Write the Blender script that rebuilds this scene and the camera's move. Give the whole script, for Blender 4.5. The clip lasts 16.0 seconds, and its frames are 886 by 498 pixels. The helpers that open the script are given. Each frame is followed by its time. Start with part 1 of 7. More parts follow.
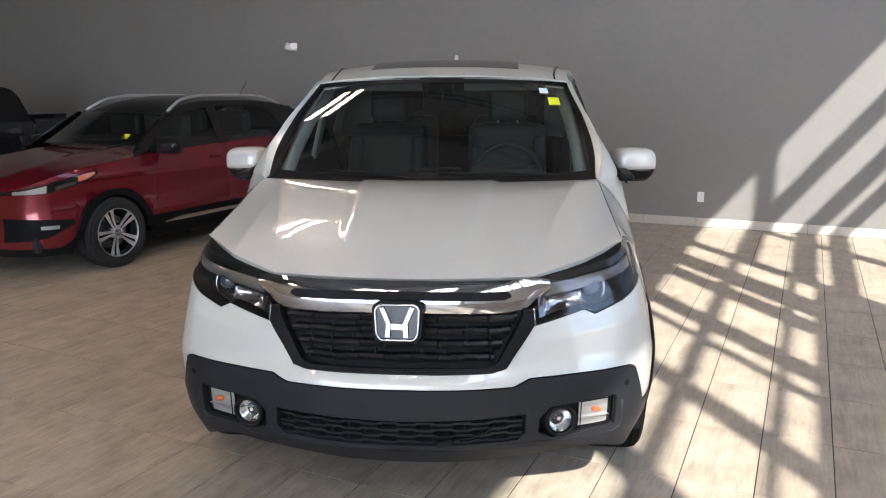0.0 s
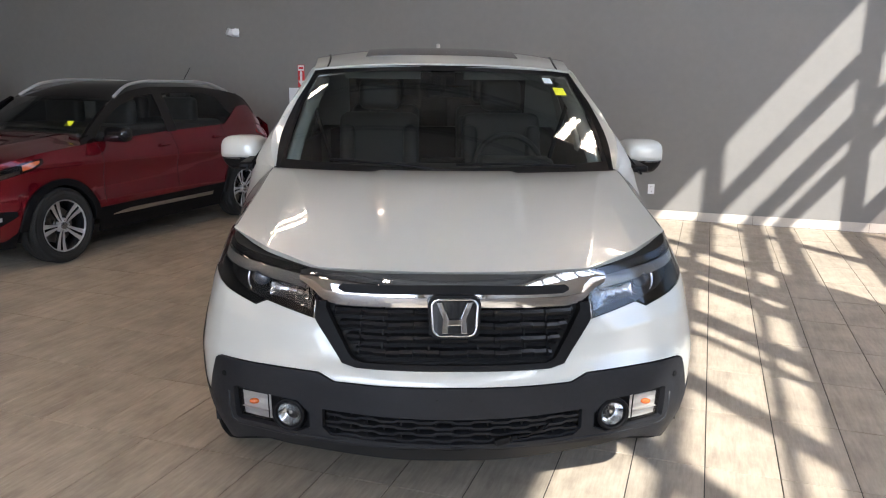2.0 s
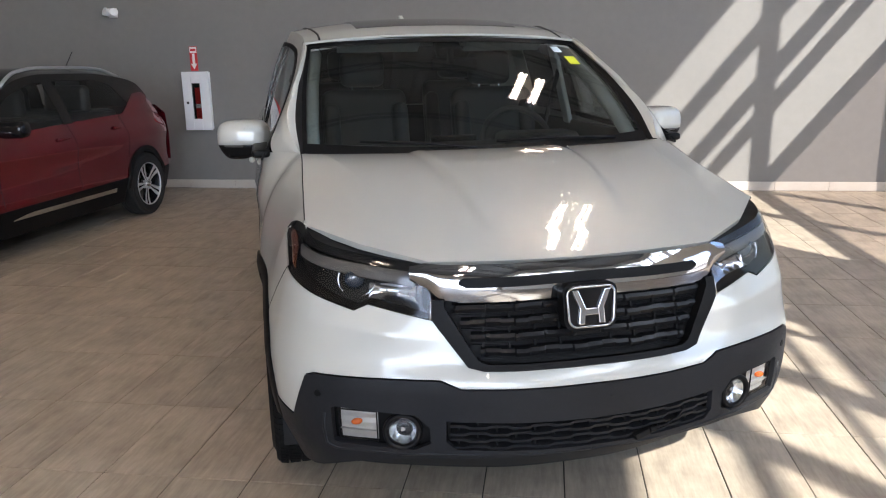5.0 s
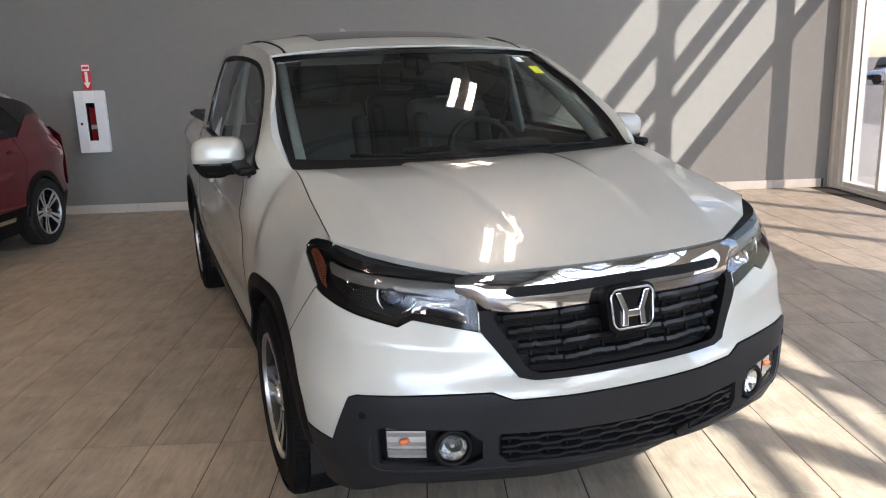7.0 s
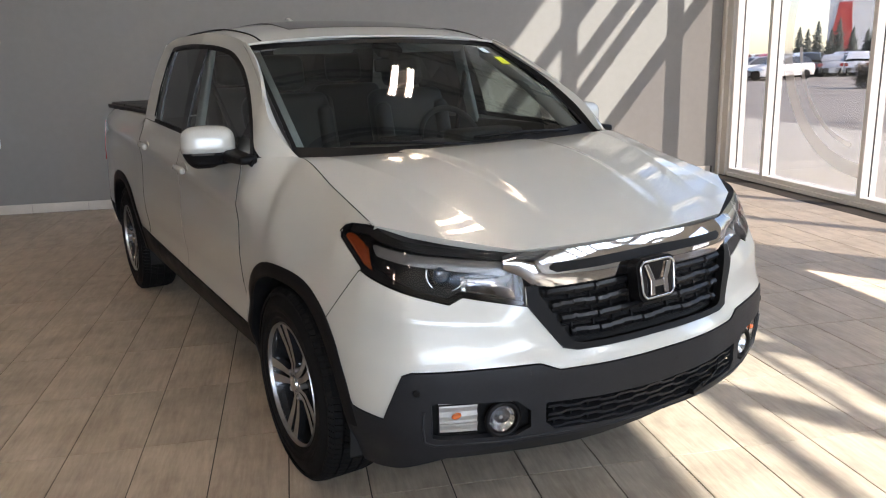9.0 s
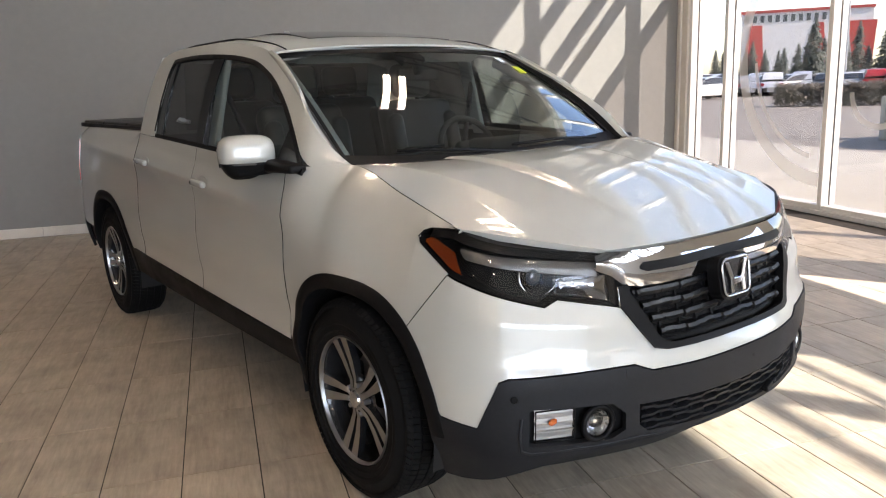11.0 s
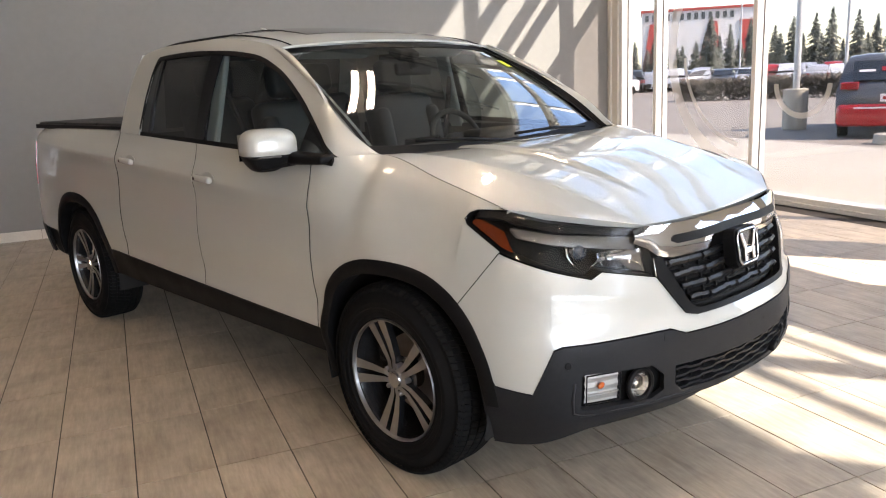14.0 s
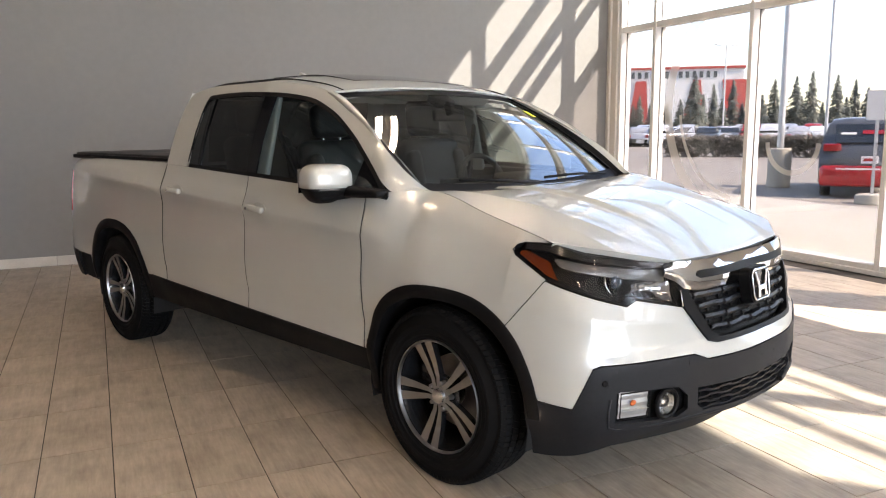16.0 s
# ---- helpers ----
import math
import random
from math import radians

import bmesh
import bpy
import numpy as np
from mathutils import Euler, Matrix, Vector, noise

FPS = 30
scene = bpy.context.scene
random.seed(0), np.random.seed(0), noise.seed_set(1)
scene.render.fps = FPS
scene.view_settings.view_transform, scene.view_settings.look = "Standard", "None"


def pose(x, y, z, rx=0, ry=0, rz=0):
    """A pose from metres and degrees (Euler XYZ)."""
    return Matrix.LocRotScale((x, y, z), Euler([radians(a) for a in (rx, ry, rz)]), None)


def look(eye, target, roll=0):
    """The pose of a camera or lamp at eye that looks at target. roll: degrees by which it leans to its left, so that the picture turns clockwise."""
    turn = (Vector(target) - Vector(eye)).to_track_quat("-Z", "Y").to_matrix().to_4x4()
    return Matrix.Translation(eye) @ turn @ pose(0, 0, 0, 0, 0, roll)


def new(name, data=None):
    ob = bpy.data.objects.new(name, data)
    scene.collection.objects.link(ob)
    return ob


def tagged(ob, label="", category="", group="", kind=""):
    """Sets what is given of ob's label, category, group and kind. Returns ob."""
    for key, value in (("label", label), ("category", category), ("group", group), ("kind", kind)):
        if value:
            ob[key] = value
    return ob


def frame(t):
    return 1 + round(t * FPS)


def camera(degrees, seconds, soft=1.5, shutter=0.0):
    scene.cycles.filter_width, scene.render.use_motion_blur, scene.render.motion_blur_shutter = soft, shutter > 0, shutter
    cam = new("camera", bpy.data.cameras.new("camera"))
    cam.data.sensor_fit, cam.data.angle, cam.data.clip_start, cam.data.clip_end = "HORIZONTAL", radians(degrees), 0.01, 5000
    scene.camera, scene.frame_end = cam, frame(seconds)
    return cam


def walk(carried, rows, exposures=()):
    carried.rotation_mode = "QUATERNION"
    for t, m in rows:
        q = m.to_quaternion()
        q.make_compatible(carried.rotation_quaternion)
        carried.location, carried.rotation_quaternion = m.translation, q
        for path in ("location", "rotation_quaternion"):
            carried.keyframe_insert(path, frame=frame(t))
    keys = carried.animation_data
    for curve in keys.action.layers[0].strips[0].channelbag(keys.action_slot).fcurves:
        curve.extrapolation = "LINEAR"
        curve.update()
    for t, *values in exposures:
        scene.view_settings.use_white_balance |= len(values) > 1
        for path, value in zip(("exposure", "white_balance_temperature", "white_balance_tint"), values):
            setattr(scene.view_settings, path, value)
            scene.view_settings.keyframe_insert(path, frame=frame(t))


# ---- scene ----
cam = camera(60.0, 16.0, 1.1)
PATH = [
    (0, (1.552, -3.065, 1.624), (0.716, -1.296, 1.21), -0.3),
    (0.5, (1.461, -3.02, 1.614), (0.646, -1.25, 1.165), -0.2),
    (1, (1.338, -3.091, 1.622), (0.602, -1.286, 1.174), 0.6),
    (1.5, (1.194, -3.194, 1.62), (0.534, -1.358, 1.181), 0.8),
    (2, (1.074, -3.163, 1.604), (0.444, -1.315, 1.171), 0.7),
    (2.5, (0.932, -3.063, 1.595), (0.321, -1.21, 1.157), -0.3),
    (3, (0.796, -3.032, 1.581), (0.243, -1.169, 1.11), 0.2),
    (3.5, (0.623, -3.113, 1.59), (0.186, -1.216, 1.13), 0.6),
    (4, (0.495, -3.176, 1.578), (0.144, -1.258, 1.13), 0.0),
    (4.5, (0.349, -3.113, 1.551), (0.048, -1.193, 1.08), -0.1),
    (4.7, (0.282, -3.085, 1.561), (-0.01, -1.166, 1.079), -0.6),
    (6.8, (-0.239, -3.129, 1.558), (-0.218, -1.182, 1.103), -1.4),
    (7, (-0.295, -3.077, 1.555), (-0.25, -1.13, 1.103), -1.9),
    (7.5, (-0.417, -3.022, 1.562), (-0.325, -1.075, 1.112), -2.5),
    (8, (-0.604, -3.067, 1.563), (-0.417, -1.132, 1.093), -1.9),
    (8.5, (-0.743, -3.143, 1.555), (-0.438, -1.225, 1.08), -1.9),
    (9, (-0.822, -3.106, 1.541), (-0.455, -1.197, 1.069), -1.6),
    (9.2, (-0.856, -3.057, 1.536), (-0.471, -1.155, 1.053), -1.5),
    (11.3, (-1.336, -2.888, 1.481), (-0.756, -1.02, 1.064), -2.2),
    (11.5, (-1.363, -2.836, 1.486), (-0.759, -0.978, 1.057), -2.3),
    (12, (-1.449, -2.756, 1.494), (-0.8, -0.917, 1.051), -2.6),
    (12.5, (-1.589, -2.729, 1.494), (-0.89, -0.906, 1.061), -3.2),
    (13, (-1.708, -2.75, 1.49), (-0.946, -0.945, 1.084), -3.9),
    (13.5, (-1.742, -2.83, 1.481), (-0.955, -1.039, 1.067), -3.5),
    (14, (-1.745, -2.933, 1.47), (-0.99, -1.131, 1.041), -2.7),
    (14.5, (-1.789, -2.985, 1.471), (-1.057, -1.165, 1.083), -1.9),
    (15, (-1.871, -3.019, 1.474), (-1.123, -1.2, 1.113), -1.1),
    (15.5, (-1.985, -3.05, 1.476), (-1.211, -1.237, 1.133), -0.8),
    (16, (-2.1, -3.112, 1.469), (-1.291, -1.31, 1.156), -0.5),
]
walk(cam, [(t, look(eye, target, roll)) for t, eye, target, roll in PATH], [(0, 2.71, 6420, 22), (5, 2.66, 6460, 22), (8, 2.68, 6570, 21), (12.5, 3.05, 6940, 22), (16, 3.12, 7000, 23)])

# ---------------------------------------------------------------- light and sky
scene.view_settings.exposure = 0.0
world = bpy.data.worlds.new("world")
scene.world = world
world.use_nodes = True
SUN_DIR = Vector((-1.0, 1.185, -1.26)).normalized()      # the way the sunlight travels
wn = world.node_tree
sky = wn.nodes.new("ShaderNodeTexSky")
sky.sky_type = "NISHITA"
sky.sun_disc = False
sky.sun_elevation = math.asin(-SUN_DIR.z)
sky.sun_rotation = math.atan2(-SUN_DIR.x, -SUN_DIR.y)
sky.altitude = 600
wn.links.new(sky.outputs[0], wn.nodes["Background"].inputs[0])
wn.nodes["Background"].inputs[1].default_value = 0.15
sun = new("sun", bpy.data.lights.new("sun", "SUN"))
sun.data.energy = 3.5
sun.data.angle = radians(0.6)
sun.data.color = (1.0, 0.93, 0.82)
sun.rotation_mode = "QUATERNION"
sun.rotation_quaternion = SUN_DIR.to_track_quat("-Z", "Y")


def sky_fill_lamp(name, at, towards, width, height, watts):
    """Area lamp added outside a glazed opening, in place of the skylight through it."""
    lamp = new(name, bpy.data.lights.new(name, "AREA"))
    lamp.data.shape = "RECTANGLE"
    lamp.data.size, lamp.data.size_y = width, height
    lamp.data.energy = watts
    lamp.data.color = (0.80, 0.90, 1.0)
    lamp.rotation_mode = "QUATERNION"
    lamp.rotation_quaternion = Vector(towards).to_track_quat("-Z", "Y")
    lamp.location = at
    return lamp


# added lamps beyond the unseen front and high glazing, to lift the room's light
sky_fill_lamp("front_sky_fill", (0.6, -11.9, 2.2), (0, 1, 0), 7.8, 4.3, 340)
sky_fill_lamp("high_sky_fill", (5.7, -3.9, 4.9), (-1, 0, -0.25), 7.6, 1.9, 110)


# ---------------------------------------------------------------- materials
def material(name, colour, rough=0.5, metal=0.0, coat=0.0, spec=0.5, coat_rough=0.03):
    m = bpy.data.materials.new(name)
    m.use_nodes = True
    b = m.node_tree.nodes["Principled BSDF"]
    b.inputs["Base Color"].default_value = (*colour, 1)
    b.inputs["Roughness"].default_value = rough
    b.inputs["Metallic"].default_value = metal
    b.inputs["Coat Weight"].default_value = coat
    b.inputs["Coat Roughness"].default_value = coat_rough
    b.inputs["Specular IOR Level"].default_value = spec
    return m


def bsdf(m):
    return m.node_tree.nodes["Principled BSDF"]


def coords(m, scale=(1, 1, 1), kind="Object", rot=(0, 0, 0)):
    n = m.node_tree
    c = n.nodes.new("ShaderNodeTexCoord")
    p = n.nodes.new("ShaderNodeMapping")
    p.inputs["Scale"].default_value = scale
    p.inputs["Rotation"].default_value = rot
    n.links.new(c.outputs[kind], p.inputs[0])
    return p.outputs[0]


def world_coords(m, scale=(1, 1, 1)):
    n = m.node_tree
    c = n.nodes.new("ShaderNodeNewGeometry")
    p = n.nodes.new("ShaderNodeMapping")
    p.inputs["Scale"].default_value = scale
    n.links.new(c.outputs["Position"], p.inputs[0])
    return p.outputs[0]


def noise_of(m, vec, scale, detail=4.0, rough=0.55):
    t = m.node_tree.nodes.new("ShaderNodeTexNoise")
    t.inputs["Scale"].default_value = scale
    t.inputs["Detail"].default_value = detail
    t.inputs["Roughness"].default_value = rough
    m.node_tree.links.new(vec, t.inputs["Vector"])
    return t.outputs["Fac"]


def ramp(m, fac, stops):
    r = m.node_tree.nodes.new("ShaderNodeValToRGB")
    e = r.color_ramp.elements
    while len(e) < len(stops):
        e.new(0.5)
    for i, (p, c) in enumerate(stops):
        e[i].position = p
        e[i].color = (*c, 1) if len(c) == 3 else c
    m.node_tree.links.new(fac, r.inputs[0])
    return r.outputs[0]


def mix(m, fac, a, b, how="MIX"):
    x = m.node_tree.nodes.new("ShaderNodeMix")
    x.data_type = "RGBA"
    x.blend_type = how
    for sock, v in ((x.inputs[0], fac), (x.inputs[6], a), (x.inputs[7], b)):
        if isinstance(v, (int, float)):
            sock.default_value = v
        elif isinstance(v, tuple):
            sock.default_value = (*v, 1)
        else:
            m.node_tree.links.new(v, sock)
    return x.outputs[2]


def bump(m, height, strength=0.2, dist=0.002):
    b = m.node_tree.nodes.new("ShaderNodeBump")
    b.inputs["Strength"].default_value = strength
    b.inputs["Distance"].default_value = dist
    m.node_tree.links.new(height, b.inputs["Height"])
    m.node_tree.links.new(b.outputs[0], bsdf(m).inputs["Normal"])


def colour_by(m, out):
    m.node_tree.links.new(out, bsdf(m).inputs["Base Color"])


def rough_by(m, fac, lo, hi):
    o = ramp(m, fac, [(0.3, (lo,) * 3), (0.7, (hi,) * 3)])
    m.node_tree.links.new(o, bsdf(m).inputs["Roughness"])


def mottled(name, c1, c2, scale, rough=0.5, rough2=None, metal=0.0, coat=0.0, spec=0.5, grain=0.0, grain_scale=400, two=True):
    """A surface with large and small variation and, where grain is set, a fine relief."""
    m = material(name, c1, rough, metal, coat, spec)
    v = world_coords(m)
    f = noise_of(m, v, scale, 5)
    col = ramp(m, f, [(0.3, c1), (0.7, c2)])
    if two:
        g = noise_of(m, v, scale * 14, 3)
        col = mix(m, 0.35, col, ramp(m, g, [(0.35, c1), (0.65, c2)]))
    colour_by(m, col)
    if rough2 is not None:
        rough_by(m, f, rough, rough2)
    bsdf(m).inputs["Specular IOR Level"].default_value = spec
    if grain:
        bump(m, noise_of(m, v, grain_scale, 2), grain, 0.001)
    return m


def glass(name, tint=(1, 1, 1), gloss=0.02, clear=0.92, base=0.05, power=4.5):
    """Thin sheet glass: clear with a mirror-like share that grows at grazing angles."""
    m = bpy.data.materials.new(name)
    m.use_nodes = True
    n = m.node_tree
    n.nodes.remove(n.nodes["Principled BSDF"])
    tr = n.nodes.new("ShaderNodeBsdfTransparent")
    tr.inputs[0].default_value = (*[clear * c for c in tint], 1)
    gl = n.nodes.new("ShaderNodeBsdfGlossy")
    gl.inputs["Roughness"].default_value = gloss
    lw = n.nodes.new("ShaderNodeLayerWeight")
    lw.inputs[0].default_value = 0.5
    pw = n.nodes.new("ShaderNodeMath")
    pw.operation = "POWER"
    pw.inputs[1].default_value = power
    n.links.new(lw.outputs["Facing"], pw.inputs[0])
    fr = n.nodes.new("ShaderNodeMath")
    fr.operation = "MULTIPLY_ADD"
    fr.inputs[1].default_value = 0.90
    fr.inputs[2].default_value = base
    n.links.new(pw.outputs[0], fr.inputs[0])
    mx = n.nodes.new("ShaderNodeMixShader")
    n.links.new(fr.outputs[0], mx.inputs[0])
    n.links.new(tr.outputs[0], mx.inputs[1])
    n.links.new(gl.outputs[0], mx.inputs[2])
    n.links.new(mx.outputs[0], n.nodes["Material Output"].inputs[0])
    return m


def glow(name, colour, strength):
    m = material(name, (0.8, 0.8, 0.8), 0.4)
    bsdf(m).inputs["Emission Color"].default_value = (*colour, 1)
    bsdf(m).inputs["Emission Strength"].default_value = strength
    return m


PAINT = material("pearl_white_paint", (0.490, 0.497, 0.465), 0.32, 0.10, 1.0, 0.3, 0.008)
_v = world_coords(PAINT)
colour_by(PAINT, mix(PAINT, 0.5, ramp(PAINT, noise_of(PAINT, _v, 2.0, 2), [(0.3, (0.480, 0.487, 0.455)), (0.7, (0.500, 0.507, 0.475))]), (0.490, 0.497, 0.465)))
bump(PAINT, noise_of(PAINT, _v, 900, 1), 0.008, 0.0005)
CLAD = mottled("dark_grey_textured_plastic", (0.0118, 0.0126, 0.0146), (0.0165, 0.0174, 0.0200), 5, 0.44, 0.54, spec=0.19, grain=0.2, grain_scale=1400)
BLACK = mottled("black_plastic", (0.0045, 0.0045, 0.005), (0.0075, 0.0075, 0.008), 8, 0.45, 0.55, spec=0.12, grain=0.1, grain_scale=900)
GLOSS_BLACK = material("gloss_black", (0.005, 0.005, 0.006), 0.12, 0.0, 0.15, 0.3)
SLAT = material("grille_slat_plastic", (0.006, 0.0063, 0.0075), 0.34, 0.0, 0.0, 0.3)
FOG_REFL = material("fog_reflector", (0.80, 0.82, 0.84), 0.16, 1.0, 0.3)
# near-black for hollows and undersides; their shade is put into the colour
VOID = material("cavity_shade", (0.006, 0.006, 0.006), 0.8)
CHROME = material("chrome", (0.47, 0.475, 0.49), 0.05, 1.0)
SATIN = material("satin_chrome", (0.62, 0.63, 0.65), 0.22, 1.0)
ALLOY = mottled("machined_alloy", (0.36, 0.36, 0.365), (0.45, 0.45, 0.455), 30, 0.32, 0.40, metal=1.0)
ALLOY_DARK = material("dark_painted_alloy", (0.018, 0.019, 0.021), 0.25, 0.3, 0.7)
RUBBER = mottled("tyre_rubber", (0.0048, 0.0050, 0.0054), (0.0078, 0.0079, 0.0082), 12, 0.62, 0.78, spec=0.10, grain=0.3, grain_scale=700)
STEEL_DISC = mottled("brake_disc", (0.30, 0.29, 0.28), (0.22, 0.20, 0.19), 25, 0.4, 0.5, metal=1.0)
GLASS_WS = glass("windscreen_glass", (0.90, 0.98, 0.95), 0.0, 0.62, 0.165, 3.0)
GLASS_DOOR = glass("door_glass", (0.88, 0.96, 0.94), 0.0, 0.70, 0.07, 3.6)
GLASS_DARK = glass("privacy_glass", (0.30, 0.32, 0.33), 0.0, 0.22, 0.06, 4.0)
LENS = glass("lamp_lens", (1, 1, 1), 0.0, 0.96, 0.045, 5.0)
AMBER = material("amber_bulb", (0.62, 0.12, 0.02), 0.15, 0.0, 0.8)
AMBER_DARK = material("dark_amber_reflector", (0.13, 0.022, 0.005), 0.15, 0.0, 0.8)
RED_LENS = material("red_lens", (0.30, 0.008, 0.010), 0.12, 0.0, 0.9)
REFLECTOR = material("bright_reflector", (0.88, 0.88, 0.90), 0.10, 1.0)
PROJECTOR = material("projector_glass", (0.03, 0.04, 0.055), 0.03, 0.1, 0.8)
LAMP_REFL = material("lamp_reflector", (0.38, 0.40, 0.44), 0.06, 1.0)
DRL = material("light_guide", (0.075, 0.072, 0.068), 0.28, 0.0, 0.3, 0.4)
LEATHER = mottled("black_leather", (0.012, 0.0135, 0.0145), (0.018, 0.020, 0.0215), 9, 0.42, 0.52, grain=0.25, grain_scale=500)
TRIM_GREY = mottled("grey_cabin_trim", (0.36, 0.38, 0.38), (0.42, 0.44, 0.44), 6, 0.75)
DASH = mottled("dark_dashboard", (0.020, 0.021, 0.022), (0.030, 0.031, 0.032), 7, 0.55, 0.65, grain=0.2, grain_scale=800)
VINYL = mottled("black_vinyl", (0.014, 0.014, 0.015), (0.024, 0.024, 0.025), 6, 0.55, 0.65, grain=0.35, grain_scale=900)
FOG_LENS = glass("fog_lens", (0.96, 0.97, 0.98), 0.03, 0.94, 0.04)
TURN_REFL = material("ribbed_reflector", (0.42, 0.41, 0.39), 0.45, 0.5)
SUNROOF = material("tinted_roof_glass", (0.012, 0.012, 0.014), 0.03, 0.0, 0.5)
SILVER = material("silver_paint", (0.55, 0.55, 0.56), 0.3, 0.7, 0.5)
YELLOW = material("yellow_sticker", (0.72, 0.78, 0.03), 0.5)
PALE = material("pale_sticker", (0.72, 0.82, 0.84), 0.5)


# ---------------------------------------------------------------- mesh helpers
def mesh_of(name, verts, faces, mat=None, smooth=False):
    me = bpy.data.meshes.new(name)
    me.from_pydata([tuple(map(float, v)) for v in verts], [], faces)
    me.validate()
    if smooth:
        me.shade_smooth()
    for m in (mat if isinstance(mat, (list, tuple)) else [mat]):
        if m:
            me.materials.append(m)
    me.update()
    return me


def part(name, me, mat, parent, label="", m=None, smooth=None):
    """Links a mesh or a bmesh as one object under a thing or a part."""
    if isinstance(me, bmesh.types.BMesh):
        data = bpy.data.meshes.new(name)
        me.to_mesh(data)
        me.free()
        me = data
    if mat and not me.materials:
        me.materials.append(mat)
    if smooth is True:
        me.shade_smooth()
    ob = new(name, me)
    if parent:
        ob.parent = parent
    if m is not None:
        ob.matrix_local = m
    if label:
        ob["label"] = label
    return ob


def thing(name, m=None, **tags):
    ob = new(name)
    if m is not None:
        ob.matrix_world = m
    return tagged(ob, **tags)


def box(sx, sy, sz, at=(0, 0, 0), bevel=0.0, seg=2, rot=None):
    bm = bmesh.new()
    bmesh.ops.create_cube(bm, size=1)
    bmesh.ops.scale(bm, vec=(sx, sy, sz), verts=bm.verts)
    if bevel:
        bmesh.ops.bevel(bm, geom=bm.edges[:] , offset=min(bevel, 0.49 * min(sx, sy, sz)), segments=seg, affect="EDGES", profile=0.5)
    if rot is not None:
        bmesh.ops.rotate(bm, cent=(0, 0, 0), matrix=Euler([radians(a) for a in rot]).to_matrix(), verts=bm.verts)
    bmesh.ops.translate(bm, vec=at, verts=bm.verts)
    return bm


def cyl(r1, r2, h, at=(0, 0, 0), seg=32, rot=None, bevel=0.0):
    bm = bmesh.new()
    bmesh.ops.create_cone(bm, cap_ends=True, radius1=r1, radius2=r2, depth=h, segments=seg)
    if bevel:
        rim = [e for e in bm.edges if abs(e.verts[0].co.z - e.verts[1].co.z) < 1e-6]
        bmesh.ops.bevel(bm, geom=rim, offset=bevel, segments=2, affect="EDGES", profile=0.5)
    if rot is not None:
        bmesh.ops.rotate(bm, cent=(0, 0, 0), matrix=Euler([radians(a) for a in rot]).to_matrix(), verts=bm.verts)
    bmesh.ops.translate(bm, vec=at, verts=bm.verts)
    return bm


def join(*bms):
    out = bms[0]
    for b in bms[1:]:
        me = bpy.data.meshes.new("tmp")
        b.to_mesh(me)
        b.free()
        out.from_mesh(me)
        bpy.data.meshes.remove(me)
    return out


def tube(name, pts, r, mat, parent, label="", res=8, closed=False):
    """A round bar along a line of points, as a mesh."""
    pts = [Vector(p) for p in pts]
    n = len(pts)
    verts, faces = [], []
    for i, p in enumerate(pts):
        a = pts[(i - 1) % n] if closed or i else pts[0]
        b = pts[(i + 1) % n] if closed or i < n - 1 else pts[-1]
        d = (b - a).normalized()
        u = d.orthogonal().normalized() if i == 0 else (last - d * last.dot(d)).normalized()
        last = u
        w = d.cross(u)
        rr = r[i] if isinstance(r, (list, tuple)) else r
        for k in range(res):
            t = 2 * math.pi * k / res
            verts.append(p + (u * math.cos(t) + w * math.sin(t)) * rr)
    for i in range(n if closed else n - 1):
        j = (i + 1) % n
        for k in range(res):
            faces.append((i * res + k, i * res + (k + 1) % res, j * res + (k + 1) % res, j * res + k))
    if not closed:
        faces += [tuple(range(res))[::-1], tuple(range((n - 1) * res, n * res))]
    return part(name, mesh_of(name, verts, faces, mat, True), mat, parent, label)


def pchip(xs, ys, x):
    """A smooth curve through the knots that never overshoots."""
    xs, ys, x = np.asarray(xs, float), np.asarray(ys, float), np.asarray(x, float)
    h = np.diff(xs)
    d = np.diff(ys) / h
    m = np.zeros(len(xs))
    m[0], m[-1] = d[0], d[-1]
    for i in range(1, len(xs) - 1):
        if d[i - 1] * d[i] > 0:
            w1, w2 = 2 * h[i] + h[i - 1], h[i] + 2 * h[i - 1]
            m[i] = (w1 + w2) / (w1 / d[i - 1] + w2 / d[i])
    x = np.clip(x, xs[0], xs[-1])
    k = np.clip(np.searchsorted(xs, x) - 1, 0, len(h) - 1)
    t = (x - xs[k]) / h[k]
    return ((1 + 2 * t) * (1 - t) ** 2 * ys[k] + t * (1 - t) ** 2 * h[k] * m[k]
            + t * t * (3 - 2 * t) * ys[k + 1] + t * t * (t - 1) * h[k] * m[k + 1])


def knots(pairs):
    """A curve from (x, y) knots, to be called with x."""
    xs, ys = zip(*pairs)
    return lambda x: pchip(xs, ys, x)


def poly(pairs):
    """As knots(), but with straight runs and sharp corners."""
    xs, ys = zip(*pairs)
    return lambda x: np.interp(x, xs, ys)


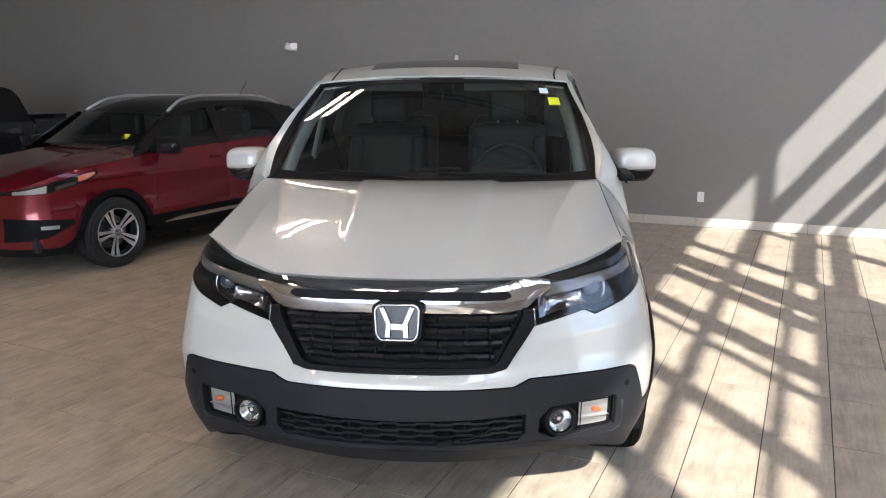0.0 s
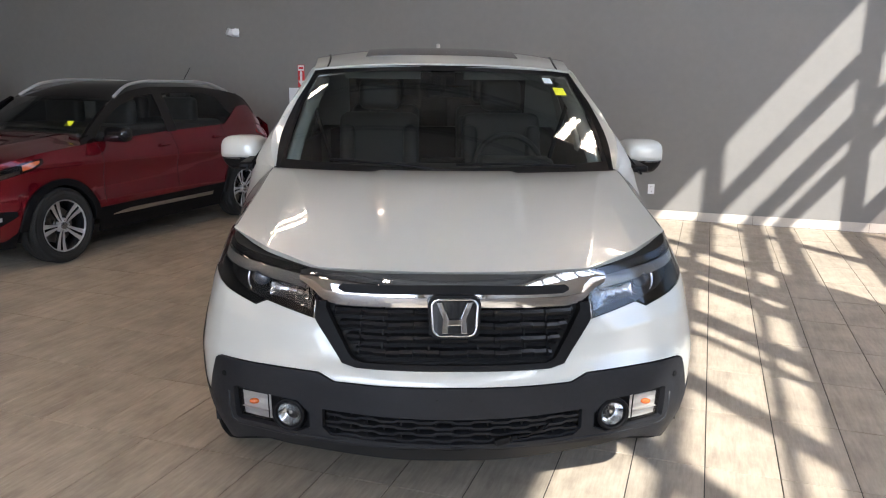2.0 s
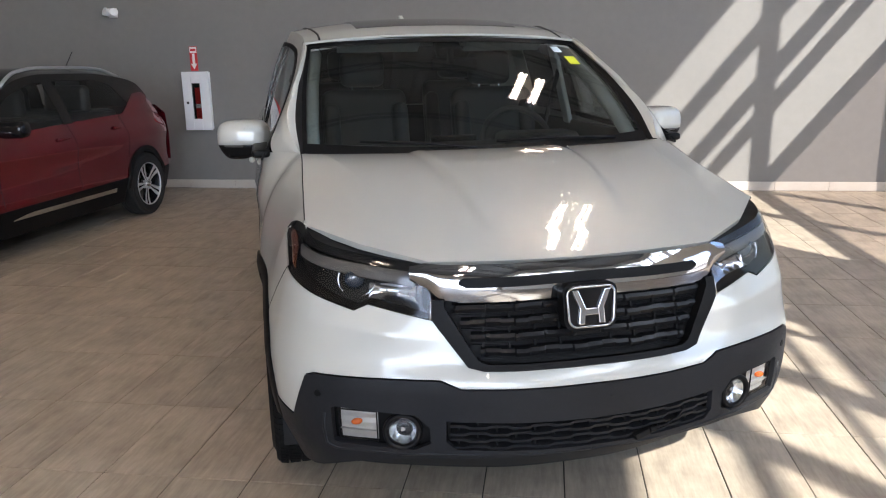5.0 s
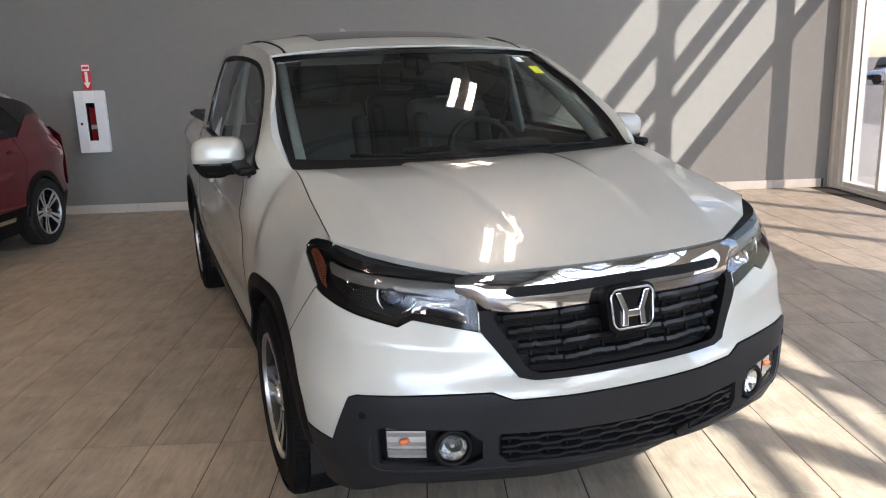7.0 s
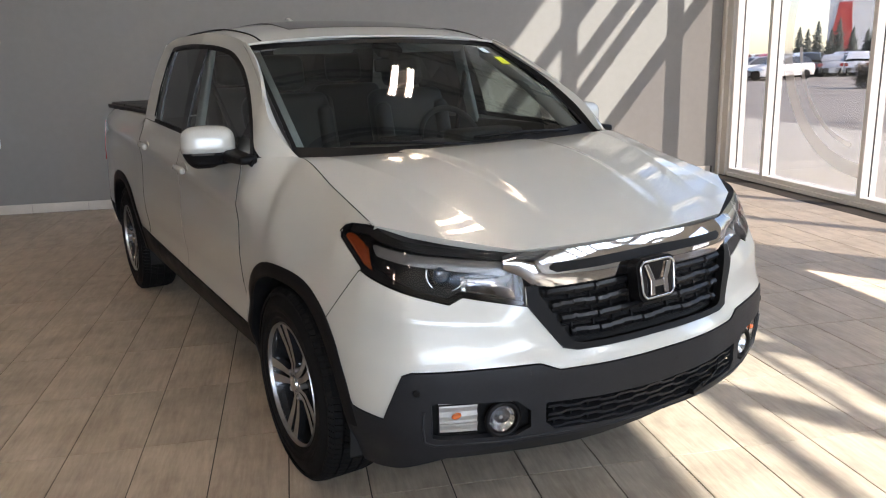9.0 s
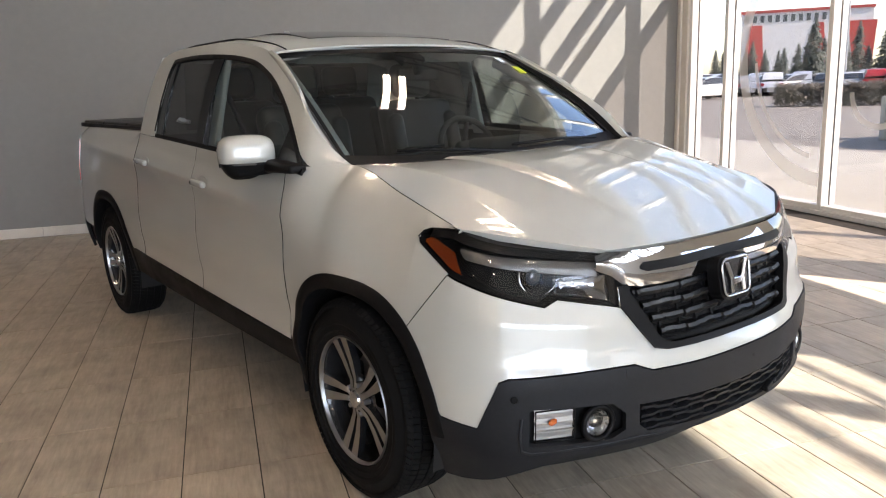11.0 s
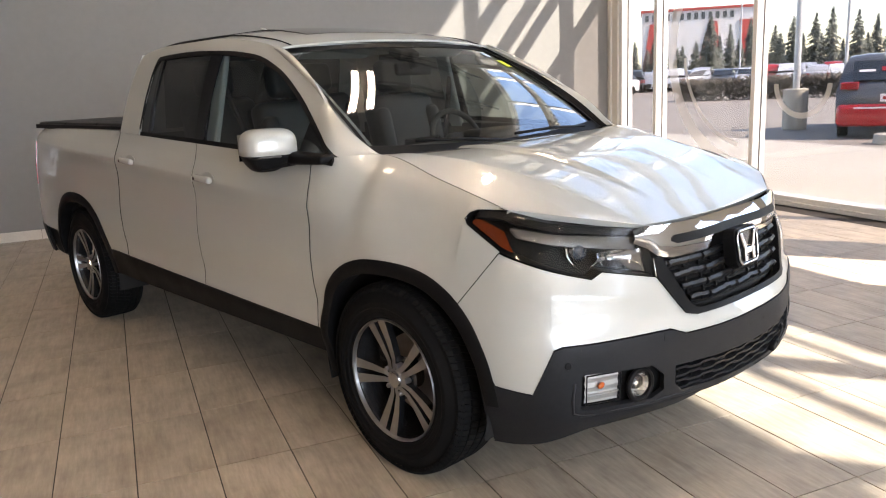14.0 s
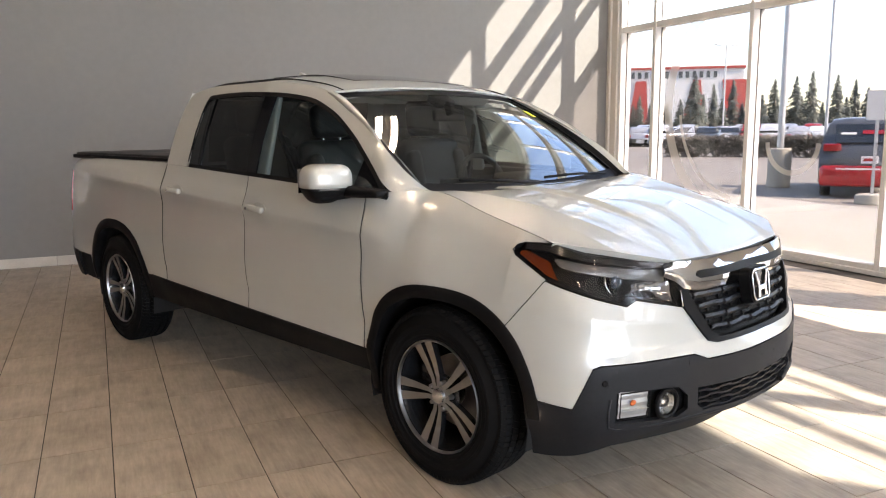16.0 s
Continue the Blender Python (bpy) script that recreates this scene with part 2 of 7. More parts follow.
def sheet(name, pts, mat, parent, label="", flip=False, thick=0.0, smooth=True):
    """A sheet from a grid of points (rows, columns, 3), with thickness to its back where given."""
    pts = np.asarray(pts, float)
    r, c, _ = pts.shape
    du = np.gradient(pts, axis=0)
    dv = np.gradient(pts, axis=1)
    verts = pts.reshape(-1, 3)
    faces = [(i * c + j, i * c + j + 1, (i + 1) * c + j + 1, (i + 1) * c + j) for i in range(r - 1) for j in range(c - 1)]
    if flip:
        faces = [f[::-1] for f in faces]
    if thick:
        nrm = np.cross(dv, du)
        nrm /= np.maximum(np.linalg.norm(nrm, axis=2, keepdims=True), 1e-9)
        back = (pts - nrm * thick * (-1 if flip else 1)).reshape(-1, 3)
        k = r * c
        verts = np.vstack([verts, back])
        faces += [tuple(a + k for a in f[::-1]) for f in faces]
        rim = [j for j in range(c)] + [i * c + c - 1 for i in range(1, r)] + [(r - 1) * c + j for j in range(c - 2, -1, -1)] + [i * c for i in range(r - 2, 0, -1)]
        for a, b in zip(rim, rim[1:] + rim[:1]):
            faces.append((a, a + k, b + k, b) if not flip else (b, b + k, a + k, a))
    me = mesh_of(name, verts, faces, mat, smooth)
    if smooth and thick:
        me.set_sharp_from_angle(angle=radians(50))
    return part(name, me, mat, parent, label)


# ---------------------------------------------------------------- the pickup truck
# Built in its own frame: x to its left side, y to the rear from the front axle, z up from the floor.
TRUCK = pose(0.010, 0.003, 0, 0, 0, 20.5)
truck = thing("pickup_truck", TRUCK, label="pearl white crew-cab pickup truck with dark grey bumper on tiles", category="pickup truck")

PLAN = [(0, -0.952), (0.07, -0.9515), (0.2, -0.942), (0.41, -0.893), (0.6, -0.825), (0.75, -0.757), (0.85, -0.687), (0.905, -0.615), (0.942, -0.52), (0.966, -0.36), (0.978, -0.1), (0.984, 0.4),
        (0.985, 1.5), (0.982, 2.5), (0.982, 3.3), (0.962, 3.9), (0.925, 4.14), (0.86, 4.24), (0.7, 4.285), (0, 4.30)]
_t = np.concatenate([[0], np.cumsum(np.hypot(*np.diff(np.array(PLAN), axis=0).T))])
_d = np.linspace(0, _t[-1], 1200)
_px, _py = pchip(_t, [p[0] for p in PLAN], _d), pchip(_t, [p[1] for p in PLAN], _d)
_s = np.concatenate([[0], np.cumsum(np.hypot(np.diff(_px), np.diff(_py)))])
_nx, _ny = np.gradient(_py, _s), -np.gradient(_px, _s)
_nx[0], _ny[0], _nx[-1], _ny[-1] = 0, -1, 0, 1
for _ in range(25):     # soften the normals along the outline
    _nx[1:-1] = (_nx[:-2] + _nx[1:-1] * 2 + _nx[2:]) / 4
    _ny[1:-1] = (_ny[:-2] + _ny[1:-1] * 2 + _ny[2:]) / 4
S_END = _s[-1]


def sx(x):
    """The outline's length at which the front has this half width."""
    k = np.searchsorted(_py, 0.5)
    return float(np.interp(x, _px[:k], _s[:k]))


def sy(y):
    """The outline's length at which the side has this y."""
    return np.interp(y, _py, _s)


INSET_Z = [0.18, 0.30, 0.40, 0.50, 0.60, 0.68, 0.80, 0.90, 0.98, 1.05, 1.12, 1.20, 1.27]
INSETS_FRONT = [
    (0.0, [.16, .05, .0, .0, .0, .040, .085, .12, .165, .25, .35, .5, .6]),
    (sx(0.47), [.16, .05, 0, 0, 0, .030, .055, .083, .110, .19, .30, .42, .52]),
    (sx(0.70), [.15, .05, .008, 0, 0, .028, .060, .085, .115, .17, .26, .36, .46]),
    (float(sy(-0.5)), [.11, .06, .02, .004, 0, .010, .035, .062, .100, .148, .22, .30, .40]),
    (float(sy(-0.25)), [.09, .05, .02, 0, 0, .005, .026, .052, .080, .115, .165, .24, .34]),
    (float(sy(0.1)), [.08, .05, .02, 0, 0, 0, .004, .014, .032, .060, .105, .19, .30]),
]
INSETS_REAR = [
    (float(sy(0.42)), [.09, .06, .040, .014, .021, .010, .004, .010, .014, .020, .034, .050, .063]),
    (float(sy(2.35)), [.09, .06, .040, .014, .021, .010, .005, .013, .018, .021, .030, .046, .060]),
    (float(sy(2.6)), [.09, .06, .045, .028, .012, .004, .003, .010, .015, .018, .025, .050, .115]),
    (float(sy(3.2)), [.08, .05, .020, .0, .0, .0, 0, .006, .012, .016, .023, .048, .115]),
    (float(sy(4.1)), [.10, .06, .030, .010, 0, .0, .006, .010, .014, .022, .036, .060, .125]),
    (S_END, [.06, .03, .0, .0, .0, .03, .04, .045, .05, .055, .06, .08, .13]),
]
_st = INSETS_FRONT + INSETS_REAR


CREASE = lambda y: np.interp(y, [0.0, 1.285, 2.205, 3.4, 4.3], [0.975, 1.050, 1.094, 1.150, 1.185])


def ridge(y, z):
    """The sharp shoulder line along the side: how far it stands proud."""
    d = z - CREASE(y)
    tent = np.where(d > 0, np.maximum(0, 1 - d / 0.10), np.maximum(0, 1 + d / 0.085) ** 1.5)
    return 0.018 * tent * np.interp(y, [0.12, 0.75, 3.6, 4.15], [0, 1, 1, 0.5])


def shelf(a, y, z):
    """The soft fold across the corner of the front bumper cover."""
    d = z - np.interp(a, [0, 0.5, 1.05], [0.70, 0.745, 0.80])
    tent = np.where(d > 0, np.maximum(0, 1 - d / 0.11), np.maximum(0, 1 + d / 0.13))
    return 0.016 * tent ** 1.2 * np.interp(a, [0.45, 0.62, 0.9, 1.05], [0, 1, 1, 0]) * (y < -0.3)


def wrap(s, z, out=0.0):
    """A point of the body's skin: s along its outline from the front's middle (negative: the other side), at height z."""
    s, z = np.broadcast_arrays(np.asarray(s, float), np.asarray(z, float))
    a = np.abs(s)
    cols = np.stack([pchip(INSET_Z, p[1], z) for p in _st], -1)
    ss = np.array([p[0] for p in _st])
    k = np.clip(np.searchsorted(ss, a) - 1, 0, len(ss) - 2)
    t = np.clip((a - ss[k]) / (ss[k + 1] - ss[k]), 0, 1)
    t = t * t * (3 - 2 * t)
    inset = np.take_along_axis(cols, k[..., None], -1)[..., 0] * (1 - t) + np.take_along_axis(cols, k[..., None] + 1, -1)[..., 0] * t - out
    x, y = np.interp(a, _s, _px), np.interp(a, _s, _py)
    nx, ny = np.interp(a, _s, _nx), np.interp(a, _s, _ny)
    inset = inset - ridge(y, z) - shelf(a, y, z)
    return np.stack([(x - nx * inset) * np.where(s < 0, -1, 1), y - ny * inset, z], -1)


def chart(x, y, z):
    """The outline length whose skin comes nearest to a point."""
    ss = np.linspace(0, S_END, 2500)
    p = wrap(ss, np.full_like(ss, z))
    return float(ss[np.argmin((p[:, 0] - x) ** 2 + (p[:, 1] - y) ** 2)])


def columns(s0, s1, step, *curves):
    """Steps along the outline that also hit every corner given."""
    n = max(2, int(abs(s1 - s0) / step) + 1)
    ss = set(np.round(np.linspace(s0, s1, n), 5))
    for c in curves:
        ss |= {round(float(v), 5) for v in c if min(s0, s1) < v < max(s0, s1)}
    return np.array(sorted(ss))


def skin(s0, s1, lo, hi, nz=10, step=0.025, out=0.0, corners=(), crease=False):
    """A grid of the skin between two height curves of |s|."""
    ss = columns(s0, s1, step, corners)
    a = np.abs(ss)
    l = lo(a) if callable(lo) else np.full_like(a, lo)
    h = hi(a) if callable(hi) else np.full_like(a, hi)
    t = np.linspace(0, 1, nz)[:, None]
    zz = l + (np.maximum(h, l) - l) * t
    if crease:      # one row of the grid runs along the shoulder line
        k = int(nz * 0.65)
        m = np.clip(CREASE(np.interp(a, _s, _py)), l + 0.02, h - 0.02)
        zz = np.vstack([l + (m - l) * np.linspace(0, 1, k)[:, None], m + (h - m) * np.linspace(0, 1, nz - k + 1)[1:, None]])
    return wrap(np.broadcast_to(ss, (nz, len(ss))), zz, out)


def mirror_x(g):
    return np.asarray(g) * np.array([-1.0, 1.0, 1.0])


def sheets(name, grids, mat, parent, label="", thick=0.0, flip=False, sharp=40):
    """Several grids joined into one mesh, each with thickness to its back."""
    verts, faces, base = [], [], 0
    for g in grids:
        g = np.asarray(g, float)
        r, c, _ = g.shape
        f = [(i * c + j, i * c + j + 1, (i + 1) * c + j + 1, (i + 1) * c + j) for i in range(r - 1) for j in range(c - 1)]
        k = r * c
        vs = g.reshape(-1, 3)
        if thick:
            nrm = np.cross(np.gradient(g, axis=1), np.gradient(g, axis=0))
            ln = np.linalg.norm(nrm, axis=2, keepdims=True)
            nrm = np.where(ln > 1e-9, nrm / np.maximum(ln, 1e-9), 0) * (-1 if flip else 1)
            vs = np.vstack([vs, (g - nrm * thick).reshape(-1, 3)])
            top = list(f)
            f += [tuple(a + k for a in q[::-1]) for q in top]
            rim = [j for j in range(c)] + [i * c + c - 1 for i in range(1, r)] + [(r - 1) * c + j for j in range(c - 2, -1, -1)] + [i * c for i in range(r - 2, 0, -1)]
            f += [(a, a + k, b + k, b) for a, b in zip(rim, rim[1:] + rim[:1])]
        if flip:
            f = [q[::-1] for q in f]
        verts.append(vs)
        faces += [tuple(a + base for a in q) for q in f]
        base += len(vs)
    me = mesh_of(name, np.vstack(verts), faces, mat, True)
    if sharp:
        me.set_sharp_from_angle(angle=radians(sharp))
    return part(name, me, mat, parent, label)


def both(name, grids, mat, parent=None, label="", thick=0.0, sharp=40):
    """The same sheets on the left and, mirrored, on the right side."""
    a = sheets(name, grids, mat, parent or truck, label, thick, False, sharp)
    b = sheets(name, [mirror_x(g) for g in grids], mat, parent or truck, label, thick, True, sharp)
    return a, b


def sym(g):
    """A grid that starts in the middle, carried on across it."""
    g = np.asarray(g)
    return np.concatenate([mirror_x(g)[:, :0:-1], g], axis=1)


def whole(name, grids, mat, parent=None, label="", thick=0.0, sharp=40):
    """One part over both sides: grids that start in the middle run through, the others come twice."""
    out = []
    for g in grids:
        out += [sym(g)] if abs(g[0][0][0]) < 1e-6 else [g, mirror_x(g)[:, ::-1]]
    return sheets(name, out, mat, parent or truck, label, thick, False, sharp)


# corners of the front, as places on the outline
S_GB = chart(0.372, -0.87, 0.655)
S_HI = chart(0.466, -0.818, 0.80)
S_LOW = chart(0.676, -0.714, 0.83)
S_LOUT = chart(0.882, -0.492, 0.916)
S_TIP = chart(0.867, -0.328, 1.034)
S_SEAM = chart(0.818, -0.478, 1.045)
S_CC = chart(0.846, -0.684, 0.621)
S_CL = chart(0.892, -0.631, 0.465)
S_AL = chart(0.957, -0.521, 0.483)
S_AS = float(sy(-0.385))


def arch(y, y0, af, ar, b, z0=0.37, p=2.4):
    q = np.clip(np.abs(np.where(y < y0, (y - y0) / af, (y - y0) / ar)), 0, 1)
    return z0 + b * (1 - q ** p) ** (1 / p)


def y_of(s):
    return np.interp(s, _s, _py)


front_arch = lambda s: arch(y_of(s), 0.0, 0.512, 0.438, 0.464)
rear_arch = lambda s: arch(y_of(s), 3.18, 0.498, 0.448, 0.490)
_lip = poly([(0, 0.603), (sx(0.40), 0.603), (sx(0.46), 0.628), (S_CC - 0.03, 0.627), (S_CC, 0.617), (S_CL, 0.465), (S_AL, 0.480), (S_AL + 0.5, 0.480)])


def white_low(s):
    return np.where(s < S_AL, _lip(s), np.maximum(_lip(s), front_arch(s)))


_white_hi = poly([(0, 0.652), (S_GB - 0.05, 0.652), (S_GB, 0.662), (S_HI, 0.797), (S_LOW - 0.033, 0.839), (S_LOW + 0.013, 0.820), (S_LOUT, 0.912), (S_AS, 0.762), (S_AS + 1, 0.762)])
whole("bumper_cover", [skin(0, S_AS, white_low, _white_hi, 24, 0.02, 0, (S_GB - 0.05, S_GB, S_HI, S_LOW - 0.033, S_LOW + 0.013, S_LOUT, S_CC - 0.03, S_CC, S_CL, S_AL, sx(0.40), sx(0.46)))], PAINT, thick=0.004)

# front wings, with the sliver between lamp and bonnet
seam_z = knots([(S_SEAM, 1.045), (S_TIP, 1.085), (float(sy(0.0)), 1.155), (float(sy(0.2)), 1.198), (float(sy(0.46)), 1.185)])
_wing_lo = lambda s: np.where(s < S_AS, np.interp(s, [S_LOUT, S_AS], [0.916, 0.766]), front_arch(s))
Y_DOOR = float(sy(0.450))
_wing_hi = lambda s: np.where(s < S_TIP - 0.001, np.interp(s, [S_LOUT, S_TIP - 0.015, S_TIP], [0.920, 0.994, 1.014]), seam_z(s))


def top_edge(y):
    """The upper edge of the wing: a straight seam along the bonnet, then up to the door."""
    ks = [-0.478, -0.37, -0.15, 0.17, 0.25, 0.325, 0.40, 0.47]
    return np.stack([pchip(ks, [0.818, 0.8132, 0.8033, 0.789, 0.838, 0.896, 0.928, 0.934], y), np.asarray(y, float), pchip(ks, [1.045, 1.0709, 1.1235, 1.200, 1.202, 1.196, 1.189, 1.184], y)], -1)


def to_edge(g, power=1.3):
    """Draws a wing panel's upper rows to the edge line."""
    g = g.copy()
    d = top_edge(g[-1, :, 1]) - g[-1]
    return g + np.linspace(0, 1, len(g))[:, None, None] ** power * d[None]


both("front_wing", [skin(S_LOUT, S_TIP - 0.002, _wing_lo, _wing_hi, 8, 0.02, 0, (S_AS, S_TIP - 0.015)),
                    to_edge(skin(S_TIP - 0.002, Y_DOOR, _wing_lo, seam_z, 22, 0.02, crease=True)),
                    to_edge(skin(S_SEAM, S_TIP - 0.001, lambda s: np.interp(s, [S_SEAM, S_TIP - 0.045, S_TIP - 0.015, S_TIP], [1.043, 1.043, 1.035, 1.015]), seam_z, 4, 0.02, 0, (S_TIP - 0.045, S_TIP - 0.015)), 1.0)], PAINT, thick=0.004)


S_REAR = chart(0.79, 0.18, 1.198)
# bonnet: front edge along chrome and lamps, rear edge before the windscreen
def bonnet_grid():
    us = np.array(sorted(set(np.round(np.concatenate([np.linspace(-1, 1, 241), [-0.27, 0.27, -0.6, 0.6, -0.585, 0.585, -0.615, 0.615]]), 4))))
    vs = np.linspace(0, 1, 60) ** 1.25
    rows = []
    for v in vs:
        c = 0.56 + 0.36 * v
        ci = 0.27 + 0.13 * v
        a = np.interp(np.abs(us), [0, 0.27, 0.6, 1], [0, ci, c, 1])
        fx = np.interp(a, [0, 0.55, 1], [0, 0.468, 0.812])
        fy = np.where(a < 0.55, -0.800 + 0.029 * (a / 0.55) ** 2, np.interp(a, [0.55, 0.8, 1], [-0.771, -0.655, -0.478]))
        fz = np.where(a < 0.55, 0.960 + 0.010 * (a / 0.55) ** 2, np.interp(a, [0.55, 0.8, 1], [0.970, 1.012, 1.046]))
        rx, ry, rz = 0.787 * a, 0.245 - 0.055 * a ** 2, 1.176 + 0.024 * a ** 2
        e = 1 - (1 - v) ** 1.65
        ez = (1 - a ** 3) * e + a ** 3 * v
        x = fx + (rx - fx) * v + 0.012 * np.sin(math.pi * v) * a ** 4
        y = fy + (ry - fy) * v
        z = fz + (rz - fz) * ez
        plat = np.clip((ci + 0.04 - a) / 0.065, 0, 1)
        z = z + (0.034 * np.clip((1 - a) / (1 - c), 0, 1)) * math.sin(math.pi * v) ** 0.9 + 0.019 * plat * plat * (3 - 2 * plat) * min(1, max(0, (v - 0.12) / 0.35)) * (1 - 0.5 * v)
        edge = top_edge(-0.478 + 0.652 * v)
        one = np.abs(us[-1]) * 0 + a ** 6
        x = x + (edge[0] - 0.005 - x[-1]) * one
        y = y + (edge[1] - y[-1]) * one
        z = z + (edge[2] + 0.001 - z[-1]) * one
        rows.append(np.stack([x * np.sign(us), y, z], -1))
    g = np.array(rows)
    lip = g[0] + np.array([0, 0.012, -0.020])
    return np.vstack([lip[None], g])


sheets("bonnet", [bonnet_grid()], PAINT, truck, thick=0.006, sharp=60)

# near-black bars along the panel seams stand in for the shade in the gaps
for sg_ in (1, -1):
    tube("bonnet_gap", [(top_edge(q) + [-0.003, 0, -0.002]) * np.array([sg_, 1, 1]) for q in np.linspace(-0.478, 0.172, 24)], 0.0028, VOID, truck, "", 6)
    tube("wing_gap", [wrap(q, 0.914 - 0.150 * (q - S_LOUT) / (S_AS - S_LOUT), -0.001) * np.array([sg_, 1, 1]) for q in np.linspace(S_LOUT, S_AS + 0.030, 12)], 0.0022, VOID, truck, "", 6)
# near-black inner shells, added behind panels and openings in place of the shade there
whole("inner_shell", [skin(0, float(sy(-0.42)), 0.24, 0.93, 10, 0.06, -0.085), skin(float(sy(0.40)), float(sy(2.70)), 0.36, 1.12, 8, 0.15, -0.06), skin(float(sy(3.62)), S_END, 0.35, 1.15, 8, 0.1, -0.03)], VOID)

# dark grey bumper with openings for the lower grille and the lamp pods
CLAD_LO = knots([(0, 0.382), (sx(0.5), 0.368), (sx(0.7), 0.332), (S_CL, 0.258), (S_AL + 0.2, 0.225)])
S_LG, S_PI, S_PO = sx(0.446), sx(0.492), sx(0.778)
_up = lambda s: white_low(s) - 0.004
lg_top = lambda s: np.interp(s, [0, S_LG], [0.488, 0.497])
lg_bot = lambda s: np.interp(s, [0, S_LG - 0.03, S_LG], [0.398, 0.404, 0.430])
pod_top = lambda s: np.interp(s, [S_PI, S_PI + 0.045, S_PO - 0.015, S_PO], [0.475, 0.514, 0.526, 0.520])
pod_bot = lambda s: np.interp(s, [S_PI, S_PI + 0.05, S_PO - 0.02, S_PO], [0.422, 0.398, 0.400, 0.406])
S_CE = float(sy(-0.455))
_cc = (sx(0.40), sx(0.46), S_CC - 0.03, S_CC, S_CL, S_AL)
whole("bumper", [skin(0, S_LG, lg_top, _up, 7, 0.03, 0.004, _cc), skin(0, S_LG, CLAD_LO, lg_bot, 6, 0.03, 0.004, (S_LG - 0.03,)),
                skin(S_LG, S_PI, CLAD_LO, _up, 12, 0.02, 0.004, _cc),
                skin(S_PI, S_PO, pod_top, _up, 5, 0.02, 0.004, _cc + (S_PI + 0.045, S_PO - 0.015)), skin(S_PI, S_PO, CLAD_LO, pod_bot, 6, 0.02, 0.004, (S_PI + 0.05,)),
                skin(S_PO, S_CE, CLAD_LO, lambda s: np.minimum(_up(s), 0.63), 12, 0.015, 0.004, _cc)], CLAD, label="dark grey textured plastic bumper", thick=0.022)
both("lamp_pod", [skin(S_PI - 0.01, S_PO + 0.01, 0.36, 0.55, 6, 0.03, -0.030)], BLACK)
sheets("air_dam", [skin(-sx(0.72), sx(0.72), 0.352, 0.390, 4, 0.05, -0.075)], BLACK, truck, thick=0.01)
# scalloped flaps under the bumper's lip
for k in range(-4, 5):
    g = skin((k - 0.42) * 0.165, (k + 0.42) * 0.165, lambda q, k=k: 0.356 + 0.016 * np.abs(np.clip((q - abs(k) * 0.165) / 0.07, -1, 1)) ** 3, 0.380, 4, 0.01, -0.022)
    sheets("lip_flap", [g], BLACK, truck, thick=0.006)
sheets("lower_grille_backing", [skin(-S_LG, S_LG, 0.38, 0.50, 4, 0.05, -0.055)], VOID, truck)
# wavy bars of the lower grille
lgr = thing("lower_grille")
lgr.parent = truck
for i, z0 in enumerate((0.410, 0.432, 0.454, 0.476)):
    ss = np.linspace(-S_LG + 0.012, S_LG - 0.012, 121)
    wave = 0.0028 * np.tanh(6 * np.sin(ss * 2 * math.pi / 0.13 + i * math.pi))
    g = np.array([wrap(ss, z0 + wave + dz, o) for dz, o in ((-0.006, -0.035), (-0.006, -0.006), (0.004, -0.003), (0.006, -0.035))])
    sheets("grille_bar", [g], CLAD, lgr, sharp=30)
for k in range(-7, 8):
    s0 = k * S_LG / 7.6
    g = np.array([[wrap(s0 - 0.003, z, -0.018), wrap(s0 + 0.003, z, -0.018)] for z in (0.402, 0.488)])
    sheets("grille_post", [g], BLACK, lgr, thick=0.015)

# main grille
gr = thing("front_grille")
gr.parent = truck
G_TOP = 0.862
sheets("grille_backing", [skin(-S_HI, S_HI, 0.66, 0.90, 5, 0.06, -0.035)], VOID, gr)
_fo = poly([(0, 0.655), (S_GB - 0.05, 0.655), (S_GB, 0.665), (S_HI, 0.80), (S_HI + 0.012, 0.86)])
_s_in = sx(0.335)
_fi = lambda s: np.interp(s, [0, _s_in - 0.01, _s_in + 0.02, S_HI - 0.030], [0.671, 0.673, 0.686, 0.850])
whole("grille_frame", [skin(0, S_HI - 0.035, _fo, _fi, 4, 0.015, 0.012, (S_GB - 0.05, S_GB, _s_in - 0.02, _s_in + 0.01)),
                      skin(S_HI - 0.035, S_HI + 0.004, _fo, lambda s: 0.862 + 0 * s, 5, 0.01, 0.012, (S_HI,))], BLACK, gr, thick=0.03)
for i, z0 in enumerate((0.704, 0.748, 0.792, 0.834)):
    w = np.interp(z0, [0.69, 0.85], [_s_in, S_HI - 0.045])
    ss = np.linspace(-w, w, 321)
    step = 0.0045 * np.tanh(30 * np.sin(ss * 2 * math.pi / 0.19 + (i % 2) * 1.2))
    deep = 0.004 * np.tanh(30 * np.cos(ss * 2 * math.pi / 0.19))
    g = np.array([wrap(ss, z0 + step * 0.3 + dz, o + deep) for dz, o in ((-0.017, -0.03), (-0.015, -0.010), (-0.002, 0.000), (0.008, -0.004), (0.010, -0.03))])
    sheets("grille_slat", [g], SLAT, gr, "dark stepped grille slat", sharp=25)
    for dz in (-0.030, -0.0255, -0.021):
        g = np.array([wrap(np.linspace(-w, w, 41), z0 + dz + e, -0.022) for e in (-0.0012, 0.0012)])
        sheets("grille_wire", [g], BLACK, gr, thick=0.01)
